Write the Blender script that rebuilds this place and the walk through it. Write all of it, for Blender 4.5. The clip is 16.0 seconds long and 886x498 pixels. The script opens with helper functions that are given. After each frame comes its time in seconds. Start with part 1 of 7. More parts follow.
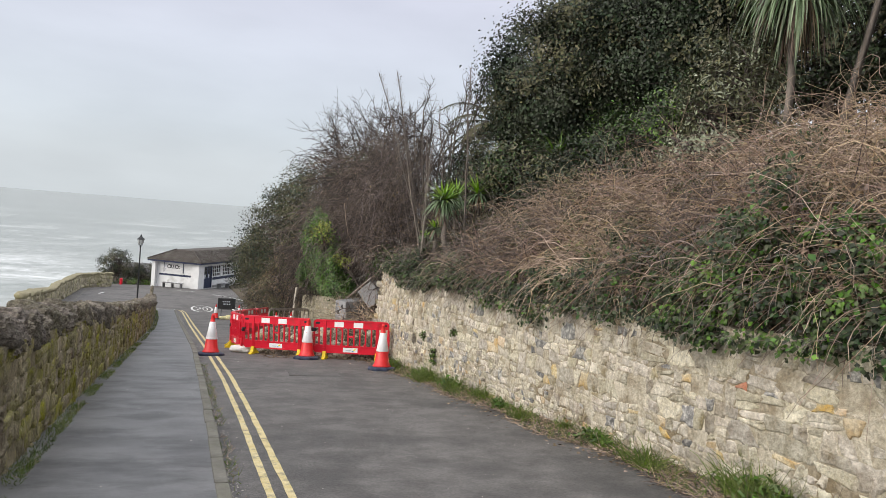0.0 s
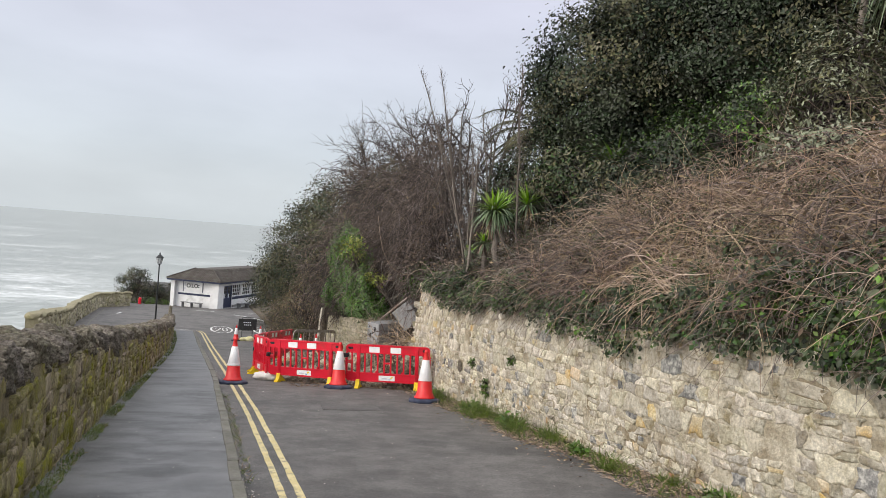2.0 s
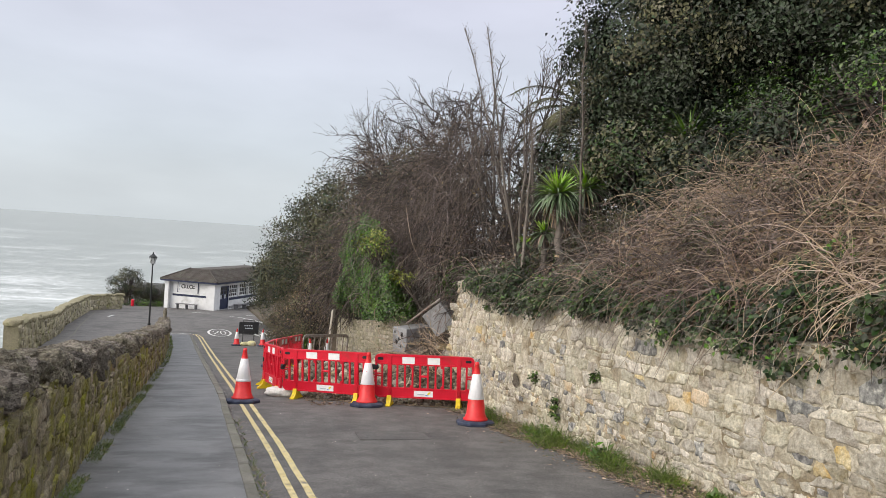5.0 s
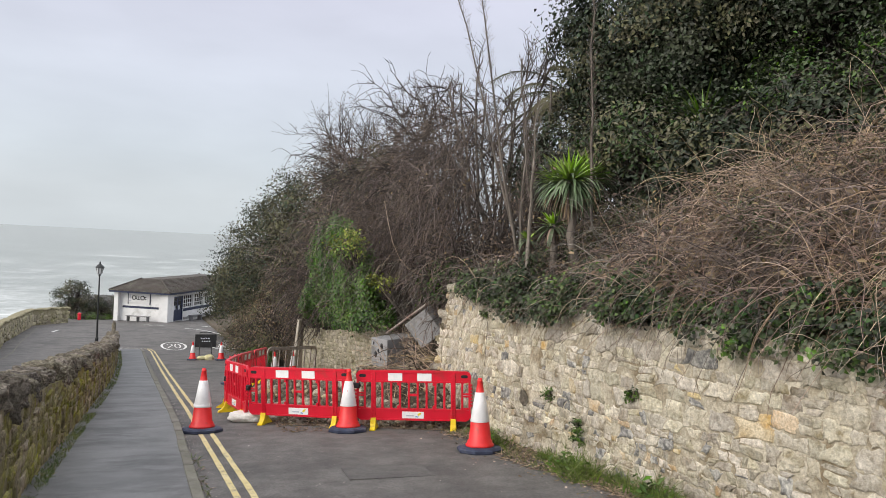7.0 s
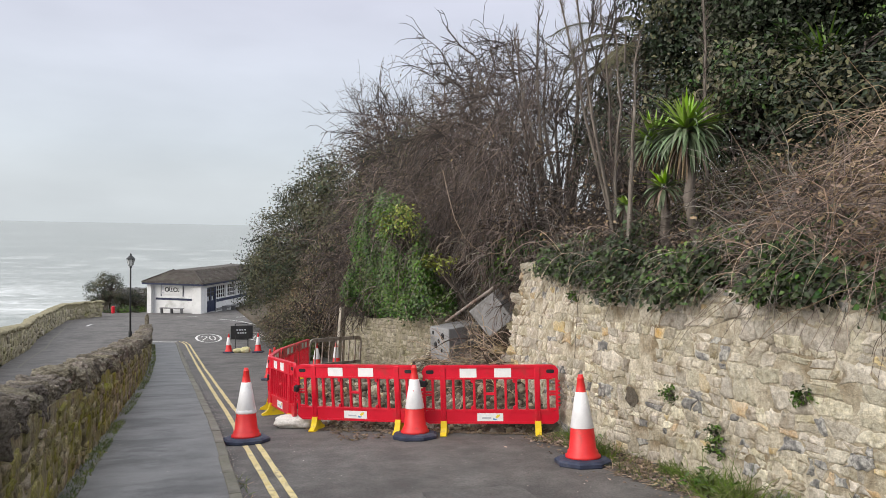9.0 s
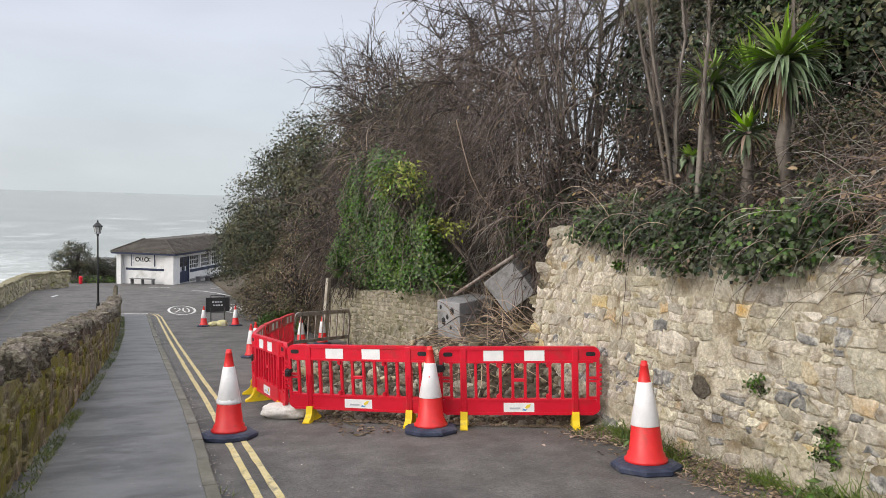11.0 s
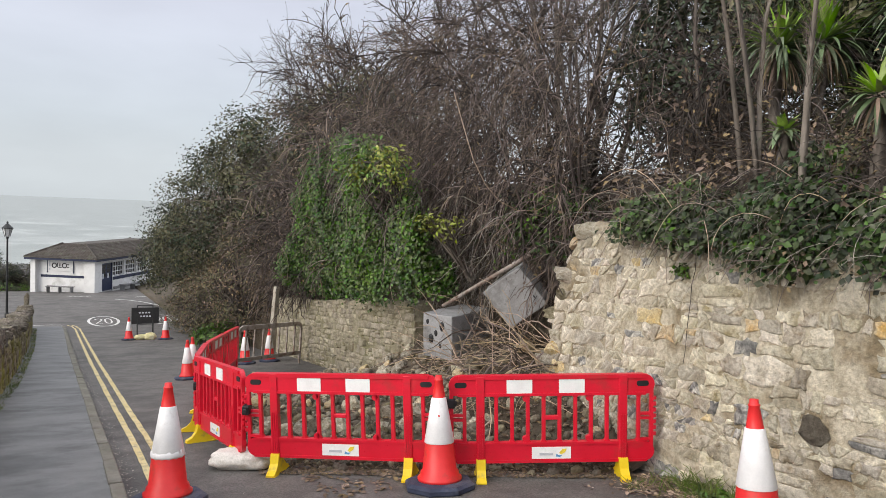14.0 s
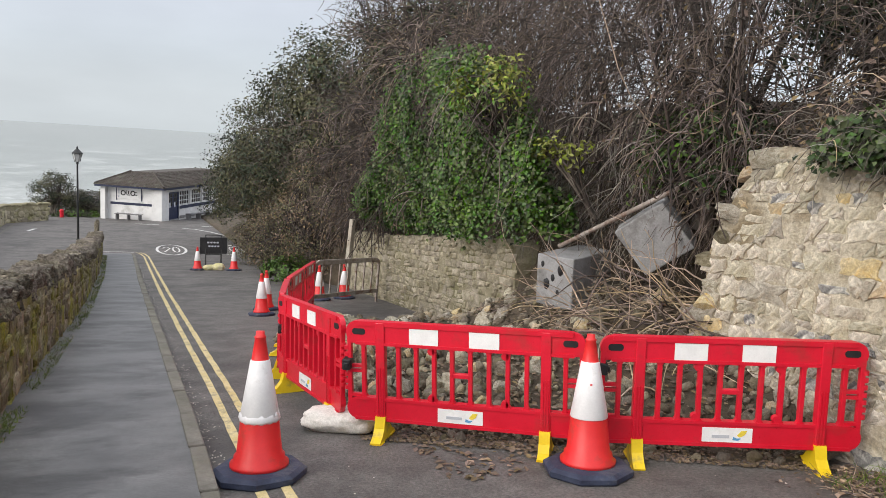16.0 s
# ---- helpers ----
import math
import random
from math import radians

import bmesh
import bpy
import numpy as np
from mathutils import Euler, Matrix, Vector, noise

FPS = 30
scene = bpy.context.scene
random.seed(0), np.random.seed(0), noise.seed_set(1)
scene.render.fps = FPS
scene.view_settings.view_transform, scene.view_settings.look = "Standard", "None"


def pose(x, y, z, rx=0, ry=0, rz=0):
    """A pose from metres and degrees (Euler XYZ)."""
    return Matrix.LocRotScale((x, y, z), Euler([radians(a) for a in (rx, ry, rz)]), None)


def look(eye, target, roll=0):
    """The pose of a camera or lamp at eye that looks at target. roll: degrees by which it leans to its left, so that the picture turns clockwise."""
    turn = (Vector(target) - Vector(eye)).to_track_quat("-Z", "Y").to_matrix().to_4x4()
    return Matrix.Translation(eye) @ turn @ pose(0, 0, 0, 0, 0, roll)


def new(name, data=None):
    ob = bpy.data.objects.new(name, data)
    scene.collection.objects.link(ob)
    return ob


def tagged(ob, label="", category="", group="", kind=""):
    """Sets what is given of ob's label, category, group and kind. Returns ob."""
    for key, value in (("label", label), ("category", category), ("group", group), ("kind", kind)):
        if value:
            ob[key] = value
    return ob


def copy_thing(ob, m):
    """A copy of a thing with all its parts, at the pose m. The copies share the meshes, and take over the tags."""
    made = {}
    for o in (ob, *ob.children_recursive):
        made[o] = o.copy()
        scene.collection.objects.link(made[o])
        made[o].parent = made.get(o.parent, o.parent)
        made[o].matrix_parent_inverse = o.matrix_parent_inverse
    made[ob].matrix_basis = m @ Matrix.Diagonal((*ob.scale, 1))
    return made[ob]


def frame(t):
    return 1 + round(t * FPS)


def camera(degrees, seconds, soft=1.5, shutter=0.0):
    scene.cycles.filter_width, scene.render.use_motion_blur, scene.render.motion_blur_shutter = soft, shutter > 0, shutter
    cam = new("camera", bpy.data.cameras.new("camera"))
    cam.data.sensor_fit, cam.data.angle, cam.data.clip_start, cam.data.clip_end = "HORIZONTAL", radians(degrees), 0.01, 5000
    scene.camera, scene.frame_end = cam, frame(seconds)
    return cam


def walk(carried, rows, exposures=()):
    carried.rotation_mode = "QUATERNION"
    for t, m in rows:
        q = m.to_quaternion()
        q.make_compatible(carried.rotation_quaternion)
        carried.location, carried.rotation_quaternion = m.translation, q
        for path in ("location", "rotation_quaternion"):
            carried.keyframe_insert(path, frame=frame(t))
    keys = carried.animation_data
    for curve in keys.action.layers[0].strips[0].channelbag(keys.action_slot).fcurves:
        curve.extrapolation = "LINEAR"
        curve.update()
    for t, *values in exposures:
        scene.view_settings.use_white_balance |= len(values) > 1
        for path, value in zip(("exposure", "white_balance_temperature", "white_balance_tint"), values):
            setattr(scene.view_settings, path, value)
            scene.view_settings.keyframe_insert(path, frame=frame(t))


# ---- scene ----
cam = camera(63.1, 16.0, soft=0.8)
METRES, EYE, TILT, LEAN, TURN = 13.5, 1.7135, -2.3, -4.6, -20.0
ROWS = [
    (0.0, 0.0, 0.0, 0.0, -0.0, 0.0, -0.0),
    (0.5, -0.013, 0.032, -0.0038, 0.38, 0.1, 0.16),
    (1.0, -0.0237, 0.0623, -0.0039, 0.59, -0.42, -0.05),
    (1.5, -0.0317, 0.0954, -0.0026, 0.59, 0.11, -0.26),
    (2.0, -0.0475, 0.1282, -0.0043, 1.38, 1.54, 0.04),
    (2.5, -0.0605, 0.1598, -0.0056, 4.65, 0.27, 0.91),
    (3.0, -0.0756, 0.1874, -0.0057, 7.01, 0.77, 1.54),
    (3.5, -0.0933, 0.2131, -0.0044, 7.11, 0.91, 0.99),
    (4.0, -0.1029, 0.2414, -0.0064, 6.54, 0.62, 0.06),
    (4.5, -0.1131, 0.2706, -0.0068, 3.59, 1.01, -0.01),
    (7.0, -0.1631, 0.426, -0.0091, -2.44, 1.66, 1.85),
    (7.5, -0.1748, 0.4595, -0.0124, -1.61, 0.85, 2.13),
    (8.0, -0.1852, 0.4938, -0.0119, -0.84, 0.05, 2.31),
    (8.5, -0.1947, 0.5285, -0.0122, -0.0, 0.48, 2.86),
    (9.0, -0.2092, 0.5607, -0.0145, -0.22, 0.54, 3.44),
    (11.5, -0.2585, 0.7072, -0.0218, -3.95, -2.63, 2.67),
    (12.0, -0.2678, 0.7309, -0.0214, -7.31, -3.5, 3.01),
    (12.5, -0.2725, 0.7548, -0.0235, -8.85, -3.64, 3.14),
    (13.0, -0.2788, 0.7786, -0.0251, -8.83, -2.41, 2.79),
    (13.5, -0.2909, 0.8041, -0.0261, -8.27, -1.38, 2.63),
    (14.0, -0.297, 0.8302, -0.0297, -7.4, -1.38, 2.55),
    (14.5, -0.3026, 0.8559, -0.0293, -7.6, -0.94, 2.51),
    (15.0, -0.3145, 0.8839, -0.0318, -7.75, -1.24, 2.49),
    (15.5, -0.3256, 0.911, -0.0344, -5.34, -2.51, 2.08),
    (16.0, -0.3375, 0.9351, -0.0381, -2.88, -6.13, 1.18),
]
walk(cam, [(t, pose(0, 0, EYE, TILT, LEAN, TURN) @ pose(METRES * x, METRES * y, METRES * z, 90 + pitch, roll, yaw)) for t, x, y, z, yaw, pitch, roll in ROWS])

# ---- world and light: high overcast over the sea ----
world = bpy.data.worlds.new("overcast")
scene.world = world
world.use_nodes = True
wn, wl = world.node_tree.nodes, world.node_tree.links
wn.clear()
w_out = wn.new("ShaderNodeOutputWorld")
w_bg = wn.new("ShaderNodeBackground")
w_sky = wn.new("ShaderNodeTexSky")
w_sky.sky_type = "NISHITA"
w_sky.sun_disc = False
w_sky.sun_elevation, w_sky.sun_rotation = radians(38), radians(250)
w_sky.air_density, w_sky.dust_density = 1.0, 4.0
w_geo = wn.new("ShaderNodeTexCoord")
w_sep = wn.new("ShaderNodeSeparateXYZ")
w_ramp = wn.new("ShaderNodeValToRGB")
w_ramp.color_ramp.elements[0].position = 0.0
w_ramp.color_ramp.elements[0].color = (0.66, 0.71, 0.74, 1)
w_ramp.color_ramp.elements[1].position = 1.0
w_ramp.color_ramp.elements[1].color = (1.7, 1.74, 1.8, 1)
for pos, col in ((0.10, (0.66, 0.71, 0.77)), (0.32, (0.66, 0.66, 0.76)), (0.5, (1.1, 1.12, 1.2))):
    e = w_ramp.color_ramp.elements.new(pos)
    e.color = (*col, 1)
w_map = wn.new("ShaderNodeMapping")
w_map.inputs["Scale"].default_value = (1.6, 1.6, 5.0)
w_noise = wn.new("ShaderNodeTexNoise")
w_noise.inputs["Scale"].default_value = 1.6
w_noise.inputs["Detail"].default_value = 5.0
w_noise.inputs["Roughness"].default_value = 0.5
w_cl = wn.new("ShaderNodeMapRange")
w_cl.inputs[1].default_value, w_cl.inputs[2].default_value = 0.3, 0.7
w_cl.inputs[3].default_value, w_cl.inputs[4].default_value = 0.90, 1.10
w_mul = wn.new("ShaderNodeMix")
w_mul.data_type, w_mul.blend_type = "RGBA", "MULTIPLY"
w_mul.inputs[0].default_value = 1.0
w_mix = wn.new("ShaderNodeMix")
w_mix.data_type, w_mix.blend_type = "RGBA", "ADD"
w_mix.inputs[0].default_value = 0.03
wl.new(w_geo.outputs["Generated"], w_sep.inputs[0])
wl.new(w_sep.outputs[2], w_ramp.inputs[0])
wl.new(w_geo.outputs["Generated"], w_map.inputs[0])
wl.new(w_map.outputs[0], w_noise.inputs["Vector"])
wl.new(w_noise.outputs[0], w_cl.inputs[0])
wl.new(w_ramp.outputs[0], w_mul.inputs[6])
wl.new(w_cl.outputs[0], w_mul.inputs[7])
wl.new(w_mul.outputs[2], w_mix.inputs[6])
wl.new(w_sky.outputs[0], w_mix.inputs[7])
wl.new(w_mix.outputs[2], w_bg.inputs[0])
w_bg.inputs[1].default_value = 0.95
wl.new(w_bg.outputs[0], w_out.inputs[0])

sun_data = bpy.data.lights.new("sun", "SUN")
sun_data.energy, sun_data.angle, sun_data.color = 2.5, radians(40), (1.0, 0.945, 0.85)
sun = new("sun", sun_data)
sun.matrix_world = look((0, 0, 30), (9.0, 2.2, 25.6))

# ---- materials ----
def rgb(c):
    return (*c, 1.0)


def mat(name, c1, c2, scale=4.0, rough=0.85, bump=0.3, bump_scale=40.0, c3=None, c3_scale=1.0, c3_amount=0.5, metal=0.0, per="", vary=0.0, spec=0.4, stretch=(1, 1, 1), dist=0.01, fine_lo=0.78, fine_hi=1.2):
    """A two-scale noise material: base c1..c2, stains c3, fine bump; per: 'object' or 'island' brightness variation."""
    m = bpy.data.materials.new(name)
    m.use_nodes = True
    n, l = m.node_tree.nodes, m.node_tree.links
    b = n["Principled BSDF"]
    b.inputs["Metallic"].default_value = metal
    b.inputs["Specular IOR Level"].default_value = spec
    tc, mp = n.new("ShaderNodeTexCoord"), n.new("ShaderNodeMapping")
    mp.inputs["Scale"].default_value = stretch
    l.new(tc.outputs["Object"], mp.inputs[0])

    def noise_node(s, detail=4.0, rgh=0.6):
        q = n.new("ShaderNodeTexNoise")
        q.inputs["Scale"].default_value, q.inputs["Detail"].default_value, q.inputs["Roughness"].default_value = s, detail, rgh
        l.new(mp.outputs[0], q.inputs["Vector"])
        return q

    def mixer(mode, fac, a, bb):
        q = n.new("ShaderNodeMix")
        q.data_type, q.blend_type = "RGBA", mode
        for sock, v in ((q.inputs[0], fac), (q.inputs[6], a), (q.inputs[7], bb)):
            if hasattr(v, "is_linked"):
                l.new(v, sock)
            else:
                sock.default_value = v
        return q.outputs[2]

    def ramp(v, lo, hi, a=0.0, bb=1.0):
        q = n.new("ShaderNodeMapRange")
        for i, x in enumerate((lo, hi, a, bb)):
            q.inputs[i + 1].default_value = x
        l.new(v, q.inputs[0])
        return q.outputs[0]

    base = noise_node(scale)
    col = mixer("MIX", ramp(base.outputs[0], 0.35, 0.65), rgb(c1), rgb(c2))
    if c3:
        st = noise_node(c3_scale, 5.0, 0.65)
        col = mixer("MIX", ramp(st.outputs[0], 0.62 - 0.3 * c3_amount, 0.8 - 0.3 * c3_amount), col, rgb(c3))
    fine = noise_node(bump_scale, 6.0, 0.7)
    col = mixer("MULTIPLY", 1.0, col, mixer("MIX", ramp(fine.outputs[0], 0.3, 0.7), rgb((fine_lo,) * 3), rgb((fine_hi,) * 3)))
    if per:
        if per == "object":
            src = n.new("ShaderNodeObjectInfo").outputs["Random"]
        else:
            src = n.new("ShaderNodeNewGeometry").outputs["Random Per Island"]
        hs = n.new("ShaderNodeHueSaturation")
        l.new(col, hs.inputs["Color"])
        l.new(ramp(src, 0, 1, 1 - vary, 1 + vary), hs.inputs["Value"])
        q = n.new("ShaderNodeMath")
        q.operation = "FRACT"
        q2 = n.new("ShaderNodeMath")
        q2.operation = "MULTIPLY"
        q2.inputs[1].default_value = 7.13
        l.new(src, q2.inputs[0])
        l.new(q2.outputs[0], q.inputs[0])
        l.new(ramp(q.outputs[0], 0, 1, 0.5 - 0.05 * vary, 0.5 + 0.05 * vary), hs.inputs["Hue"])
        l.new(ramp(q.outputs[0], 0, 1, 1 - 0.5 * vary, 1 + 0.5 * vary), hs.inputs["Saturation"])
        col = hs.outputs[0]
    l.new(col, b.inputs["Base Color"])
    l.new(ramp(fine.outputs[0], 0.3, 0.7, max(0.02, rough - 0.12), min(1, rough + 0.1)), b.inputs["Roughness"])
    if bump:
        bp = n.new("ShaderNodeBump")
        bp.inputs["Strength"].default_value, bp.inputs["Distance"].default_value = bump, dist
        l.new(fine.outputs[0], bp.inputs["Height"])
        l.new(bp.outputs[0], b.inputs["Normal"])
    return m


ASPHALT = mat("asphalt", (0.090, 0.083, 0.078), (0.148, 0.138, 0.130), 2.6, 0.75, 0.9, 44, (0.068, 0.064, 0.061), 0.8, 0.46, fine_lo=0.42, fine_hi=1.58)
ASPHALT_DARK = mat("dark_asphalt_patch", (0.080, 0.075, 0.071), (0.135, 0.127, 0.12), 3.0, 0.75, 0.8, 45, (0.065, 0.062, 0.06), 1.6, 0.45, fine_lo=0.5, fine_hi=1.5)
PAVING = mat("footway_asphalt", (0.105, 0.103, 0.102), (0.175, 0.171, 0.168), 1.8, 0.5, 0.35, 60, (0.062, 0.060, 0.059), 1.6, 0.5, stretch=(0.75, 1.25, 1), fine_lo=0.62, fine_hi=1.38)
KERB = mat("kerb_stone", (0.13, 0.12, 0.10), (0.20, 0.188, 0.16), 5, 0.9, 0.6, 60, (0.17, 0.17, 0.12), 1.5, 0.5, per="object", vary=0.15)
YELLOW = mat("yellow_line_paint", (0.56, 0.45, 0.20), (0.66, 0.56, 0.32), 6, 0.8, 0.4, 70, (0.2, 0.18, 0.15), 9.0, 0.35)
WHITE_LINE = mat("white_line_paint", (0.6, 0.6, 0.58), (0.7, 0.7, 0.68), 6, 0.8, 0.4, 70, (0.3, 0.3, 0.3), 5.0, 0.3)
MORTAR = mat("lime_mortar", (0.39, 0.34, 0.25), (0.61, 0.555, 0.445), 5, 0.95, 0.9, 26, (0.24, 0.19, 0.12), 2.0, 0.5, dist=0.025, fine_lo=0.6, fine_hi=1.3)
STONE = mat("pale_rubble_stone", (0.41, 0.365, 0.28), (0.70, 0.65, 0.55), 10, 0.92, 1.0, 24, (0.27, 0.22, 0.14), 5, 0.44, per="object", vary=0.27, dist=0.025, fine_lo=0.58, fine_hi=1.3)
# low wall mortar, darker than MORTAR: the overhang's shade is in its colour
SHADED_MORTAR = mat("dull_old_mortar", (0.26, 0.23, 0.165), (0.36, 0.32, 0.24), 3, 0.95, 1.0, 35, (0.18, 0.17, 0.09), 1.3, 0.5, dist=0.03)
STONE_GREY = mat("grey_flint_stone", (0.10, 0.098, 0.096), (0.34, 0.33, 0.31), 14, 0.6, 0.7, 40, (0.50, 0.48, 0.43), 7, 0.45, per="object", vary=0.3, fine_lo=0.55, fine_hi=1.35)
STONE_OCHRE = mat("ochre_stained_stone", (0.43, 0.33, 0.19), (0.62, 0.53, 0.38), 6, 0.92, 0.8, 40, (0.46, 0.29, 0.10), 4, 0.40, per="object", vary=0.2, fine_lo=0.55, fine_hi=1.35)
STONE_DIRTY = mat("earthy_fallen_stone", (0.17, 0.14, 0.095), (0.36, 0.32, 0.25), 6, 0.95, 1.0, 30, (0.11, 0.085, 0.055), 3.0, 0.5, per="object", vary=0.35, dist=0.03)
STONE_RED = mat("red_brick_fragment", (0.42, 0.16, 0.09), (0.45, 0.25, 0.17), 9, 0.92, 0.8, 40, per="object", vary=0.2)
WALL_DARK = mat("weathered_dark_wall", (0.20, 0.165, 0.10), (0.34, 0.29, 0.19), 6, 0.95, 1.0, 30, (0.22, 0.205, 0.03), 1.5, 0.64, stretch=(1.3, 1.3, 0.7), dist=0.03, fine_lo=0.55, fine_hi=1.35)
COPING = mat("dark_coping_stone", (0.12, 0.10, 0.08), (0.33, 0.285, 0.23), 9, 0.95, 1.0, 14, (0.30, 0.28, 0.20), 5, 0.36, per="object", vary=0.35, dist=0.06, fine_lo=0.55, fine_hi=1.35)
PARAPET = mat("buff_parapet_stone", (0.22, 0.195, 0.12), (0.33, 0.29, 0.195), 3, 0.95, 0.8, 20, (0.2, 0.19, 0.09), 1.5, 0.45)
EARTH = mat("dark_earth", (0.055, 0.042, 0.03), (0.11, 0.085, 0.06), 3, 0.98, 0.9, 20, (0.05, 0.055, 0.025), 0.8, 0.4, dist=0.03)
RED = mat("red_polyethylene", (0.58, 0.006, 0.024), (0.66, 0.010, 0.034), 3, 0.38, 0.08, 60, (0.45, 0.03, 0.035), 4.0, 0.25, spec=0.5, fine_lo=0.95, fine_hi=1.04)
CONE_RED = mat("cone_orange_red", (0.64, 0.016, 0.018), (0.72, 0.026, 0.028), 4, 0.45, 0.1, 60, (0.40, 0.05, 0.035), 5.0, 0.3, spec=0.5, fine_lo=0.95, fine_hi=1.04)
SLEEVE = mat("white_reflective_sleeve", (0.70, 0.69, 0.70), (0.80, 0.79, 0.80), 5, 0.4, 0.05, 60, (0.55, 0.52, 0.50), 7.0, 0.05, fine_lo=0.95, fine_hi=1.04)
CONE_BASE = mat("blue_black_rubber", (0.022, 0.028, 0.055), (0.045, 0.055, 0.095), 6, 0.75, 0.4, 50, (0.11, 0.11, 0.12), 4.0, 0.3)
FOOT = mat("yellow_plastic", (0.74, 0.52, 0.01), (0.82, 0.60, 0.02), 4, 0.45, 0.1, 60, (0.4, 0.3, 0.08), 6, 0.25, fine_lo=0.95, fine_hi=1.04)
REFLECT = mat("white_reflector", (0.78, 0.78, 0.78), (0.86, 0.86, 0.86), 8, 0.35, 0.05, 90, (0.6, 0.58, 0.55), 5, 0.2, fine_lo=0.95, fine_hi=1.04)
BLACK = mat("black_plastic", (0.012, 0.012, 0.014), (0.025, 0.025, 0.027), 8, 0.5, 0.1, 60, fine_lo=0.95, fine_hi=1.04)
SIGN_BACK = mat("dull_black_sheet", (0.015, 0.015, 0.016), (0.03, 0.03, 0.031), 5, 0.6, 0.1, 60, fine_lo=0.95, fine_hi=1.04)
IRON = mat("black_painted_iron", (0.012, 0.013, 0.014), (0.03, 0.03, 0.03), 8, 0.45, 0.2, 40)
RUST = mat("rusty_galvanised_steel", (0.27, 0.23, 0.20), (0.42, 0.38, 0.35), 6, 0.7, 0.4, 50, (0.17, 0.10, 0.07), 5, 0.45, metal=0.3)
RENDER_W = mat("white_painted_render", (0.66, 0.66, 0.66), (0.74, 0.74, 0.74), 1.5, 0.85, 0.2, 40, (0.5, 0.5, 0.48), 1.2, 0.3, fine_lo=0.95, fine_hi=1.04)
NAVY = mat("navy_paint", (0.015, 0.022, 0.055), (0.025, 0.033, 0.075), 4, 0.5, 0.1, 40, fine_lo=0.95, fine_hi=1.04)
ROOF = mat("brown_roof_tile", (0.055, 0.046, 0.04), (0.10, 0.084, 0.072), 6, 0.9, 0.5, 30, (0.13, 0.13, 0.10), 2.0, 0.35, per="object", vary=0.2)
GLASS_DARK = mat("dark_window_glass", (0.02, 0.022, 0.025), (0.03, 0.033, 0.036), 2, 0.12, 0.0, 20, spec=0.5)
CONCRETE = mat("grey_concrete", (0.25, 0.25, 0.255), (0.34, 0.34, 0.345), 3, 0.85, 0.5, 50, (0.13, 0.125, 0.12), 2.0, 0.4)
CONCRETE_PALE = mat("weathered_pale_post", (0.32, 0.29, 0.24), (0.42, 0.38, 0.32), 5, 0.9, 0.5, 40, (0.22, 0.19, 0.15), 3.0, 0.4)
BARK_RED = mat("brown_twig", (0.085, 0.063, 0.054), (0.20, 0.157, 0.136), 2, 0.9, 0.0, 30, per="island", vary=0.7)
TWIG_GREY = mat("silver_grey_twig", (0.16, 0.145, 0.125), (0.33, 0.30, 0.265), 2, 0.9, 0.0, 30, per="island", vary=0.4)
TWIG_DARK = mat("dark_twig", (0.035, 0.028, 0.025), (0.085, 0.067, 0.058), 2, 0.9, 0.0, 30, per="island", vary=0.4)
BARK = mat("grey_bark", (0.10, 0.085, 0.072), (0.20, 0.17, 0.145), 7, 0.95, 0.8, 30, stretch=(1, 1, 0.2))
BARK_PALE = mat("pale_grey_bark", (0.15, 0.128, 0.108), (0.28, 0.245, 0.21), 7, 0.95, 0.8, 30, (0.11, 0.095, 0.08), 5, 0.4, stretch=(1, 1, 0.3))
STRAW = mat("dry_bramble_cane", (0.30, 0.22, 0.15), (0.50, 0.385, 0.285), 2, 0.85, 0.0, 30, per="island", vary=0.35)
STRAW_RED = mat("rust_bramble_cane", (0.20, 0.128, 0.094), (0.34, 0.24, 0.18), 2, 0.88, 0.0, 30, per="island", vary=0.4)
DEAD_LEAF = mat("dead_leaf", (0.11, 0.077, 0.052), (0.24, 0.175, 0.12), 2, 0.9, 0.0, 30, per="island", vary=0.5)
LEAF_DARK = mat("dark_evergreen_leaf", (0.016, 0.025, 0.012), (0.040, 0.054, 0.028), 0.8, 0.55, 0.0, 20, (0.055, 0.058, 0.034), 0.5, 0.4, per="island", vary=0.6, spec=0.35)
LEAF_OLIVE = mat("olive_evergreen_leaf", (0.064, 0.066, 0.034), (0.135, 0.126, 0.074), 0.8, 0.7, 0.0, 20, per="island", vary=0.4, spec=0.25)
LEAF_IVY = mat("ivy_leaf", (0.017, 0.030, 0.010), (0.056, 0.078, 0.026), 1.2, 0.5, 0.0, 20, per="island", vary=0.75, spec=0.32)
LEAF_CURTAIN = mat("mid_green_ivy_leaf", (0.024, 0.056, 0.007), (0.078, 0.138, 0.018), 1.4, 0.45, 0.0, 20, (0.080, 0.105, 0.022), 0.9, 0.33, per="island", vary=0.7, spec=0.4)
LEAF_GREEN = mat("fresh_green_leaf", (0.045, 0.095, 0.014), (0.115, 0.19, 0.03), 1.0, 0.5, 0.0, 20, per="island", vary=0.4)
LEAF_LIME = mat("yellow_green_leaf", (0.15, 0.18, 0.025), (0.27, 0.28, 0.06), 1.0, 0.55, 0.0, 20, per="island", vary=0.35)
LEAF_SILVER = mat("grey_green_leaf", (0.17, 0.19, 0.12), (0.28, 0.30, 0.21), 1.0, 0.6, 0.0, 20, per="island", vary=0.35)
LEAF_BLUE = mat("grey_green_sword_leaf", (0.09, 0.13, 0.065), (0.17, 0.22, 0.12), 1.0, 0.45, 0.0, 20, per="island", vary=0.35)
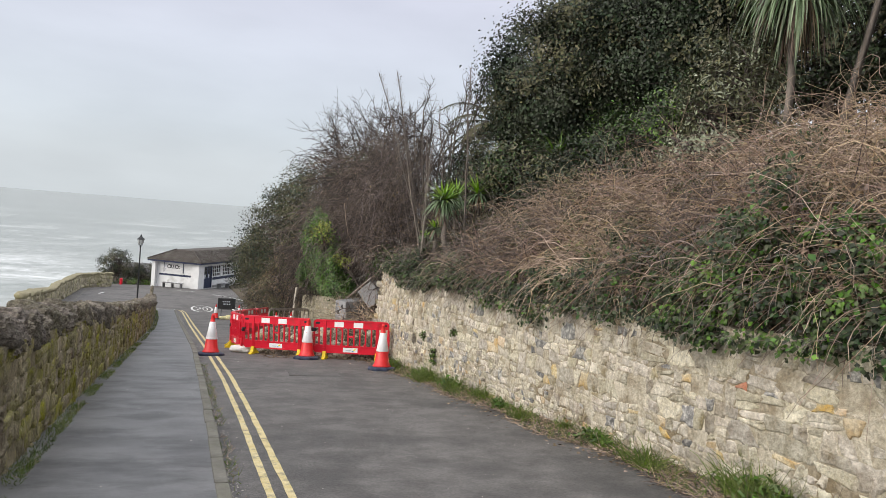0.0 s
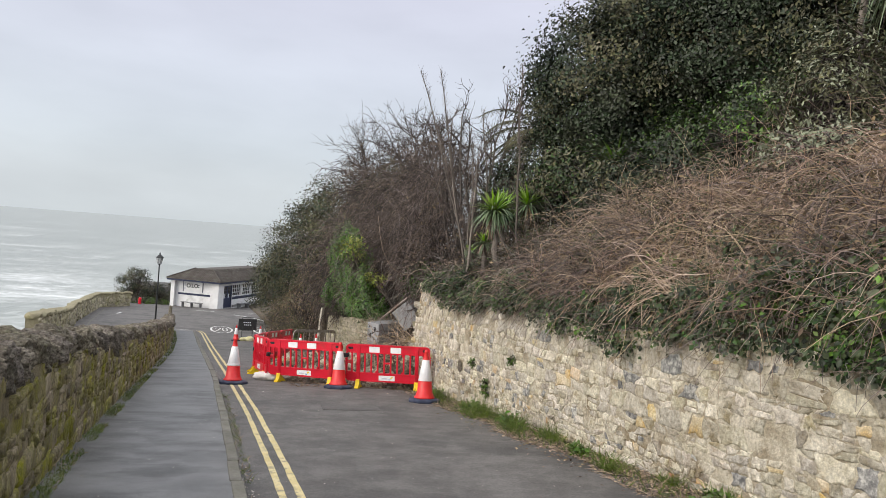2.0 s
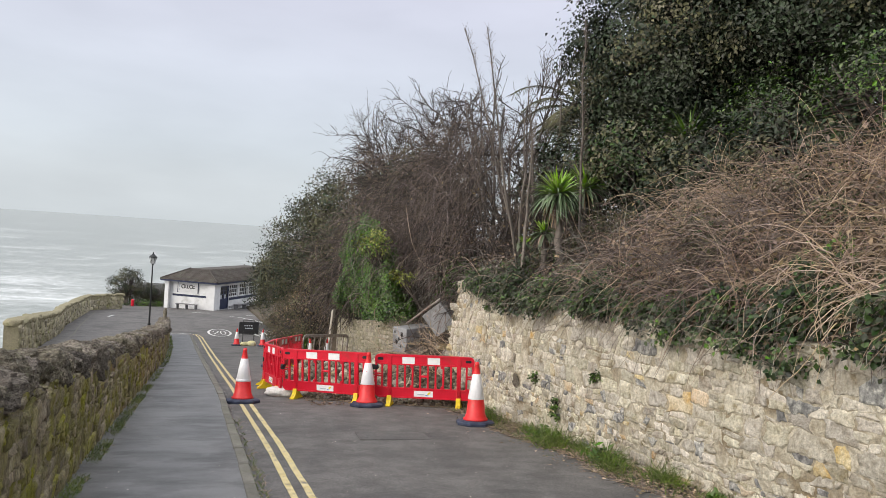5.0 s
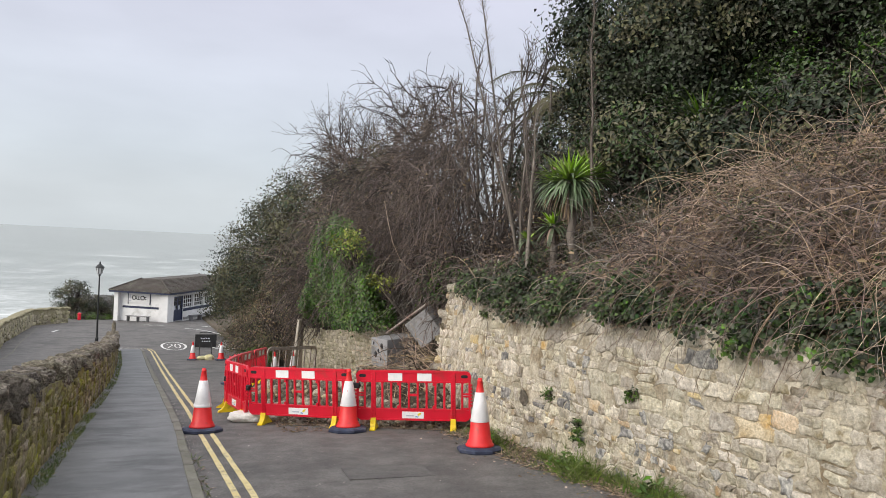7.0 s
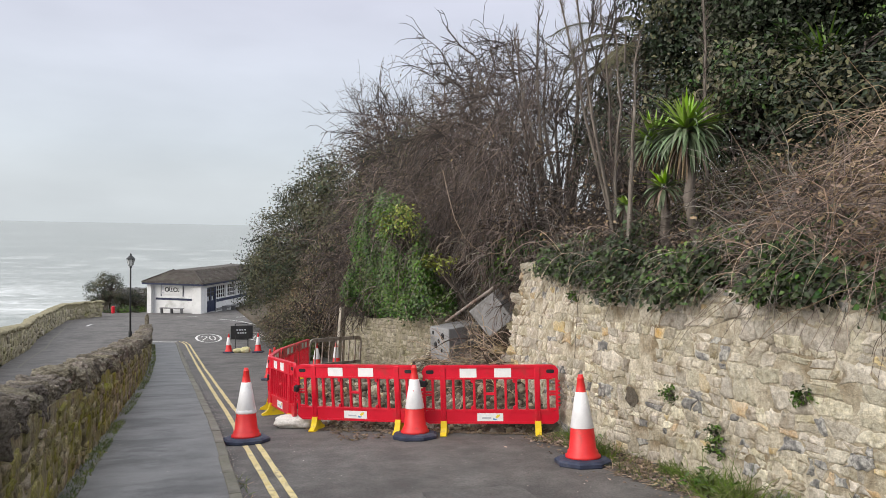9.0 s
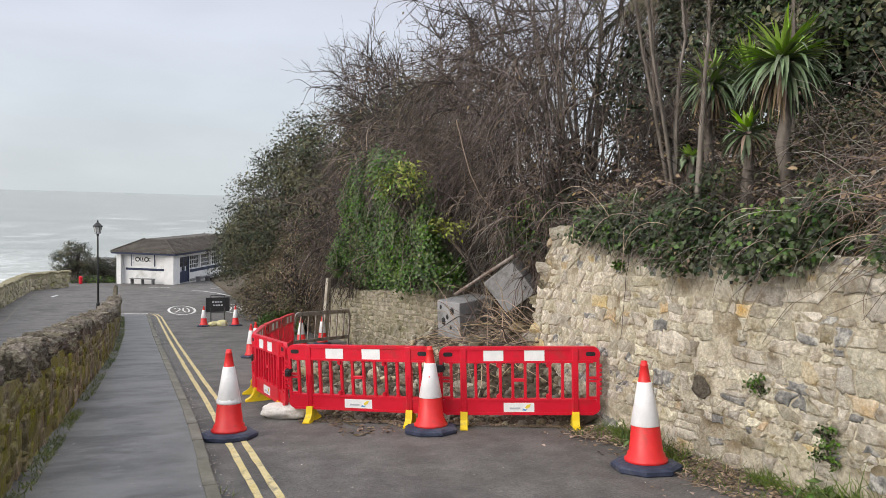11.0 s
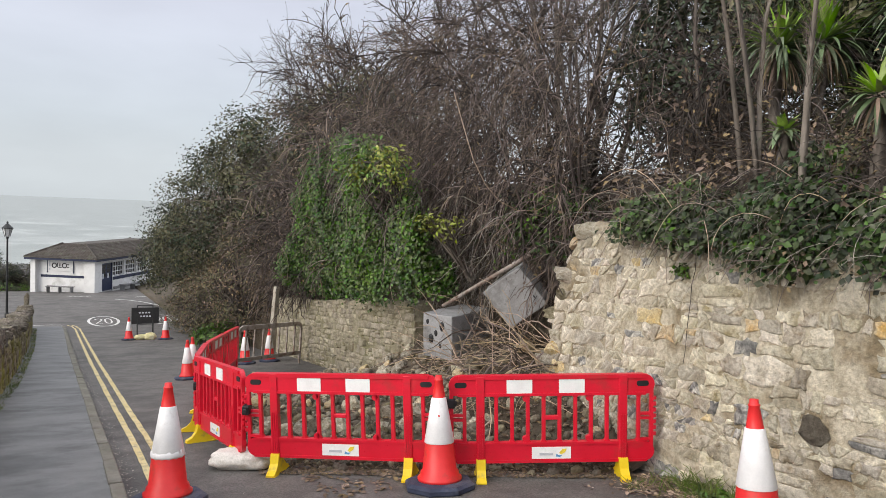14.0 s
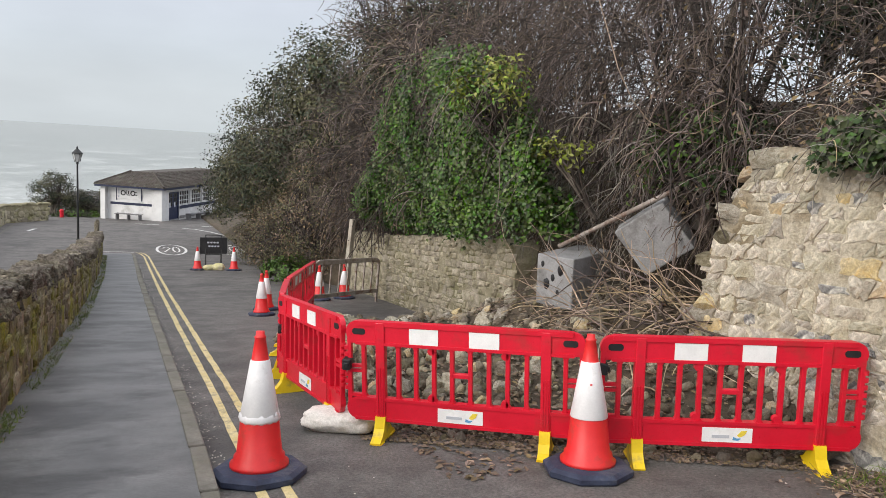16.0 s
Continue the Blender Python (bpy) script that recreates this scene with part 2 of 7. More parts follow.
LEAF_FRESH = mat("bright_green_sword_leaf", (0.16, 0.28, 0.025), (0.28, 0.42, 0.06), 1.0, 0.45, 0.0, 20, per="island", vary=0.35)
KERB_GRIT = mat("pale_grit", (0.32, 0.29, 0.24), (0.5, 0.47, 0.42), 9, 0.9, 0.0, 20, per="island", vary=0.4)
PARAPET_STONE = mat("buff_parapet_block", (0.31, 0.275, 0.18), (0.42, 0.375, 0.27), 3, 0.95, 0.8, 20, (0.2, 0.19, 0.09), 1.5, 0.4, per="island", vary=0.25)
GRASS = mat("verge_grass", (0.08, 0.12, 0.02), (0.18, 0.22, 0.05), 1.0, 0.7, 0.0, 20, per="island", vary=0.4)
SACK = mat("white_sandbag_cloth", (0.60, 0.57, 0.53), (0.70, 0.67, 0.63), 6, 0.9, 0.4, 60, (0.4, 0.36, 0.3), 4, 0.3)
SACK_Y = mat("yellow_sandbag_cloth", (0.55, 0.50, 0.25), (0.66, 0.62, 0.40), 6, 0.9, 0.4, 60, (0.4, 0.36, 0.3), 4, 0.3)
BENCH = mat("grey_painted_bench", (0.16, 0.16, 0.165), (0.24, 0.24, 0.245), 4, 0.8, 0.3, 40)
LANTERN_GLASS = mat("frosted_lantern_glass", (0.45, 0.46, 0.46), (0.55, 0.56, 0.56), 6, 0.25, 0.05, 30)
LABEL_BLUE = mat("label_blue", (0.10, 0.30, 0.55), (0.16, 0.38, 0.62), 9, 0.5, 0.0)
LABEL_YELLOW = mat("label_yellow", (0.75, 0.58, 0.05), (0.8, 0.63, 0.08), 9, 0.5, 0.0)
LABEL_GREY = mat("label_grey", (0.45, 0.47, 0.52), (0.52, 0.54, 0.58), 9, 0.5, 0.0, fine_lo=0.95, fine_hi=1.04)


def island(name, like):
    """The same surface varied per joined piece rather than per object."""
    m = like.copy()
    m.name = name
    n, l = m.node_tree.nodes, m.node_tree.links
    src = [q for q in n if q.bl_idname == "ShaderNodeObjectInfo"][0]
    geo = n.new("ShaderNodeNewGeometry")
    for k in list(src.outputs["Random"].links):
        l.new(geo.outputs["Random Per Island"], k.to_socket)
    return m


# low wall stone, darkened with its mortar to carry the overhang's shade
SHADED_STONE = mat("dull_buff_stone", (0.27, 0.24, 0.175), (0.40, 0.36, 0.28), 6, 0.95, 1.0, 28, (0.20, 0.18, 0.11), 2.5, 0.45, per="island", vary=0.2, dist=0.03)
STONES = [STONE, STONE_GREY, STONE_OCHRE, STONE_RED]
STONE_JOINED_DIRTY = island("earthy_rubble_joined", STONE_DIRTY)
STONES_JOINED = [island(m.name + "_joined", m) for m in STONES]
WALL_DARK_STONE = mat("mossy_rubble_stone", (0.19, 0.155, 0.10), (0.38, 0.325, 0.225), 7, 0.95, 1.0, 30, (0.235, 0.22, 0.035), 1.5, 0.6, per="island", vary=0.3, stretch=(1.4, 1.4, 0.7), fine_lo=0.5, fine_hi=1.4, dist=0.03)

# sea: grey-green water with broken surf towards the shore
SEA = bpy.data.materials.new("grey_green_sea")
SEA.use_nodes = True
sn, sl = SEA.node_tree.nodes, SEA.node_tree.links
sb = sn["Principled BSDF"]
sb.inputs["Roughness"].default_value = 0.35
s_tc = sn.new("ShaderNodeTexCoord")


def sea_noise(scale, stretch, detail=6.0, turn=0.5):
    mp = sn.new("ShaderNodeMapping")
    mp.inputs["Scale"].default_value = stretch
    mp.inputs["Rotation"].default_value = (0, 0, turn)
    q = sn.new("ShaderNodeTexNoise")
    q.inputs["Scale"].default_value, q.inputs["Detail"].default_value, q.inputs["Roughness"].default_value = scale, detail, 0.62
    q.inputs["Distortion"].default_value = 1.4
    sl.new(s_tc.outputs["Object"], mp.inputs[0])
    sl.new(mp.outputs[0], q.inputs["Vector"])
    return q.outputs[0]


def sea_math(op, a, b):
    q = sn.new("ShaderNodeMath")
    q.operation = op
    for i, v in enumerate((a, b)):
        if hasattr(v, "is_linked"):
            sl.new(v, q.inputs[i])
        else:
            q.inputs[i].default_value = v
    return q.outputs[0]


def sea_range(v, lo, hi, a=0.0, b=1.0):
    q = sn.new("ShaderNodeMapRange")
    for i, x in enumerate((lo, hi, a, b)):
        q.inputs[i + 1].default_value = x
    sl.new(v, q.inputs[0])
    return q.outputs[0]


s_sep = sn.new("ShaderNodeSeparateXYZ")
sl.new(s_tc.outputs["Object"], s_sep.inputs[0])
shore = sea_range(s_sep.outputs[1], 50.0, 320.0, 0.16, -0.07)
band = sea_noise(0.020, (0.9, 1.25, 1.0), 9.0)
froth = sea_noise(0.35, (0.8, 1.2, 1.0), 9.0)
surf = sea_math("ADD", sea_math("ADD", band, shore), sea_range(froth, 0.3, 0.7, -0.13, 0.13))
foam = sea_range(surf, 0.48, 0.82)
s_mix = sn.new("ShaderNodeMix")
s_mix.data_type = "RGBA"
s_mix.inputs[6].default_value, s_mix.inputs[7].default_value = (0.235, 0.255, 0.235, 1), (0.74, 0.76, 0.76, 1)
sl.new(foam, s_mix.inputs[0])
sl.new(s_mix.outputs[2], sb.inputs["Base Color"])
sl.new(sea_range(foam, 0, 1, 0.35, 0.9), sb.inputs["Roughness"])
s_bump = sn.new("ShaderNodeBump")
s_bump.inputs["Strength"].default_value, s_bump.inputs["Distance"].default_value = 0.6, 0.8
sl.new(sea_noise(0.12, (0.7, 2.0, 1.0), 8.0), s_bump.inputs["Height"])
sl.new(s_bump.outputs[0], sb.inputs["Normal"])

# ---- building helpers ----
def thing(name, label, category, group="", at=(0, 0, 0), turn=0.0, kind=""):
    e = new(name)
    e.empty_display_size = 0.1
    e.matrix_world = pose(*at, 0, 0, turn)
    return tagged(e, label, category, group, kind)


def finish(name, bm, material, parent=None, label="", smooth=False):
    """Links a bmesh as one mesh object, under a thing if one is given (in its local space)."""
    me = bpy.data.meshes.new(name)
    bmesh.ops.recalc_face_normals(bm, faces=bm.faces)
    bm.to_mesh(me)
    bm.free()
    return put(name, me, material, parent, label, smooth)


def put(name, me, material, parent=None, label="", smooth=False):
    mats = material if isinstance(material, (list, tuple)) else [material]
    if not me.materials:
        for m in mats:
            me.materials.append(m)
    if smooth:
        me.polygons.foreach_set("use_smooth", [True] * len(me.polygons))
    ob = new(name, me)
    if parent is not None:
        ob.parent = parent
    if label:
        tagged(ob, label)
    return ob


part = finish


def box(bm, lo, hi, m=None, bevel=0.0):
    lo, hi = Vector(lo), Vector(hi)
    r = bmesh.ops.create_cube(bm, size=1.0)
    vs = r["verts"]
    bmesh.ops.scale(bm, vec=hi - lo, verts=vs)
    bmesh.ops.translate(bm, vec=(lo + hi) / 2, verts=vs)
    if bevel:
        es = list({e for v in vs for e in v.link_edges})
        g = bmesh.ops.bevel(bm, geom=es, offset=bevel, segments=2, affect="EDGES", profile=0.5)
        vs = list({v for f in g["faces"] for v in f.verts} | {v for v in vs if v.is_valid})
    if m is not None:
        bmesh.ops.transform(bm, matrix=m, verts=vs)
    return vs


def tube(bm, p0, p1, r0, r1=None, n=10, cap=True):
    p0, p1 = Vector(p0), Vector(p1)
    r1 = r0 if r1 is None else r1
    d = p1 - p0
    m = Matrix.Translation((p0 + p1) / 2) @ d.to_track_quat("Z", "Y").to_matrix().to_4x4()
    bmesh.ops.create_cone(bm, cap_ends=cap, segments=n, radius1=r0, radius2=r1, depth=d.length, matrix=m)


def lathe(bm, prof, n=24, m=None):
    """Turns a profile of (radius, height) round the z axis."""
    rings = []
    for r, z in prof:
        rings.append([bm.verts.new((r * math.cos(2 * math.pi * i / n), r * math.sin(2 * math.pi * i / n), z)) for i in range(n)])
    for a, b in zip(rings, rings[1:]):
        for i in range(n):
            bm.faces.new((a[i], a[(i + 1) % n], b[(i + 1) % n], b[i]))
    bm.faces.new(rings[0][::-1])
    bm.faces.new(rings[-1])
    if m is not None:
        bmesh.ops.transform(bm, matrix=m, verts=[v for r in rings for v in r])


def slab(bm, outline, y0, y1, m=None):
    """An outline of (x, z) made thick from y0 to y1."""
    a = [bm.verts.new((x, y0, z)) for x, z in outline]
    b = [bm.verts.new((x, y1, z)) for x, z in outline]
    bm.faces.new(a)
    bm.faces.new(b[::-1])
    k = len(a)
    for i in range(k):
        bm.faces.new((a[i], b[i], b[(i + 1) % k], a[(i + 1) % k]))
    if m is not None:
        bmesh.ops.transform(bm, matrix=m, verts=a + b)


def rounded(x0, z0, x1, z1, r, n=5):
    pts = []
    for cx, cz, a0 in ((x1 - r, z1 - r, 0), (x0 + r, z1 - r, 90), (x0 + r, z0 + r, 180), (x1 - r, z0 + r, 270)):
        for i in range(n + 1):
            a = radians(a0 + 90 * i / n)
            pts.append((cx + r * math.cos(a), cz + r * math.sin(a)))
    return pts


def grid_mesh(name, xs, ys, height, material, kind="structure", label="", category=""):
    """A sheet over the lines xs and ys; height(x, y) gives (x, y, z)."""
    vs = [height(x, y) for y in ys for x in xs]
    w = len(xs)
    fs = [(j * w + i, j * w + i + 1, (j + 1) * w + i + 1, (j + 1) * w + i) for j in range(len(ys) - 1) for i in range(w - 1)]
    me = bpy.data.meshes.new(name)
    me.from_pydata(vs, [], fs)
    return tagged(put(name, me, material, smooth=True), label, category, kind=kind)


def soup(name, verts, tris, material, parent=None, label="", smooth=False):
    """A mesh from numpy arrays of vertices and triangles."""
    me = bpy.data.meshes.new(name)
    me.vertices.add(len(verts))
    me.vertices.foreach_set("co", np.asarray(verts, np.float32).ravel())
    k = len(tris)
    me.loops.add(3 * k)
    me.loops.foreach_set("vertex_index", np.asarray(tris, np.int32).ravel())
    me.polygons.add(k)
    me.polygons.foreach_set("loop_start", np.arange(0, 3 * k, 3, dtype=np.int32))
    me.update(calc_edges=True)
    return put(name, me, material, parent, label, smooth)


rng = np.random.default_rng(7)


def lerp(x, table):
    return float(np.interp(x, [a for a, _ in table], [b for _, b in table]))


# ---- the lie of the land ----
def zg(y):
    """Height of the road: a steady 11 per cent descent, easing beyond the junction."""
    return float(-0.11 * y if y < 46 else -5.06 - 0.22 * (1 - math.exp(-(y - 46) / 4.0)) - 0.05 * (y - 46 - 4 * (1 - math.exp(-(y - 46) / 4.0))))


WALL_X = 5.08
KERB_X = [(-15, 0.52), (6, 0.52), (11, 0.57), (19, 0.60), (24, 0.50), (33, 0.32), (44, 0.18), (46, 0.10)]
WALL_L = [(-15, -1.30), (4, -1.22), (10, -1.15), (15, -1.04), (21, -0.86), (27, -0.72), (34, -0.76), (45, -1.05)]
WALL_TOP = [(-4, 1.3), (0, 1.16), (4.0, 1.0), (5.2, 0.91), (6.5, 0.84), (8.7, 0.66), (10.6, 0.50), (12.5, 0.46), (14, 0.40), (16.5, 0.36), (17.3, 0.46), (17.85, 0.48), (18.22, 0.18), (18.45, -0.22), (18.56, -0.75), (18.62, -2.1)]


def foot(y):
    """Height at which the hillside starts behind the wall."""
    return lerp(y, [(-15, 2.0), (-4, 1.3), (4.3, 1.0), (6.4, 0.85), (10.6, 0.45), (17.8, 0.35), (18.5, -0.9), (19.5, -1.4), (21.5, -1.6), (22.5, -1.2), (28, -1.8), (34, -3.0), (46, -4.9), (60, -5.6), (90, -7.0)])


def hill(x, y):
    crest = lerp(y, [(-15, 3.3), (0, 3.0), (5, 2.7), (8, 2.45), (10.5, 2.2), (14, 1.65), (16.5, 1.3), (18.5, 1.4), (21, 1.45), (40, 0.9), (47, 0.2), (54, -1.8), (60, -5.0), (90, -6.9)])
    wide = lerp(y, [(17, 2.0), (21, 4.2)])
    f = foot(y)
    slip = max(0.0, 1 - abs(y - 20.3) / 2.2)
    d = x - WALL_X - 0.9 * min(1.0, 1.6 * slip)
    s = max(0.0, min(1.0, d / wide))
    s = s * (1.25 - 0.25 * s)
    z = f + (crest - f) * s + lerp(y, [(6, 0.48), (14, 0.24), (17, 0.20), (21, 0.06)]) * max(0.0, d - wide) * (1 if y < 50 else max(0, 1 - (y - 50) / 8))
    return z + 0.12 * noise.noise(Vector((x * 0.7, y * 0.7, 0)))


# road and lower car park in one sheet
ground_y = [-15 + 1.0 * i for i in range(62)] + [48 + 2.0 * i for i in range(40)]


def parapet_x(y):
    return lerp(y, [(-15, -1.9), (20, -4.2), (37.6, -5.9), (50.5, -6.9), (63.4, -7.4), (66.4, -7.5), (130, -7.5)])


grid_mesh("road", [0, 0.01, 0.12, 0.2, 0.3, 0.4, 0.5, 0.6, 0.7, 0.8, 0.9, 1.0], ground_y, lambda u, y: ((parapet_x(y) - 0.2) * (1 - u) + u * (7.0 + max(0, y - 56) * 2.0), y, zg(y)), ASPHALT, label="grey patched asphalt road running downhill", category="road")
grid_mesh("hillside", [4.86, 4.9] + [5.2 + 0.45 * i for i in range(14)] + [12, 15, 20, 28, 40, 60], [-15 + 0.8 * i for i in range(95)] + [64, 70, 80], lambda x, y: (x if 19.2 < y < 22.4 or y > 30.6 else max(x, 5.45 if y > 18 else 5.3), y, (hill(x, y) - 0.05) if x > 4.87 else zg(y) - 0.4), EARTH, label="steep earth bank covered by undergrowth", category="hillside")

# footway with kerb stones
FOOT_H = 0.09
fy = [-15 + 0.8 * i for i in range(77)]
vs, fs = [], []
for y in fy:
    xa, xb, z = lerp(y, WALL_L) - 0.1, lerp(y, KERB_X) - 0.108, zg(y) + FOOT_H
    vs += [(xa, y, z + 0.03), ((xa + xb) / 2, y, z + 0.015), (xb, y, z), (xb, y, z - 0.2)]
for j in range(len(fy) - 1):
    for i in range(3):
        a = 4 * j + i
        fs.append((a, a + 1, a + 5, a + 4))
a = 4 * (len(fy) - 1)
vs += [(vs[a][0], vs[a][1], vs[a][2] - 0.3)]
fs.append((a, a + 1, a + 2, a + 3, len(vs) - 1))
me = bpy.data.meshes.new("pavement")
me.from_pydata(vs, [], fs)
pavement = tagged(put("pavement", me, PAVING), "dark damp asphalt footway beside the stone wall", "pavement", kind="structure")

# sea and the cliff below the road
grid_mesh("water", [-4500, -1500, -600, -300, -150, -60, 0, 60, 300, 1500, 4500], [-400, 0, 30, 60, 120, 200, 400, 900, 2000, 4700], lambda x, y: (x, y, -13.0), SEA, label="grey green sea with white surf", category="sea")
grid_mesh("cliff", [0, 1, 2], ground_y, lambda u, y: (parapet_x(y) - 0.2 - 3.0 * u * u, y, zg(y) - 0.02 - u * 5.0), EARTH, label="dark earth cliff below the parapet", category="cliff")

# kerb stones
y, kerb_mesh = -3.0, None
while y < 45.4:
    L = 0.9
    x0, x1 = lerp(y, KERB_X), lerp(y + L, KERB_X)
    if kerb_mesh is None:
        bm = bmesh.new()
        box(bm, (-0.115, 0.006, -0.22), (0, L - 0.006, FOOT_H + 0.012), bevel=0.012)
        kerb_mesh = bpy.data.meshes.new("kerbstone")
        bm.to_mesh(kerb_mesh)
        bm.free()
    k = put("kerbstone", kerb_mesh, KERB, pavement)
    k.matrix_world = pose(x0 + rng.normal(0, 0.004), y, zg(y) + rng.normal(0, 0.004), -math.degrees(math.atan(0.11)), 0, math.degrees(math.atan2(x0 - x1, L)))
    y += L


def strip(name, line, width, material, label, category, lift=0.005, step=0.5, parent=None):
    """A painted band along a line of (y, x) that lies on the road."""
    ys = np.arange(line[0][0], line[-1][0] + 1e-6, step)
    vs = []
    for y in ys:
        x = lerp(y, line)
        for s in (-0.5, -0.17, 0.17, 0.5):
            vs.append((x + s * width + rng.normal(0, 0.003), y, zg(y) + lift))
    fs = [(4 * j + i, 4 * j + i + 1, 4 * j + i + 5, 4 * j + i + 4) for j in range(len(ys) - 1) for i in range(3)]
    me = bpy.data.meshes.new(name)
    me.from_pydata(vs, [], fs)
    return tagged(put(name, me, material, parent), label, category, kind="structure")


LINE = [(-6, 0.70), (0, 0.76), (6, 0.84), (9.8, 0.90), (13.9, 0.92), (18, 0.87), (20.8, 0.85), (22.6, 0.81), (30.5, 0.67), (38, 0.58), (45, 0.50), (46.4, 0.40), (47.0, 0.2)]
strip("road_marking", LINE, 0.07, YELLOW, "worn yellow no-waiting line along the kerb", "road marking", 0.006, 0.25)
strip("road_marking", [(a, b + 0.165) for a, b in LINE], 0.07, YELLOW, "worn yellow no-waiting line along the kerb", "road marking", 0.006, 0.25)


def flat_path(name, pts, width, material, label, category, lift=0.006, close=False, parent=None):
    """A painted stroke along points (x, y) on the road."""
    pts = [Vector((p[0], p[1])) for p in pts]
    n = len(pts)
    vs = []
    for i, p in enumerate(pts):
        a = pts[(i - 1) % n] if (close or i > 0) else p
        b = pts[(i + 1) % n] if (close or i < n - 1) else p
        d = (b - a).normalized()
        s = Vector((-d.y, d.x)) * width / 2
        for q in (p + s, p - s):
            vs.append((q.x, q.y, zg(q.y) + lift))
    fs = [(2 * i, 2 * i + 1, (2 * i + 3) % (2 * n), (2 * i + 2) % (2 * n)) for i in range(n if close else n - 1)]
    me = bpy.data.meshes.new(name)
    me.from_pydata(vs, [], fs)
    ob = put(name, me, material, parent)
    if label:
        tagged(ob, label, category, kind="structure")
    return ob


def roundel(cx, cy):
    ring = flat_path("road_marking", [(cx + 0.62 * math.cos(a), cy + 2.2 * math.sin(a)) for a in np.linspace(0, 2 * math.pi, 40, endpoint=False)], 0.12, WHITE_LINE, "white painted 20 speed roundel on the road", "road marking", close=True)
    flat_path("digit", [(cx + 0.20 + 0.14 * math.cos(a), cy + 1.1 * math.sin(a)) for a in np.linspace(0, 2 * math.pi, 24, endpoint=False)], 0.07, WHITE_LINE, "", "", close=True, parent=ring)
    two = [(cx - 0.20 + 0.14 * math.cos(a), cy + 0.55 + 0.5 * math.sin(a)) for a in np.linspace(math.pi, -0.6, 10)]
    two += [(cx - 0.34, cy - 1.05), (cx - 0.07, cy - 1.05)]
    flat_path("digit", two, 0.07, WHITE_LINE, "", "", parent=ring)


roundel(1.70, 48.3)
roundel(4.25, 48.3)
flat_path("road_marking", [(5.3, 47.5), (5.25, 49.5), (5.15, 53), (4.9, 56), (4.3, 58.5), (3.6, 60.2), (2.9, 61)], 0.13, WHITE_LINE, "white painted edge line at the junction", "road marking")
flat_path("road_marking", [(5.6, 47.5), (5.55, 49.5), (5.45, 52)], 0.10, WHITE_LINE, "white painted edge line at the junction", "road marking")
flat_path("road_marking", [(0.1, 47.15), (-0.5, 47.35), (-1.3, 47.4)], 0.10, WHITE_LINE, "pale painted line round the end of the footway", "road marking")
for x0, y0, x1, y1 in ((0.2, 64.2, 1.6, 63.8), (4.2, 62.5, 7.0, 64.5), (-5.2, 58, -5.0, 59.5)):
    flat_path("road_marking", [(x0, y0), (x1, y1)], 0.16, WHITE_LINE, "short white painted line on the road", "road marking")
flat_path("road_marking", [(parapet_x(y) + 0.9, y) for y in np.arange(34, 64, 2.0)], 0.07, KERB, "faded pale edge line along the parapet", "road marking")

# iron access cover in a patched square
bm = bmesh.new()
box(bm, (-0.5, -0.32, -0.02), (0.5, 0.32, 0.008), bevel=0.004)
patch = finish("road_patch", bm, ASPHALT_DARK)
patch.matrix_world = pose(2.72, 14.25, zg(14.25) + 0.002, -6.28, 0, -6)
tagged(patch, "dark asphalt patch round a buried cover", "road patch", kind="structure")


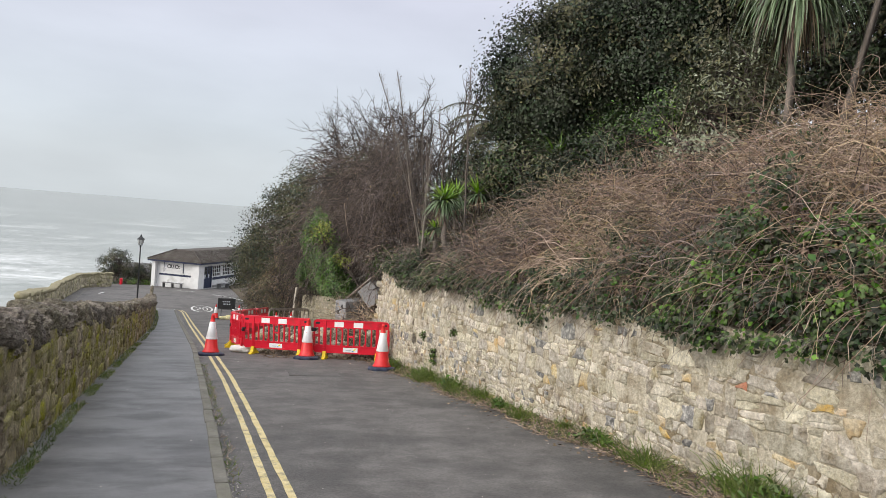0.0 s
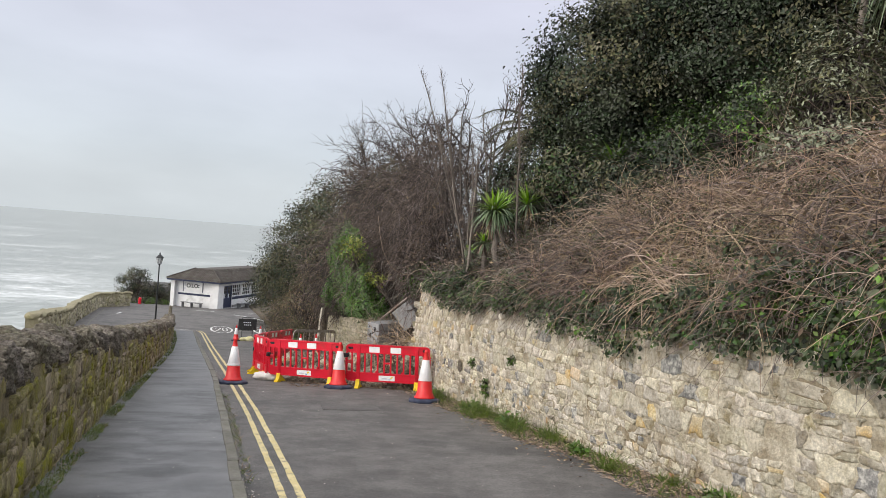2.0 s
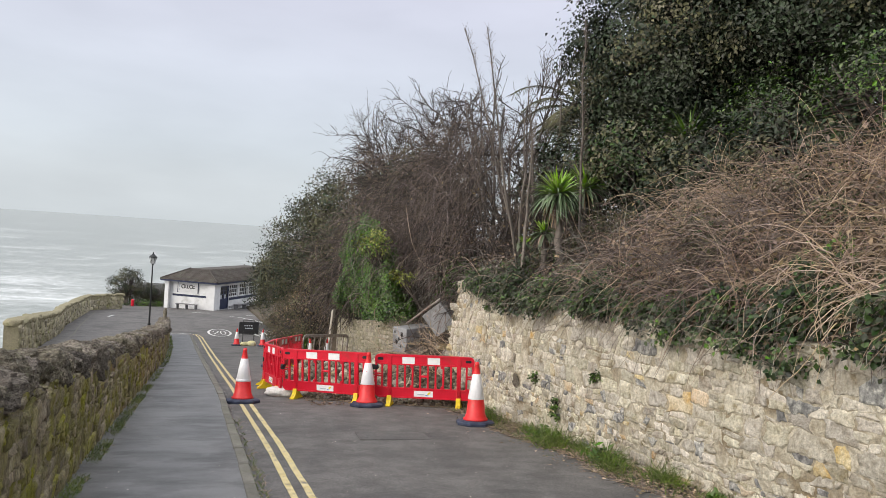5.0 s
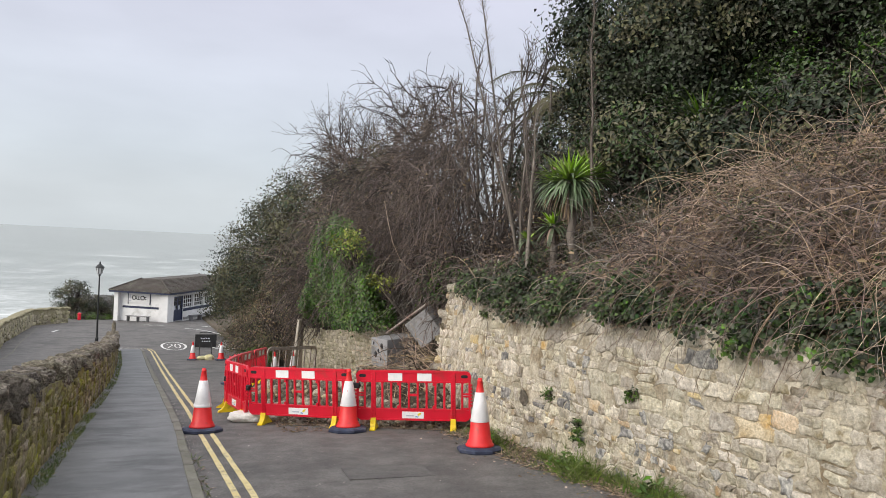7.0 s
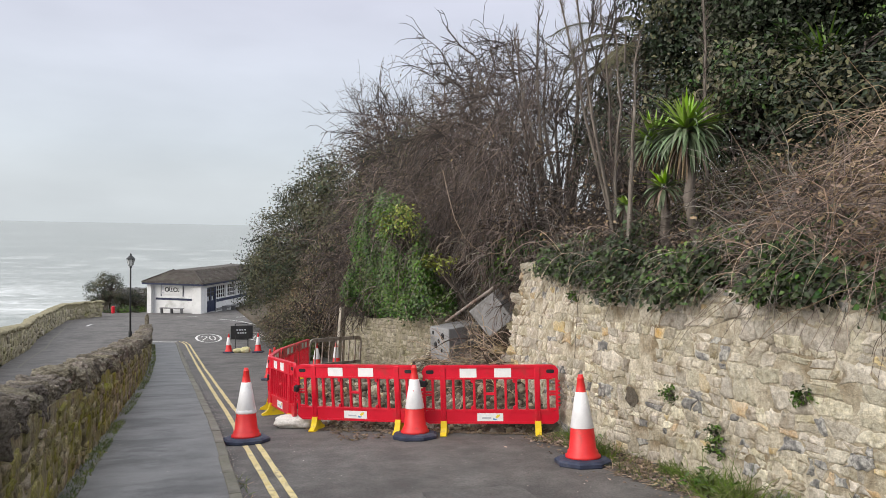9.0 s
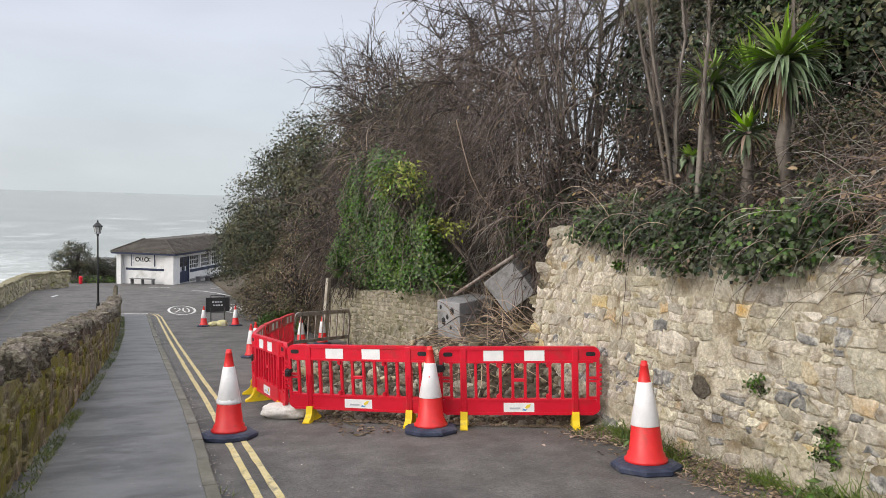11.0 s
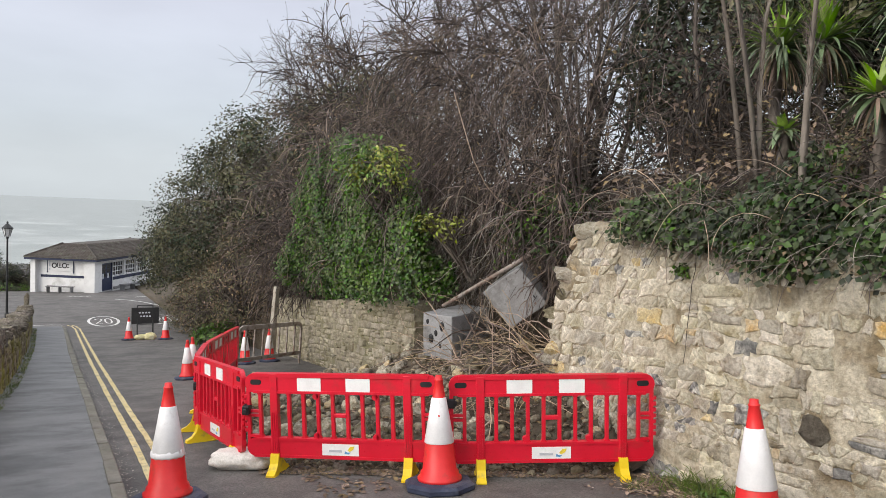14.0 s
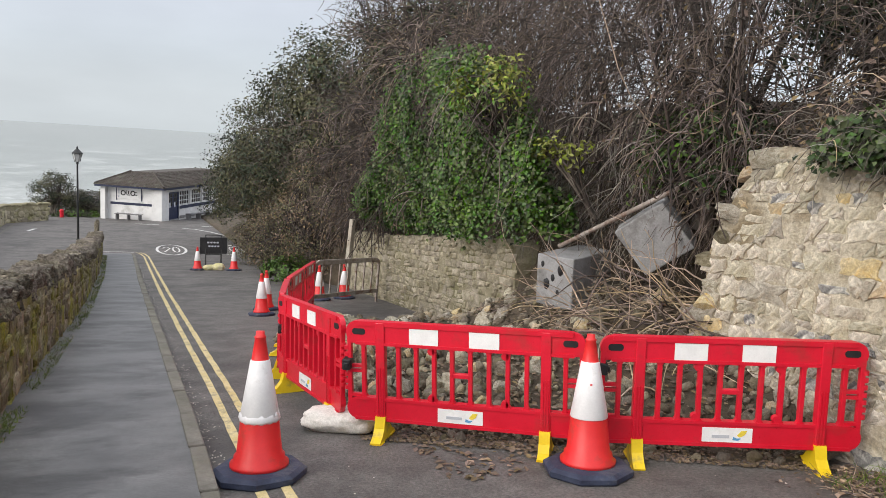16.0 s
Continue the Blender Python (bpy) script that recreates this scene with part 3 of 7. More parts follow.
# ---- rubble masonry ----
def rubble(y0, y1, bottom, top, rmin, rmax, flat, seed):
    """Tight irregular stones over a face: a list of (y, z, outline about that point). flat: how much wider than high."""
    r = np.random.default_rng(seed)
    lo = min(bottom(y) for y in np.linspace(y0, y1, 20)) - 0.3
    hi = max(top(y) for y in np.linspace(y0, y1, 40)) + 0.3
    cell = rmax * 2
    grid, seeds = {}, []
    for _ in range(int((y1 - y0) * (hi - lo) * flat / (rmin * rmin) * 3)):
        y, z = r.uniform(y0 - 0.4, y1 + 0.4), r.uniform(lo, hi) * flat
        if not (bottom(y) - 0.35 < z / flat < top(y) + 0.35):
            continue
        rad = rmin + (rmax - rmin) * r.random() ** 1.6
        k = (int(y // cell), int(z // cell))
        near = [q for a in (-1, 0, 1) for b in (-1, 0, 1) for q in grid.get((k[0] + a, k[1] + b), ())]
        if all((y - q[0]) ** 2 + (z - q[1]) ** 2 > (0.5 * (rad + q[2]) * 1.55) ** 2 for q in near):
            grid.setdefault(k, []).append((y, z, rad))
            seeds.append((y, z, rad))
    out = []
    for y, z, rad in seeds:
        k = (int(y // cell), int(z // cell))
        poly = [(-0.5, -0.5), (0.5, -0.5), (0.5, 0.5), (-0.5, 0.5)]
        for a in (-2, -1, 0, 1, 2):
            for b in (-2, -1, 0, 1, 2):
                for q in grid.get((k[0] + a, k[1] + b), ()):
                    dy, dz = q[0] - y, q[1] - z
                    d2 = dy * dy + dz * dz
                    if d2 < 1e-9 or d2 > 1.0:
                        continue
                    # power diagram: larger stones keep more room
                    h = 0.5 * (d2 + rad * rad - q[2] * q[2])
                    res = []
                    n = len(poly)
                    for i in range(n):
                        p, w = poly[i], poly[(i + 1) % n]
                        sp, sw = p[0] * dy + p[1] * dz - h, w[0] * dy + w[1] * dz - h
                        if sp <= 0:
                            res.append(p)
                        if sp * sw < 0:
                            f = sp / (sp - sw)
                            res.append((p[0] + f * (w[0] - p[0]), p[1] + f * (w[1] - p[1])))
                    poly = res
                    if len(poly) < 3:
                        break
        if len(poly) < 4:
            continue
        P = np.array(poly)
        P[:, 1] /= flat
        c = P.mean(axis=0)
        yc, zc = y + c[0], z / flat + c[1]
        if y0 < yc < y1 and bottom(yc) < zc and (P[:, 1] + z / flat).max() < top(yc) + 0.03 and np.abs(P).max() < 0.45:
            out.append((yc, zc, P - c))
    return out


def courses(y0, y1, bottom, top, fall, low, high, seed):
    """Roughly coursed rubble on a face that falls with y: a list of (y, z, outline about that point)."""
    r = np.random.default_rng(seed)
    zs = [min(bottom(y) + fall * y for y in np.linspace(y0, y1, 20)) - 0.2]
    ztop = max(top(y) + fall * y for y in np.linspace(y0, y1, 80)) + 0.2
    while zs[-1] < ztop:
        zs.append(zs[-1] + low + (high - low) * r.random() ** 1.3)

    def line(k, y):
        return zs[k] - fall * y + 0.05 * noise.noise(Vector((y * 1.1, k * 7.3, seed))) + 0.025 * noise.noise(Vector((y * 4.1, k * 3.1, seed)))

    out = []

    def stone(corners):
        P = np.array(corners) + r.normal(0, 0.009, (len(corners), 2))
        c = P.mean(axis=0)
        if y0 < c[0] < y1 and bottom(c[0]) < c[1] and P[:, 1].max() < top(c[0]) + 0.03:
            out.append((c[0], c[1], P - c))

    for k in range(len(zs) - 1):
        h = zs[k + 1] - zs[k]
        y, lean = y0 - 0.3 * r.random(), 0.0
        while y < y1:
            w = h * (0.7 + 1.7 * r.random() ** 1.4)
            nxt = r.normal(0, 0.025)
            a, b = y, y + w
            low_l, low_r, up_l, up_r = line(k, a + lean), line(k, b + nxt), line(k + 1, a - lean), line(k + 1, b - nxt)
            if h > 0.11 and r.random() < 0.3:
                f = r.uniform(0.35, 0.65)
                ml, mr = low_l + f * (up_l - low_l), low_r + f * (up_r - low_r) + r.normal(0, 0.012)
                stone([(a + lean, low_l), (b + nxt, low_r), (b, mr), (a, ml)])
                stone([(a, ml), (b, mr), (b - nxt, up_r), (a - lean, up_l)])
            else:
                m = (a + b) / 2
                stone([(a + lean, low_l), (m, line(k, m)), (b + nxt, low_r), (b - nxt, up_r), (m, line(k + 1, m)), (a - lean, up_l)])
            y, lean = b, nxt
    return out


def lay(cells, wall, place, proud, single, choose, seed, sorts, sorts_joined, name="stone", joint=0.007, ragged=0.05, bury=0.0):
    """Single cells become parts; the rest one joined mesh. place(y, z) gives the matrix on the face."""
    r = np.random.default_rng(seed)
    jv, jt, jm, off = [], [], [], 0
    for y, z, P in cells:
        if r.random() < bury:
            continue
        k = choose(r, y, z)
        # corners knocked off, edges broken in the middle
        nxt = np.roll(P, -1, 0)
        reach = float(np.abs(P).mean())
        Q = np.stack([0.90 * P + 0.10 * np.roll(P, 1, 0), 0.90 * P + 0.10 * nxt, 0.5 * P + 0.5 * nxt], 1).reshape(-1, 2)
        Q *= 1 + r.normal(0, ragged, (len(Q), 1))
        n = len(Q)
        size = float(np.abs(Q).mean()) + 0.02
        pr = proud * r.uniform(0.15, 1.7)
        gap = joint * r.uniform(0.5, 1.9)
        tilt = r.normal(0, 0.25, 2)
        rings = []
        for s, d in ((1 - 0.5 * gap / size, 0.02), (1 - gap / size, -pr * 0.6), (0.82 - gap / size, -pr)):
            R = Q * s
            x = d + (R @ tilt) * (pr / size if d < 0 else 0) + (r.normal(0, pr * 0.3, n) if d < 0 else 0)
            rings.append(np.column_stack([x, R]))
        v = np.vstack(rings + [np.array([[-pr * 1.05, 0, 0]])])
        i = np.arange(n)
        w = (i + 1) % n
        t = []
        for b in (0, n):
            t += [np.column_stack([b + i, b + n + i, b + w]), np.column_stack([b + w, b + n + i, b + n + w])]
        t.append(np.column_stack([2 * n + i, np.full(n, 3 * n), 2 * n + w]))
        t = np.vstack(t)
        m = place(y, z)
        if single(y, z):
            me = bpy.data.meshes.new(name)
            me.from_pydata(v.tolist(), [], t.tolist())
            me.materials.append(sorts[k])
            ob = new(name, me)
            ob.parent = wall
            ob.matrix_world = m
        else:
            M = np.array(m)
            jv.append(v @ M[:3, :3].T + M[:3, 3])
            jt.append(t + off)
            jm += [k] * len(t)
            off += len(v)
    if jv:
        ob = soup("stonework", np.vstack(jv), np.vstack(jt), sorts_joined, wall)
        ob.data.polygons.foreach_set("material_index", jm)
        tagged(ob, kind="stuff")


def wall_core(name, stations, material, label, rough=0.03, cols=8):
    """A thick wall through stations (x_face, y, z_bottom, z_top, thickness, side); its face looks to -side*x."""
    vs, fs = [], []
    n = cols
    for x, y, zb, zt, th, side in stations:
        for i in range(n + 1):
            z = zb + (zt - zb) * i / n
            vs.append((x + side * abs(rough * noise.noise(Vector((y * 2.1, z * 2.1, x)))), y, z))
        for i in range(n + 1):
            vs.append((x + side * th, y, zt + (zb - zt) * i / n + (0.03 * noise.noise(Vector((y * 3, 5, 0))) if i == 0 else 0)))
    k = 2 * (n + 1)
    for j in range(len(stations) - 1):
        for i in range(k - 1):
            fs.append((j * k + i, j * k + i + 1, (j + 1) * k + i + 1, (j + 1) * k + i))
    fs.append(tuple(range(k)))
    fs.append(tuple(reversed([(len(stations) - 1) * k + i for i in range(k)])))
    me = bpy.data.meshes.new(name)
    me.from_pydata(vs, [], fs)
    bm = bmesh.new()
    bm.from_mesh(me)
    bmesh.ops.recalc_face_normals(bm, faces=bm.faces)
    bm.to_mesh(me)
    bm.free()
    return tagged(put(name, me, material), label, "wall", kind="structure")


def rw_top(y):
    return lerp(y, WALL_TOP) + 0.04 * noise.noise(Vector((y * 2.5, 0, 3)))


def rw_end(z):
    return lerp(z, [(-2.0, 18.6), (-0.75, 18.55), (-0.2, 18.44), (0.18, 18.22), (0.48, 17.9)]) + 0.05 * math.sin(z * 9.0)


stations = [(WALL_X, y, zg(y) - 0.35, rw_top(y), 0.55, 1) for y in list(np.arange(-4, 17.6, 0.25)) + [17.7 + 0.06 * i for i in range(16)]]
wall_right = wall_core("wall_right", stations, MORTAR, "pale rubble stone retaining wall with a broken end")


def choose_pale(r, y, z):
    q = r.random()
    grey = 0.11 if 12 < y < 18 and z < 0.1 else 0.04
    if y < 8.5 and q > 0.994:
        return 3
    return 1 if q < grey else 2 if q < grey + 0.07 else 0

# ---- loose things on the road ----
def build_cone(h, label, dirty=0):
    """A traffic cone of height h on an octagonal rubber base."""
    c = thing("traffic_cone", label, "traffic cone", "traffic cones")
    k = h / 1.0
    bm = bmesh.new()
    lathe(bm, [(0.315 * k, 0.0), (0.325 * k, 0.012), (0.325 * k, 0.045 * k), (0.29 * k, 0.068 * k), (0.19 * k, 0.078 * k), (0.0, 0.08 * k)][:-1], 8, pose(0, 0, 0, 0, 0, 22.5))
    part("base", bm, CONE_BASE, c, "dark blue rubber base")
    bm = bmesh.new()
    lathe(bm, [(0.198 * k, 0.070 * k), (0.20 * k, 0.10 * k), (0.176 * k, 0.115 * k), (0.172 * k, 0.15 * k), (0.155 * k, 0.165 * k), (0.128 * k, 0.42 * k), (0.126 * k, 0.43 * k), (0.062 * k, 0.80 * k), (0.058 * k, 0.81 * k), (0.036 * k, 0.95 * k), (0.040 * k, 0.955 * k), (0.040 * k, 0.965 * k), (0.031 * k, 0.97 * k), (0.029 * k, 1.0 * k)], 28)
    part("body", bm, CONE_RED, c, smooth=True)
    bm = bmesh.new()
    lathe(bm, [(0.1325 * k, 0.405 * k), (0.135 * k, 0.41 * k), (0.0665 * k, 0.80 * k), (0.063 * k, 0.805 * k)], 28)
    part("sleeve", bm, SLEEVE, c, "white reflective sleeve", smooth=True)
    if dirty == 1:
        bm = bmesh.new()
        lathe(bm, [(0.133 * k, 0.385 * k), (0.140 * k, 0.40 * k), (0.136 * k, 0.43 * k), (0.1275 * k, 0.45 * k)], 14)
        for v in bm.verts:
            v.co *= 1 + 0.05 * noise.noise(v.co * 25)
        part("torn_sleeve", bm, SLEEVE, c, "slipped crumpled white sleeve edge", smooth=True)
    if dirty == 2:
        for a, z in ((262, 0.66),):
            bm = bmesh.new()
            r = lerp(z, [(0.41, 0.135), (0.80, 0.0665)]) * k
            box(bm, (r - 0.004, -0.007, -0.012), (r + 0.003, 0.007, 0.012), pose(0, 0, z * k, 0, 8, a))
            part("scuff", bm, CONE_RED, c)
    return c


def on_road(x, y, turn=0.0):
    """A pose that stands square on the sloping road."""
    slope = math.degrees(math.atan((zg(y + 0.2) - zg(y - 0.2)) / 0.4))
    return pose(x, y, zg(y), slope, 0, 0) @ pose(0, 0, 0, 0, 0, turn)


cone_a = build_cone(1.0, "red traffic cone with torn white sleeve on yellow lines", 1)
cone_a.matrix_world = on_road(0.91, 18.12, 10)
cone_b = build_cone(0.99, "scuffed dull red traffic cone beside the barriers", 2)
cone_b.matrix_world = on_road(3.10, 17.40, -20)
cone_c = build_cone(1.0, "bright red and white traffic cone by the wall")
cone_c.matrix_world = on_road(4.34, 15.08, 30)
small = build_cone(0.75, "small red and white cone beside the sign")
small.matrix_world = on_road(1.98, 37.25)
copy_thing(small, on_road(3.06, 36.85, 20))
for x, y in ((2.22, 26.2), (2.42, 26.9), (4.35, 28.4), (3.75, 28.2)):
    copy_thing(small, on_road(x, y, 40 * x))["label"] = "red and white traffic cone behind the barriers"

BW, BH = 1.93, 0.97


def build_barrier(red, label, marks=True):
    """A plastic pedestrian barrier: x along it from 0 to BW, z up, its face to -y."""
    b = thing("road_barrier", label, "barrier", "barriers round the collapsed wall")
    T = 0.022
    # top and bottom rails with rounded outer corners
    bm = bmesh.new()
    slab(bm, rounded(0.02, BH - 0.185, BW - 0.02, BH, 0.09), -T, T)
    part("top_rail", bm, red, b)
    bm = bmesh.new()
    slab(bm, rounded(0.02, 0.165, BW - 0.02, 0.345, 0.09), -T, T)
    part("bottom_rail", bm, red, b)
    for x, za, zb, out in ((0.11, BH - 0.035, BH + 0.002, 0.012), (0.10, BH - 0.19, BH - 0.165, 0.010), (0.10, 0.325, 0.35, 0.010), (0.09, 0.16, 0.185, 0.010)):
        bm = bmesh.new()
        slab(bm, rounded(x, za, BW - x, zb, 0.01), -T - out, T + out)
        part("rail_lip", bm, red, b)
    z0, z1 = 0.34, BH - 0.18
    posts = (0.31, BW - 0.31)
    for x in posts:
        bm = bmesh.new()
        box(bm, (x - 0.038, -T - 0.014, 0.16), (x + 0.038, T + 0.014, BH - 0.004), bevel=0.008)
        for dx in (-0.02, 0.0, 0.02):
            box(bm, (x + dx - 0.004, -T - 0.020, 0.20), (x + dx + 0.004, -T - 0.013, 0.60))
        part("post", bm, red, b)
    n = 8
    step = (posts[1] - posts[0]) / (n + 1)
    xs = [posts[0] - step] + [posts[0] + step * (i + 1) for i in range(n)] + [posts[1] + step]
    for i, x in enumerate(xs):
        bm = bmesh.new()
        box(bm, (x - 0.017, -T, z0), (x + 0.017, T, z1), bevel=0.006)
        for zz, s in ((z0, 1), (z1, -1)):
            slab(bm, [(x - 0.034, zz), (x + 0.034, zz), (x + 0.017, zz + s * 0.03), (x - 0.017, zz + s * 0.03)], -T + 0.003, T - 0.003)
        part("bar", bm, red, b)
    bm = bmesh.new()
    box(bm, (xs[4], -T, 0.555), (xs[5], T, 0.592), bevel=0.005)
    part("cross_bar", bm, red, b)
    for i in (3, 7):
        for zz in (z0 + 0.035, z1 - 0.035):
            bm = bmesh.new()
            tube(bm, (xs[i] - 0.02, -T, zz), (xs[i] - 0.02, T, zz), 0.03, n=12)
            part("boss", bm, red, b)
    # end frames with hinge lugs
    for s, x in ((1, 0.045), (-1, BW - 0.045)):
        bm = bmesh.new()
        box(bm, (x - 0.018, -T + 0.002, 0.25), (x + 0.018, T - 0.002, BH - 0.10), bevel=0.006)
        for zz in (0.36, 0.56, 0.60, 0.80):
            box(bm, (min(x, x + s * 0.12), -T + 0.003, zz - 0.012), (max(x, x + s * 0.12), T - 0.003, zz + 0.012))
        for j in range(7):
            zz = 0.40 + 0.055 * j
            tube(bm, (x - s * 0.022, 0, zz), (x - s * 0.022, 0, zz + 0.03), 0.026, n=10)
        part("end_frame", bm, red, b)
        # a solid black pad stands in for the dark of the see-through hand hole
        bm = bmesh.new()
        slab(bm, rounded(x + s * 0.03 - (0.0 if s > 0 else 0.11), BH - 0.11, x + s * 0.03 + (0.11 if s > 0 else 0.0), BH - 0.06, 0.022), -T - 0.003, T + 0.003)
        part("slot", bm, BLACK, b, "black pad in place of the hand hole")
    if marks:
        for x in (0.55, 1.03):
            for f in (-1, 1):
                bm = bmesh.new()
                slab(bm, rounded(x, BH - 0.165, x + 0.235, BH - 0.040, 0.004), f * (T + 0.002), f * (T + 0.006))
                part("reflector", bm, REFLECT, b, "white reflective panel")
        bm = bmesh.new()
        slab(bm, rounded(0.78, 0.195, 1.14, 0.305, 0.004), -T - 0.006, -T - 0.002)
        plate = part("label_plate", bm, REFLECT, b, "white label with blue and yellow emblem")
        for mtl, pts in ((LABEL_YELLOW, [(1.03, 0.25), (1.06, 0.285), (1.10, 0.288), (1.085, 0.255), (1.05, 0.235)]), (LABEL_BLUE, [(1.00, 0.215), (1.04, 0.21), (1.06, 0.23), (1.03, 0.228), (1.005, 0.24)]), (LABEL_GREY, [(0.85, 0.228), (0.975, 0.228), (0.975, 0.25), (0.85, 0.25)])):
            bm = bmesh.new()
            slab(bm, pts, -T - 0.009, -T - 0.006)
            part("emblem", bm, mtl, plate)
    return b


def add_feet(b, flip=1):
    for x in (0.31, BW - 0.31):
        bm = bmesh.new()
        slab(bm, [(-0.17, 0.0), (-0.18, 0.03), (-0.12, 0.06), (-0.075, 0.11), (-0.05, 0.20), (0.05, 0.20), (0.075, 0.11), (0.12, 0.06), (0.18, 0.03), (0.17, 0.0)], -0.042, 0.042, pose(x, 0, 0, 0, 0, 90))
        box(bm, (x - 0.05, -0.185, 0.0), (x + 0.05, -0.08, 0.016), bevel=0.005)
        box(bm, (x - 0.05, 0.08, 0.0), (x + 0.05, 0.185, 0.016), bevel=0.005)
        part("foot", bm, FOOT, b, "yellow plastic foot")


def barrier_pose(p, q):
    p, q = Vector(p), Vector(q)
    d = q - p
    z0, z1 = zg(p.y), zg(q.y)
    return pose(p.x, p.y, z0, 0, 0, math.degrees(math.atan2(d.y, d.x))) @ pose(0, 0, 0, 0, -math.degrees(math.atan2(z1 - z0, d.length)), 0)


RUN = [((1.72, 18.80), (3.25, 17.63)), ((3.27, 17.58), (4.99, 16.72)), ((1.53, 20.72), (1.70, 18.82)), ((1.95, 22.62), (1.53, 20.76)), ((2.55, 24.46), (1.96, 22.66)), ((3.17, 26.30), (2.56, 24.5))]
first = build_barrier(RED, "red plastic road barrier with white reflective panels")
add_feet(first)
first.matrix_world = barrier_pose(*RUN[0])
for p, q in RUN[1:]:
    copy_thing(first, barrier_pose(p, q))
grey = thing("road_barrier", "weathered brown open barrier near the low wall", "barrier", "barriers round the collapsed wall")
bm = bmesh.new()
slab(bm, [(0.02, 0.78), (0.06, 0.90), (0.14, 0.95), (BW - 0.14, 0.95), (BW - 0.06, 0.90), (BW - 0.02, 0.78), (BW - 0.07, 0.78), (BW - 0.10, 0.84), (BW - 0.16, 0.86), (0.16, 0.86), (0.10, 0.84), (0.07, 0.78)], -0.02, 0.02)
part("top_rail", bm, RUST, grey)
for x0 in (0.02, BW - 0.07):
    bm = bmesh.new()
    box(bm, (x0, -0.02, 0.0), (x0 + 0.05, 0.02, 0.785), bevel=0.006)
    part("post", bm, RUST, grey)
for i in range(7):
    bm = bmesh.new()
    x0 = 0.25 + i * (BW - 0.5) / 6
    box(bm, (x0 - 0.014, -0.015, 0.25), (x0 + 0.014, 0.015, 0.865), bevel=0.004)
    part("bar", bm, RUST, grey)
bm = bmesh.new()
box(bm, (0.06, -0.018, 0.2), (BW - 0.06, 0.018, 0.28), bevel=0.006)
part("bottom_rail", bm, RUST, grey)
grey.matrix_world = barrier_pose((3.22, 26.75), (4.95, 27.75))
for x, y, z, a in ((1.70, 18.80, 0.62, 60), (3.26, 17.60, 0.72, -30), (1.53, 20.74, 0.62, 80)):
    bm = bmesh.new()
    box(bm, (-0.06, -0.035, -0.045), (0.06, 0.035, 0.045), bevel=0.012)
    box(bm, (-0.075, -0.02, -0.02), (0.075, 0.02, 0.02), bevel=0.008)
    o = finish("barrier_clip", bm, BLACK)
    o.matrix_world = pose(x, y - 0.01, zg(y) + z, 0, 0, a)
    tagged(o, "black plastic clip joining two barriers", "clip", "barrier clips")


def sandbag(at, size, turn, material, label):
    bm = bmesh.new()
    bmesh.ops.create_icosphere(bm, subdivisions=4, radius=1.0)
    for v in bm.verts:
        c = v.co
        flat = Vector((math.copysign(abs(c.x) ** 0.7, c.x), math.copysign(abs(c.y) ** 0.75, c.y), c.z))
        n = 0.10 * noise.noise(c * 2.2 + Vector((*at, 0))) + 0.05 * noise.noise(c * 6 + Vector((*at, 0)))
        flat *= 1 + n
        if flat.x > 0.75:
            flat.y *= 0.75
            flat.z *= 0.6
        v.co = Vector((flat.x * size[0], flat.y * size[1], max(0.0, (flat.z + 0.75)) * size[2]))
    o = finish("sandbag", bm, material, smooth=True)
    o.matrix_world = on_road(at[0], at[1], turn)
    tagged(o, label, "sandbag", "sandbags")


sandbag((1.74, 18.98), (0.36, 0.19, 0.11), -32, SACK, "white cloth sandbag slumped under the barrier")
sandbag((2.35, 37.2), (0.22, 0.15, 0.10), 20, SACK_Y, "pale yellow sandbag holding the sign frame")
sandbag((2.62, 37.1), (0.20, 0.14, 0.13), -15, SACK_Y, "pale yellow sandbag holding the sign frame")


def road_sign():
    s = thing("road_sign", "black road sign in a folding metal frame", "road sign")
    s.matrix_world = on_road(2.48, 37.35, -3)
    for x in (-0.24, 0.24):
        for y0, y1 in ((-0.22, 0.0), (0.25, 0.03)):
            bm = bmesh.new()
            tube(bm, (x, y0, 0), (x, y1, 1.12), 0.015, n=8)
            part("leg", bm, IRON, s)
    bm = bmesh.new()
    tube(bm, (-0.24, 0, 1.12), (0.24, 0, 1.12), 0.015, n=8)
    part("cross_bar", bm, IRON, s)
    bm = bmesh.new()
    tube(bm, (-0.24, -0.12, 0.5), (0.24, -0.12, 0.5), 0.012, n=8)
    part("cross_bar", bm, IRON, s)
    bm = bmesh.new()
    box(bm, (-0.42, -0.02, 0.52), (0.42, 0.0, 1.05), pose(0, -0.03, 0, 4, 0, 0), bevel=0.006)
    plate = part("plate", bm, SIGN_BACK, s, "dull black sign plate")
    for x0, x1, z in ((-0.2, 0.18, 0.86), (-0.16, 0.2, 0.74)):
        for i in range(4):
            w = (x1 - x0) / 4
            bm = bmesh.new()
            box(bm, (x0 + w * i, -0.026, z), (x0 + w * (i + 0.7), -0.021, z + 0.05), pose(0, -0.03, 0, 4, 0, 0))
            part("letter_bar", bm, LABEL_GREY, plate)


road_sign()


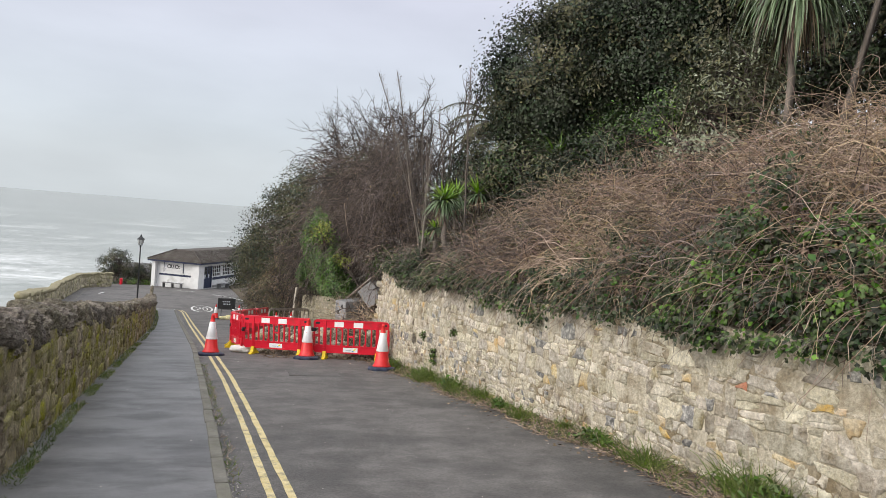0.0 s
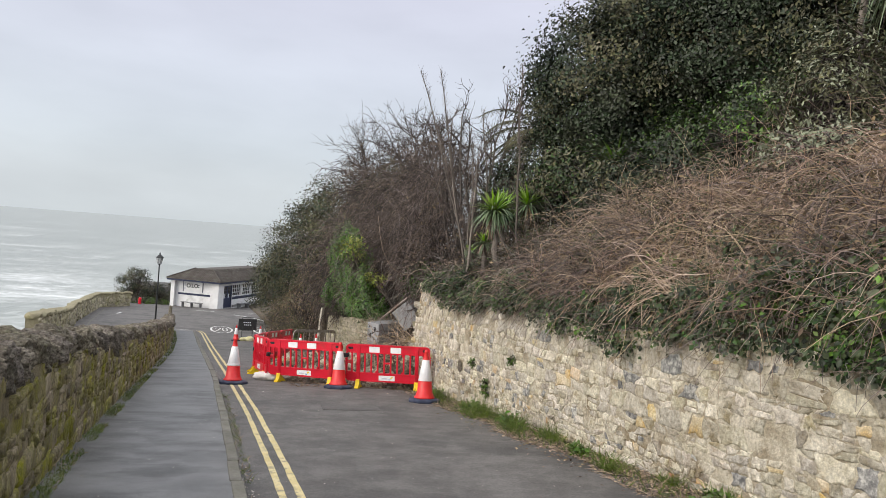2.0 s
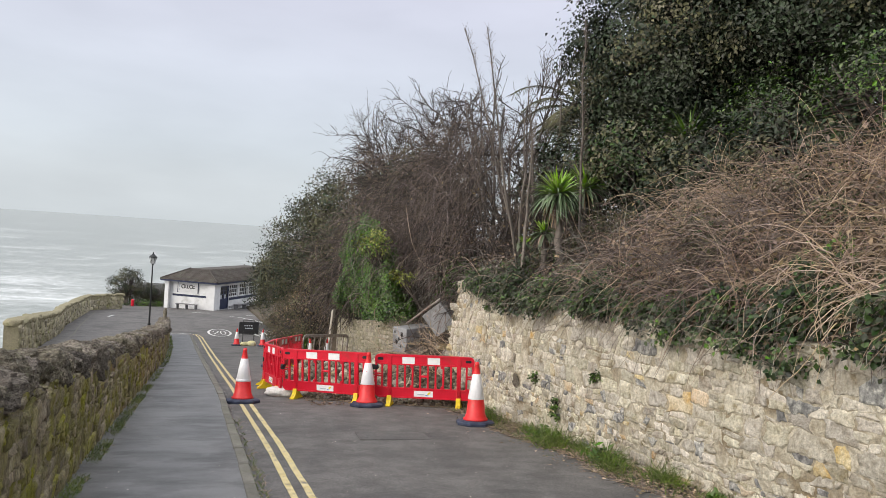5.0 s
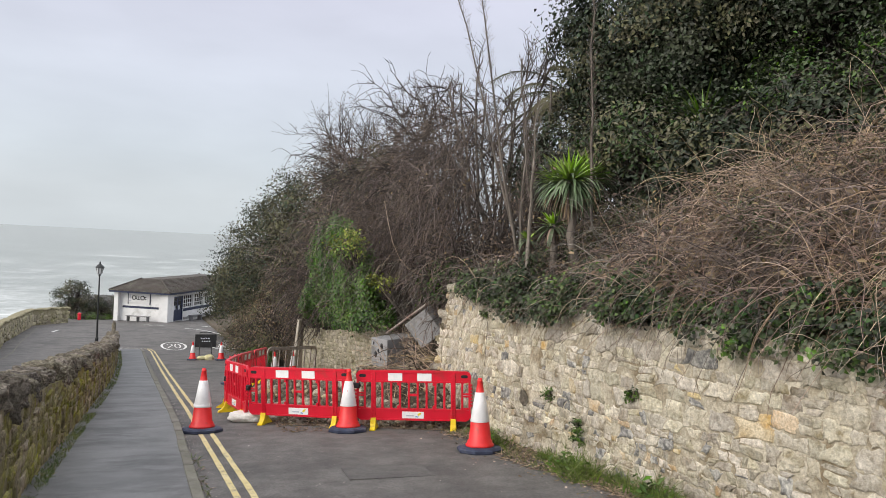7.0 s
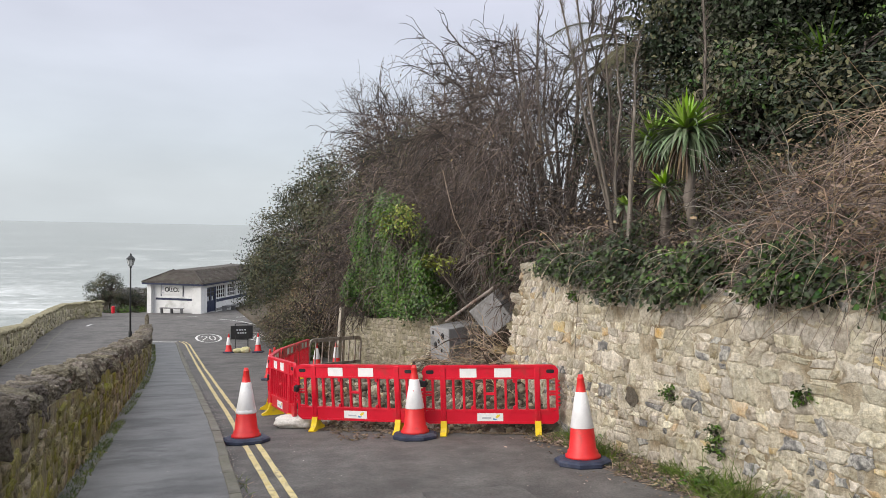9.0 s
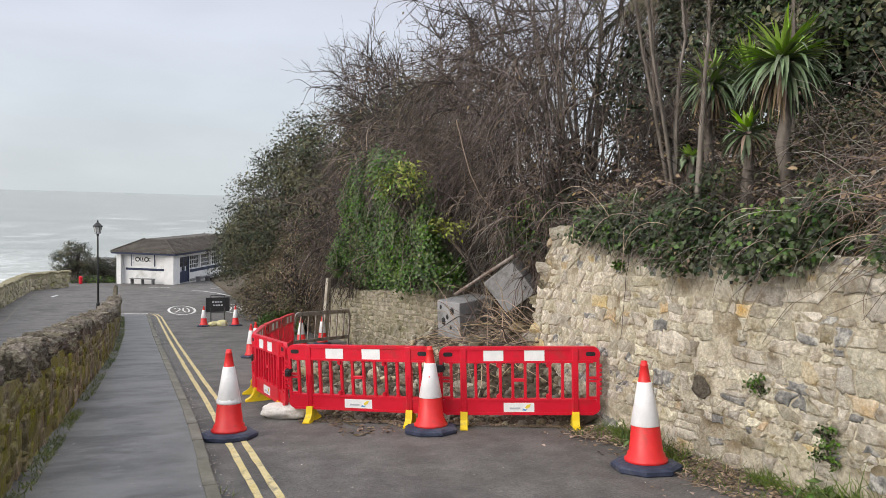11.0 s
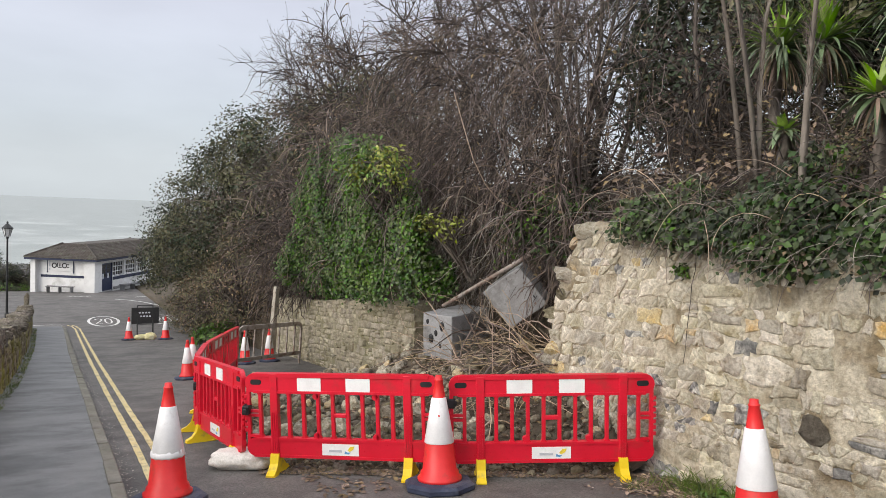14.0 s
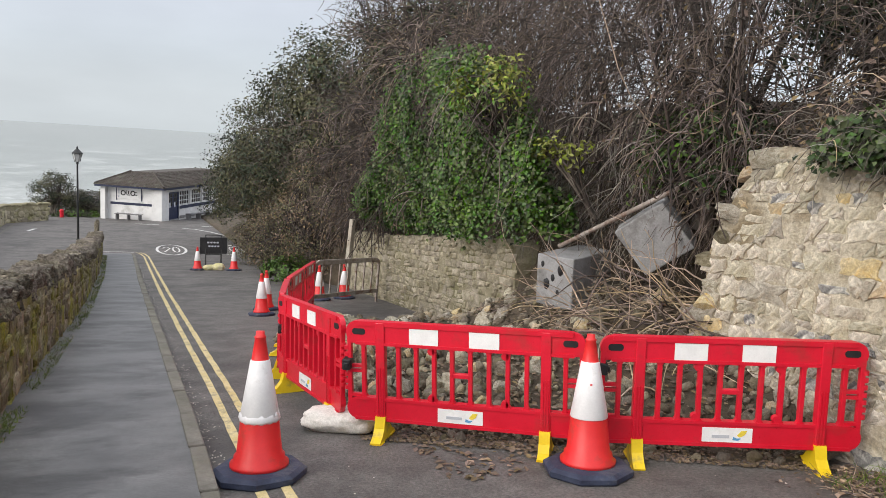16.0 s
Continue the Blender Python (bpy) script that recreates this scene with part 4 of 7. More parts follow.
def street_lamp(x, y):
    s = thing("street_lamp", "slim black iron street lamp with glass lantern", "street lamp", at=(x, y, zg(y) - 0.22))
    bm = bmesh.new()
    lathe(bm, [(0.13, 0), (0.13, 0.06), (0.10, 0.09), (0.085, 0.5), (0.095, 0.55), (0.07, 0.62)], 14)
    part("base", bm, IRON, s, smooth=False)
    bm = bmesh.new()
    lathe(bm, [(0.052, 0.6), (0.045, 2.2), (0.06, 2.22), (0.06, 2.26), (0.042, 2.3), (0.036, 3.95), (0.07, 4.0), (0.03, 4.06)], 12)
    part("pole", bm, IRON, s)
    bm = bmesh.new()
    lathe(bm, [(0.10, 4.06), (0.19, 4.42), (0.185, 4.425)], 6)
    part("glass", bm, LANTERN_GLASS, s, "pale lantern glass")
    for i in range(6):
        a = 2 * math.pi * i / 6
        bm = bmesh.new()
        tube(bm, (0.105 * math.cos(a), 0.105 * math.sin(a), 4.05), (0.198 * math.cos(a), 0.198 * math.sin(a), 4.43), 0.010, n=6)
        part("glazing_bar", bm, IRON, s)
    bm = bmesh.new()
    lathe(bm, [(0.235, 4.42), (0.235, 4.44), (0.16, 4.52), (0.08, 4.60), (0.035, 4.64), (0.045, 4.68), (0.01, 4.76)], 12)
    part("cap", bm, IRON, s)


street_lamp(-2.2, 49.4)


# ---- the white seafront building ----
def kiosk():
    A, B = Vector((-2.05, 69.1)), Vector((1.9, 66.85))
    u = (B - A).normalized()
    L, D, H, ZB = (B - A).length, 13.0, 2.22, -0.35
    s = thing("seafront_building", "low white and navy seafront building with tiled roof", "building")
    # local x runs along the front, y to the back
    s.matrix_world = pose(A.x, A.y, zg(67.3) - 0.02, 0, 0, math.degrees(math.atan2(u.y, u.x)))
    bm = bmesh.new()
    box(bm, (0, 0, ZB), (0.35, 1.0, H), bevel=0.01)
    box(bm, (L - 0.75, 0, ZB), (L, 1.0, H), bevel=0.01)
    box(bm, (0.35, 0.35, ZB), (L - 0.75, 1.0, H - 0.003))
    box(bm, (0.002, 1.0, ZB), (0.4, D, H - 0.003))
    box(bm, (L - 0.4, 2.55, ZB), (L - 0.002, D, 0.95))
    box(bm, (L - 0.4, 1.0, 2.0), (L - 0.002, D, H - 0.003))
    box(bm, (0.4, D - 0.3, ZB), (L - 0.4, D, H - 0.003))
    part("wall", bm, RENDER_W, s)
    bm = bmesh.new()
    box(bm, (0.05, 0.4, ZB), (L - 0.02, D - 0.02, 0.02))
    part("floor_slab", bm, CONCRETE, s)
    for y0, y1 in ((0.99, 1.08), (2.47, 2.56), (4.35, 4.5), (6.3, 6.45), (8.3, 8.45), (10.3, 10.45)):
        bm = bmesh.new()
        box(bm, (L - 0.30, y0, 0.0 if y1 < 3 else 0.95), (L - 0.05, y1, 2.0))
        part("pillar", bm, NAVY if y1 < 3 else RENDER_W, s)
    # double doors
    for y0 in (1.08, 1.78):
        bm = bmesh.new()
        box(bm, (L - 0.16, y0, 0.03), (L - 0.10, y0 + 0.69, 2.04), bevel=0.006)
        d = part("door", bm, NAVY, s, "navy panelled door with small panes")
        for j in range(3):
            for i in range(2):
                bm = bmesh.new()
                box(bm, (L - 0.098, y0 + 0.09 + 0.27 * i, 1.0 + 0.31 * j), (L - 0.092, y0 + 0.32 + 0.27 * i, 1.27 + 0.31 * j))
                part("pane", bm, GLASS_DARK, d)
        bm = bmesh.new()
        box(bm, (L - 0.095, y0 + 0.12, 0.9), (L - 0.08, y0 + 0.32, 1.25))
        part("notice", bm, LABEL_GREY, d, "small pale notice")
    # glazed openings with white bars
    for y0, y1 in ((2.56, 4.35), (4.5, 6.3), (6.45, 8.3), (8.45, 10.3)):
        w = thing("window", "", "")
        w.parent = s
        bm = bmesh.new()
        box(bm, (L - 0.24, y0, 0.95), (L - 0.22, y1, 2.05))
        part("pane", bm, GLASS_DARK, w)
        for i in range(6):
            yy = y0 + (y1 - y0) * i / 5
            bm = bmesh.new()
            box(bm, (L - 0.216, yy - 0.025, 0.951), (L - 0.18, yy + 0.025, 2.049))
            part("glazing_bar", bm, RENDER_W, w)
        for zz in (1.0, 1.3, 1.65, 2.0):
            bm = bmesh.new()
            box(bm, (L - 0.218, y0 + 0.001, zz - 0.025), (L - 0.183, y1 - 0.001, zz + 0.025))
            part("glazing_bar", bm, RENDER_W, w)
    # navy bands
    bm = bmesh.new()
    box(bm, (0.55, 0.335, 0.98), (L - 0.85, 0.348, 1.15))
    part("band", bm, NAVY, s, "navy painted band")
    bm = bmesh.new()
    box(bm, (L + 0.002, 2.56, 0.72), (L + 0.02, D - 0.1, 0.95))
    part("band", bm, NAVY, s, "navy painted band")
    bm = bmesh.new()
    box(bm, (L + 0.002, 2.56, 0.02), (L + 0.012, D - 0.1, 0.22))
    part("plinth", bm, CONCRETE, s)
    # sign board with a drawn emblem instead of lettering
    bm = bmesh.new()
    box(bm, (1.05, 0.30, 1.42), (2.85, 0.345, 2.18), bevel=0.01)
    board = part("sign_board", bm, RENDER_W, s, "white sign board in a dark frame")
    for lo, hi in (((1.0, 0.285, 2.18), (2.9, 0.345, 2.24)), ((1.0, 0.285, 1.30), (1.05, 0.345, 2.18)), ((2.85, 0.285, 1.30), (2.9, 0.345, 2.18))):
        bm = bmesh.new()
        box(bm, lo, hi)
        part("frame", bm, NAVY, board)
    for cx in (1.52, 2.24):
        bm = bmesh.new()
        for i in range(20):
            a = 2 * math.pi * i / 20
            box(bm, (-0.035, 0.288, -0.03), (0.035, 0.299, 0.03), pose(cx + 0.15 * math.cos(a), 0, 1.82 + 0.15 * math.sin(a), 0, -math.degrees(a), 0))
        part("emblem", bm, BLACK, board)
    for x0, x1, z0, z1 in ((1.72, 1.77, 1.70, 2.0), (1.80, 2.04, 1.66, 1.72), (1.88, 1.95, 1.74, 1.96), (2.42, 2.56, 1.68, 1.75), (2.42, 2.56, 1.86, 1.92), (1.12, 1.24, 1.5, 1.62), (1.12, 1.24, 1.75, 2.1)):
        bm = bmesh.new()
        box(bm, (x0, 0.29, z0), (x1, 0.299, z1))
        part("emblem", bm, BLACK if x0 > 1.3 else LABEL_GREY, board)
    # fascia and truncated hip roof with courses of tiles
    bm = bmesh.new()
    E = 0.28
    for lo, hi in (((-E, -E, H), (L + E, -E + 0.04, H + 0.14)), ((-E, D + E - 0.04, H), (L + E, D + E, H + 0.14)), ((-E, -E + 0.04, H), (-E + 0.04, D + E - 0.04, H + 0.14)), ((L + E - 0.04, -E + 0.04, H), (L + E, D + E - 0.04, H + 0.14))):
        box(bm, lo, hi)
    part("fascia", bm, NAVY, s)
    bm = bmesh.new()
    box(bm, (-E + 0.04, -E + 0.04, H + 0.002), (L + E - 0.04, D + E - 0.04, H + 0.05))
    part("soffit", bm, RENDER_W, s)
    roof = thing("roof", "", "")
    roof.parent = s
    rise, inset, rows = 0.9, 1.75, 11
    for j in range(rows):
        f0, f1 = j / rows, (j + 1.12) / rows
        a0, a1 = inset * f0, min(inset * f1, inset)
        z0, z1 = H + 0.15 + rise * f0, H + 0.15 + rise * min(f1, 1) - 0.02
        x0, x1, y0, y1 = -E - 0.05, L + E + 0.05, -E - 0.05, D + E + 0.05
        bm = bmesh.new()
        rect = lambda a, z: [bm.verts.new(p) for p in ((x0 + a, y0 + a, z), (x1 - a, y0 + a, z), (x1 - a, y1 - a, z), (x0 + a, y1 - a, z))]
        r0, r1, r2 = rect(a0, z0), rect(a0, z0 + 0.035), rect(a1, z1 + 0.01)
        for p, q in ((r0, r1), (r1, r2)):
            for i in range(4):
                bm.faces.new((p[i], p[(i + 1) % 4], q[(i + 1) % 4], q[i]))
        part("tile_course", bm, ROOF, roof)
    # raised tile ribs down the two visible slopes
    bm = bmesh.new()
    n = 26
    for i in range(n):
        x = (-E) + (L + 2 * E) * (i + 0.5) / n
        t = min(1.0, min(x + E, L + E - x) / inset)
        tube(bm, (x, -E - 0.03, H + 0.18), (x, -E + inset * t, H + 0.18 + rise * t), 0.035, n=6)
    n = 60
    for i in range(n):
        y = -E + (D + 2 * E) * (i + 0.5) / n
        t = min(1.0, min(y + E, D + E - y) / inset)
        tube(bm, (L + E + 0.03, y, H + 0.18), (L + E - inset * t, y, H + 0.18 + rise * t), 0.035, n=6)
    part("tile_ribs", bm, ROOF, roof)
    bm = bmesh.new()
    box(bm, (-E + inset - 0.1, -E + inset - 0.1, H + 0.1), (L + E - inset + 0.1, D + E - inset + 0.1, H + 0.17 + rise), bevel=0.03)
    part("flat_top", bm, ROOF, roof)
    for x, y in ((-E, -E), (L + E, -E), (L + E, D + E), (-E, D + E)):
        bm = bmesh.new()
        tube(bm, (x, y, H + 0.2), (x + (inset if x < 0 else -inset), y + (inset if y < 0 else -inset), H + 0.2 + rise), 0.07, n=8)
        part("hip_tiles", bm, ROOF, roof)


kiosk()


def bench(m, length, legs, label):
    b = thing("bench", label, "bench", "benches at the building")
    b.matrix_world = m
    bm = bmesh.new()
    box(bm, (0, -0.2, 0.42), (length, 0.2, 0.47), bevel=0.01)
    part("seat", bm, BENCH, b)
    for i in range(legs):
        x = 0.12 + (length - 0.24) * i / (legs - 1)
        bm = bmesh.new()
        box(bm, (x - 0.035, -0.18, 0), (x + 0.035, 0.18, 0.42), bevel=0.008)
        part("leg", bm, BENCH, b)


bench(pose(-1.05, 68.15, zg(68), 0, 0, -30), 1.9, 3, "grey backless bench against the white wall")
bench(pose(3.75, 69.1, zg(70) + 0.02, 0, 2.5, 60.3), 8.2, 6, "long low grey bench along the building")

# red litter bin by the parapet
b = thing("litter_bin", "small red litter bin beside the parapet", "litter bin", at=(-4.5, 69.5, zg(69.5)))
bm = bmesh.new()
lathe(bm, [(0.11, 0.0), (0.12, 0.05), (0.125, 0.42), (0.13, 0.44), (0.13, 0.47)], 16)
part("body", bm, RED, b, smooth=False)
bm = bmesh.new()
lathe(bm, [(0.135, 0.47), (0.135, 0.50), (0.09, 0.56), (0.03, 0.58)], 16)
part("hood", bm, RED, b)

# pale finial stone at the end of the wall, and the old post by the low wall
bm = bmesh.new()
box(bm, (-0.06, -0.06, -0.4), (0.06, 0.06, 1.75), bevel=0.015)
for v in bm.verts:
    v.co += Vector((0.02 * noise.noise(v.co * 5), 0.02 * noise.noise(v.co * 5 + Vector((9, 0, 0))), 0))
o = finish("post", bm, CONCRETE_PALE)
o.matrix_world = pose(4.42, 28.6, zg(28.6), 2, 3, 20)
tagged(o, "weathered grey timber post by the low wall", "post")

# ---- the collapsed part of the wall ----
def mound(x, y):
    """Height of the heap of earth and rubble that came down."""
    d = (x - 1.72) * 0.55 + (y - 18.80) * 0.83
    s = max(0.0, min(1.0, (d - 0.12) / 2.0)) ** 0.8 * max(0.0, min(1.0, (x - 1.85) / 0.9)) * max(0.0, min(1.0, (24.3 - y) / 2.0))
    return zg(y) - 0.02 + s * (0.42 + 0.10 * noise.noise(Vector((x * 2, y * 2, 1))) + 0.55 * max(0.0, min(1.0, (x - 4.1) / 1.0)) * max(0.0, min(1.0, (22.8 - y) / 1.2)))


grid_mesh("slipped_earth", [1.9 + 0.16 * i for i in range(26)], [16.9 + 0.16 * i for i in range(48)], lambda x, y: (x, y, mound(x, y)), EARTH, kind="", label="heap of slipped earth below the bank", category="earth heap")


def rock_shape(seed, sub=2, amp=0.28, rough=0.0, square=0.85, crag=0.0):
    bm = bmesh.new()
    bmesh.ops.create_icosphere(bm, subdivisions=sub, radius=0.5)
    o = Vector((seed * 3.7, seed * 1.3, 0))
    for v in bm.verts:
        n = noise.noise(v.co * 2.2 + o) * amp * 1.5 + noise.noise(v.co * 5 + o) * amp * 0.6 + rough * 0.16 * noise.noise(v.co * 11 + o)
        n -= crag * max(0.0, 1 - 3.2 * abs(noise.noise(v.co * 2.6 + o * 1.7)))
        c = v.co * (1 + n)
        v.co = Vector([math.copysign(abs(q) ** square, q) for q in c])
    return bm


ROCKS = []
for k, sort in enumerate((STONE, STONE, STONE_DIRTY, STONE_OCHRE, STONE_DIRTY, STONE)):
    me = bpy.data.meshes.new("fallen_stone")
    bm = rock_shape(k + 1, 2, 0.40, 1.2, 0.72)
    bm.to_mesh(me)
    bm.free()
    me.materials.append(sort)
    ROCKS.append(me)
r = np.random.default_rng(5)
n = 0
while n < 290:
    x, y = r.uniform(2.05, 5.2), r.uniform(17.3, 23.6)
    # keep clear of the barrier line
    if (x - 1.72) * 0.55 + (y - 18.80) * 0.83 < 0.22 or x < 2.05:
        continue
    s = 0.07 + 0.13 * r.random() ** 1.7
    o = new("fallen_stone", ROCKS[int(r.integers(6))])
    o.matrix_world = pose(x, y, mound(x, y) + s * 0.12, r.uniform(0, 360), r.uniform(0, 360), r.uniform(0, 360)) @ Matrix.Diagonal((s * r.uniform(0.9, 1.4), s, s * r.uniform(0.6, 0.9), 1))
    tagged(o, "pale rubble stone fallen from the broken wall", "stone", "fallen stones")
    n += 1


# the small rubble between the larger stones
vs, ts, off = [], [], 0
bm = rock_shape(9, 1, 0.3)
bmesh.ops.triangulate(bm, faces=bm.faces)
rock_v = np.array([v.co[:] for v in bm.verts])
rock_t = np.array([[v.index for v in f.verts] for f in bm.faces])
bm.free()
k = 0
while k < 1500:
    x, y = r.uniform(1.95, 5.25), r.uniform(16.9, 23.6)
    if (x - 1.72) * 0.55 + (y - 18.80) * 0.83 < 0.05:
        continue
    M = np.array((pose(0, 0, 0, r.uniform(0, 360), r.uniform(0, 360), 0)).to_3x3())
    s = 0.03 + 0.09 * r.random() ** 2
    vs.append((rock_v * s * np.array([1.3, 1, 0.8])) @ M.T + np.array([x, y, mound(x, y) + s * 0.2]))
    ts.append(rock_t + off)
    off += len(rock_v)
    k += 1
tagged(soup("small_rubble", np.vstack(vs), np.vstack(ts), STONE_JOINED_DIRTY), "small broken stones and mortar crumbs", "rubble", kind="stuff")


def block(name, m, size, label, holes=()):
    t = thing(name, label, "concrete block")
    t.matrix_world = m
    bm = bmesh.new()
    vs = box(bm, [-0.5 * q for q in size], [0.5 * q for q in size], bevel=0.015)
    bmesh.ops.subdivide_edges(bm, edges=[e for e in bm.edges if e.calc_length() > 0.2], cuts=4, use_grid_fill=True)
    for v in bm.verts:
        v.co += 0.007 * noise.noise_vector(v.co * 6)
    part("body", bm, CONCRETE, t)
    for at, rad in holes:
        bm = bmesh.new()
        bmesh.ops.create_icosphere(bm, subdivisions=2, radius=rad)
        for v in bm.verts:
            v.co = Vector((v.co.x * 0.35, v.co.y * 0.8, v.co.z * 1.3)) * (1 + 0.4 * noise.noise(v.co * 20 + Vector(at))) + Vector(at)
        part("hole", bm, BLACK, t, "dark hole broken in the concrete")


def frame_from(o, ex, ez):
    """A pose at o with its x axis along ex and its z axis near ez."""
    ex, ez = Vector(ex).normalized(), Vector(ez).normalized()
    ey = ez.cross(ex).normalized()
    ez = ex.cross(ey)
    m = Matrix((ex, ey, ez)).transposed().to_4x4()
    m.translation = o
    return m


block("concrete_block", frame_from((4.85, 20.37, -1.085), (0.90, 0.42, 0.06), (0, 0, 1)), (0.86, 0.48, 0.58), "grey concrete block fallen and tilted on rubble", (((-0.43, -0.08, 0.14), 0.05), ((-0.43, 0.02, 0.04), 0.035), ((-0.43, 0.10, -0.04), 0.05), ((-0.43, -0.05, -0.12), 0.03), ((-0.43, 0.16, 0.18), 0.03)))
block("concrete_slab", frame_from((5.156, 19.394, -0.474), (0.264, -0.397, 0.356), (0.311, -0.186, -0.429)), (0.60, 0.28, 0.57), "square grey concrete slab leaning on edge", (((0.22, 0.14, 0.12), 0.018),))
bm = bmesh.new()
tube(bm, (4.72, 20.55, -0.76), (5.06, 19.03, 0.05), 0.026, n=10)
tagged(finish("metal_pole", bm, RUST), "long grey metal pole lying across the slip", "pole")
bm = bmesh.new()
tube(bm, (5.02, 14.56, -0.02), (5.2, 14.56, 0.0), 0.065, n=14, cap=False)
tube(bm, (5.05, 14.56, -0.02), (5.2, 14.56, 0.0), 0.05, n=14)
o = finish("drain_pipe", bm, STONE_RED)
o.matrix_world = pose(0, 0, 0.33)
tagged(o, "short broken clay drain pipe in the wall", "pipe")

# ---- vegetation ----
def unit(v):
    return v / np.maximum(np.linalg.norm(v, axis=-1, keepdims=True), 1e-9)


def grow(P, D, L, segs, droop, wob, r):
    """Paths of n stems: start P, direction D, length L; droop bends them down. Returns (n, segs+1, 3)."""
    n = len(P)
    pts = np.empty((n, segs + 1, 3))
    pts[:, 0] = P
    d = unit(D)
    step = (L / segs)[:, None]
    for k in range(segs):
        d = unit(d + r.normal(0, wob, (n, 3)) + np.array([0, 0, -1.0]) * (np.asarray(droop) * (0.4 + k / segs))[..., None])
        pts[:, k + 1] = pts[:, k] + d * step
    return pts


def tubes(pts, r0, r1, r):
    """Three-sided tapered tubes round the paths."""
    n, k, _ = pts.shape
    d = unit(np.gradient(pts, axis=1))
    side = unit(np.cross(d, unit(r.normal(size=(n, 1, 3)))))
    up = np.cross(d, side)
    rad = (np.asarray(r0).reshape(-1, 1) * (1 - np.linspace(0, 1, k)) + np.asarray(r1).reshape(-1, 1) * np.linspace(0, 1, k))[..., None]
    ring = np.stack([pts + rad * (math.cos(a) * side + math.sin(a) * up) for a in (0, 2.094, 4.189)], axis=2)
    v = ring.reshape(-1, 3)
    base = (np.arange(n) * k * 3)[:, None, None] + (np.arange(k - 1) * 3)[None, :, None]
    t = []
    for i in range(3):
        j = (i + 1) % 3
        t.append(np.concatenate([base + i, base + j, base + 3 + j], axis=2).reshape(-1, 3))
        t.append(np.concatenate([base + i, base + 3 + j, base + 3 + i], axis=2).reshape(-1, 3))
    return v, np.vstack(t)


def leaf_soup(P, size, N, r, wide=0.5, fold=0.18):
    """Small folded leaves at P that face roughly along N."""
    n = len(P)
    N = unit(N + r.normal(0, 0.55, (n, 3)))
    a = unit(np.cross(N, r.normal(size=(n, 3))))
    b = np.cross(N, a)
    s = (np.asarray(size) * r.uniform(0.6, 1.35, n))[:, None]
    v = np.stack([P - a * s * 0.5, P + b * s * wide * 0.5 + N * s * fold, P + a * s * 0.5, P - b * s * wide * 0.5 + N * s * fold], axis=1)
    i = np.arange(n)[:, None] * 4
    t = np.vstack([np.hstack([i, i + 1, i + 2]), np.hstack([i, i + 2, i + 3])])
    return v.reshape(-1, 3), t


def merge(parts):
    vs, ts, off = [], [], 0
    for v, t in parts:
        vs.append(v)
        ts.append(t + off)
        off += len(v)
    return np.vstack(vs), np.vstack(ts)


def clumps(center, radii, n_clump, per, spread, r, shell=0.75, low=-1.0, boxy=False):
    """Points in many small clumps over an uneven ellipsoid, with outward directions."""
    u = unit(r.normal(size=(n_clump * 3, 3)))
    u = u[u[:, 2] > low][:n_clump]
    if boxy:
        u = np.sign(u) * np.abs(u) ** 0.75
    lump = np.array([noise.noise(Vector(q * 1.7) + Vector(center) * 0.37) for q in u])
    rad = (shell + (1 - shell) * r.random(len(u)) ** 0.6) * (1 + 0.35 * lump)
    c = np.array(center) + u * rad[:, None] * np.array(radii)
    P = np.repeat(c, per, axis=0) + r.normal(0, 1, (len(c) * per, 3)) * spread * np.array([1, 1, 0.75])
    return P, np.repeat(u, per, axis=0) + np.array([0, 0, 0.35]), c


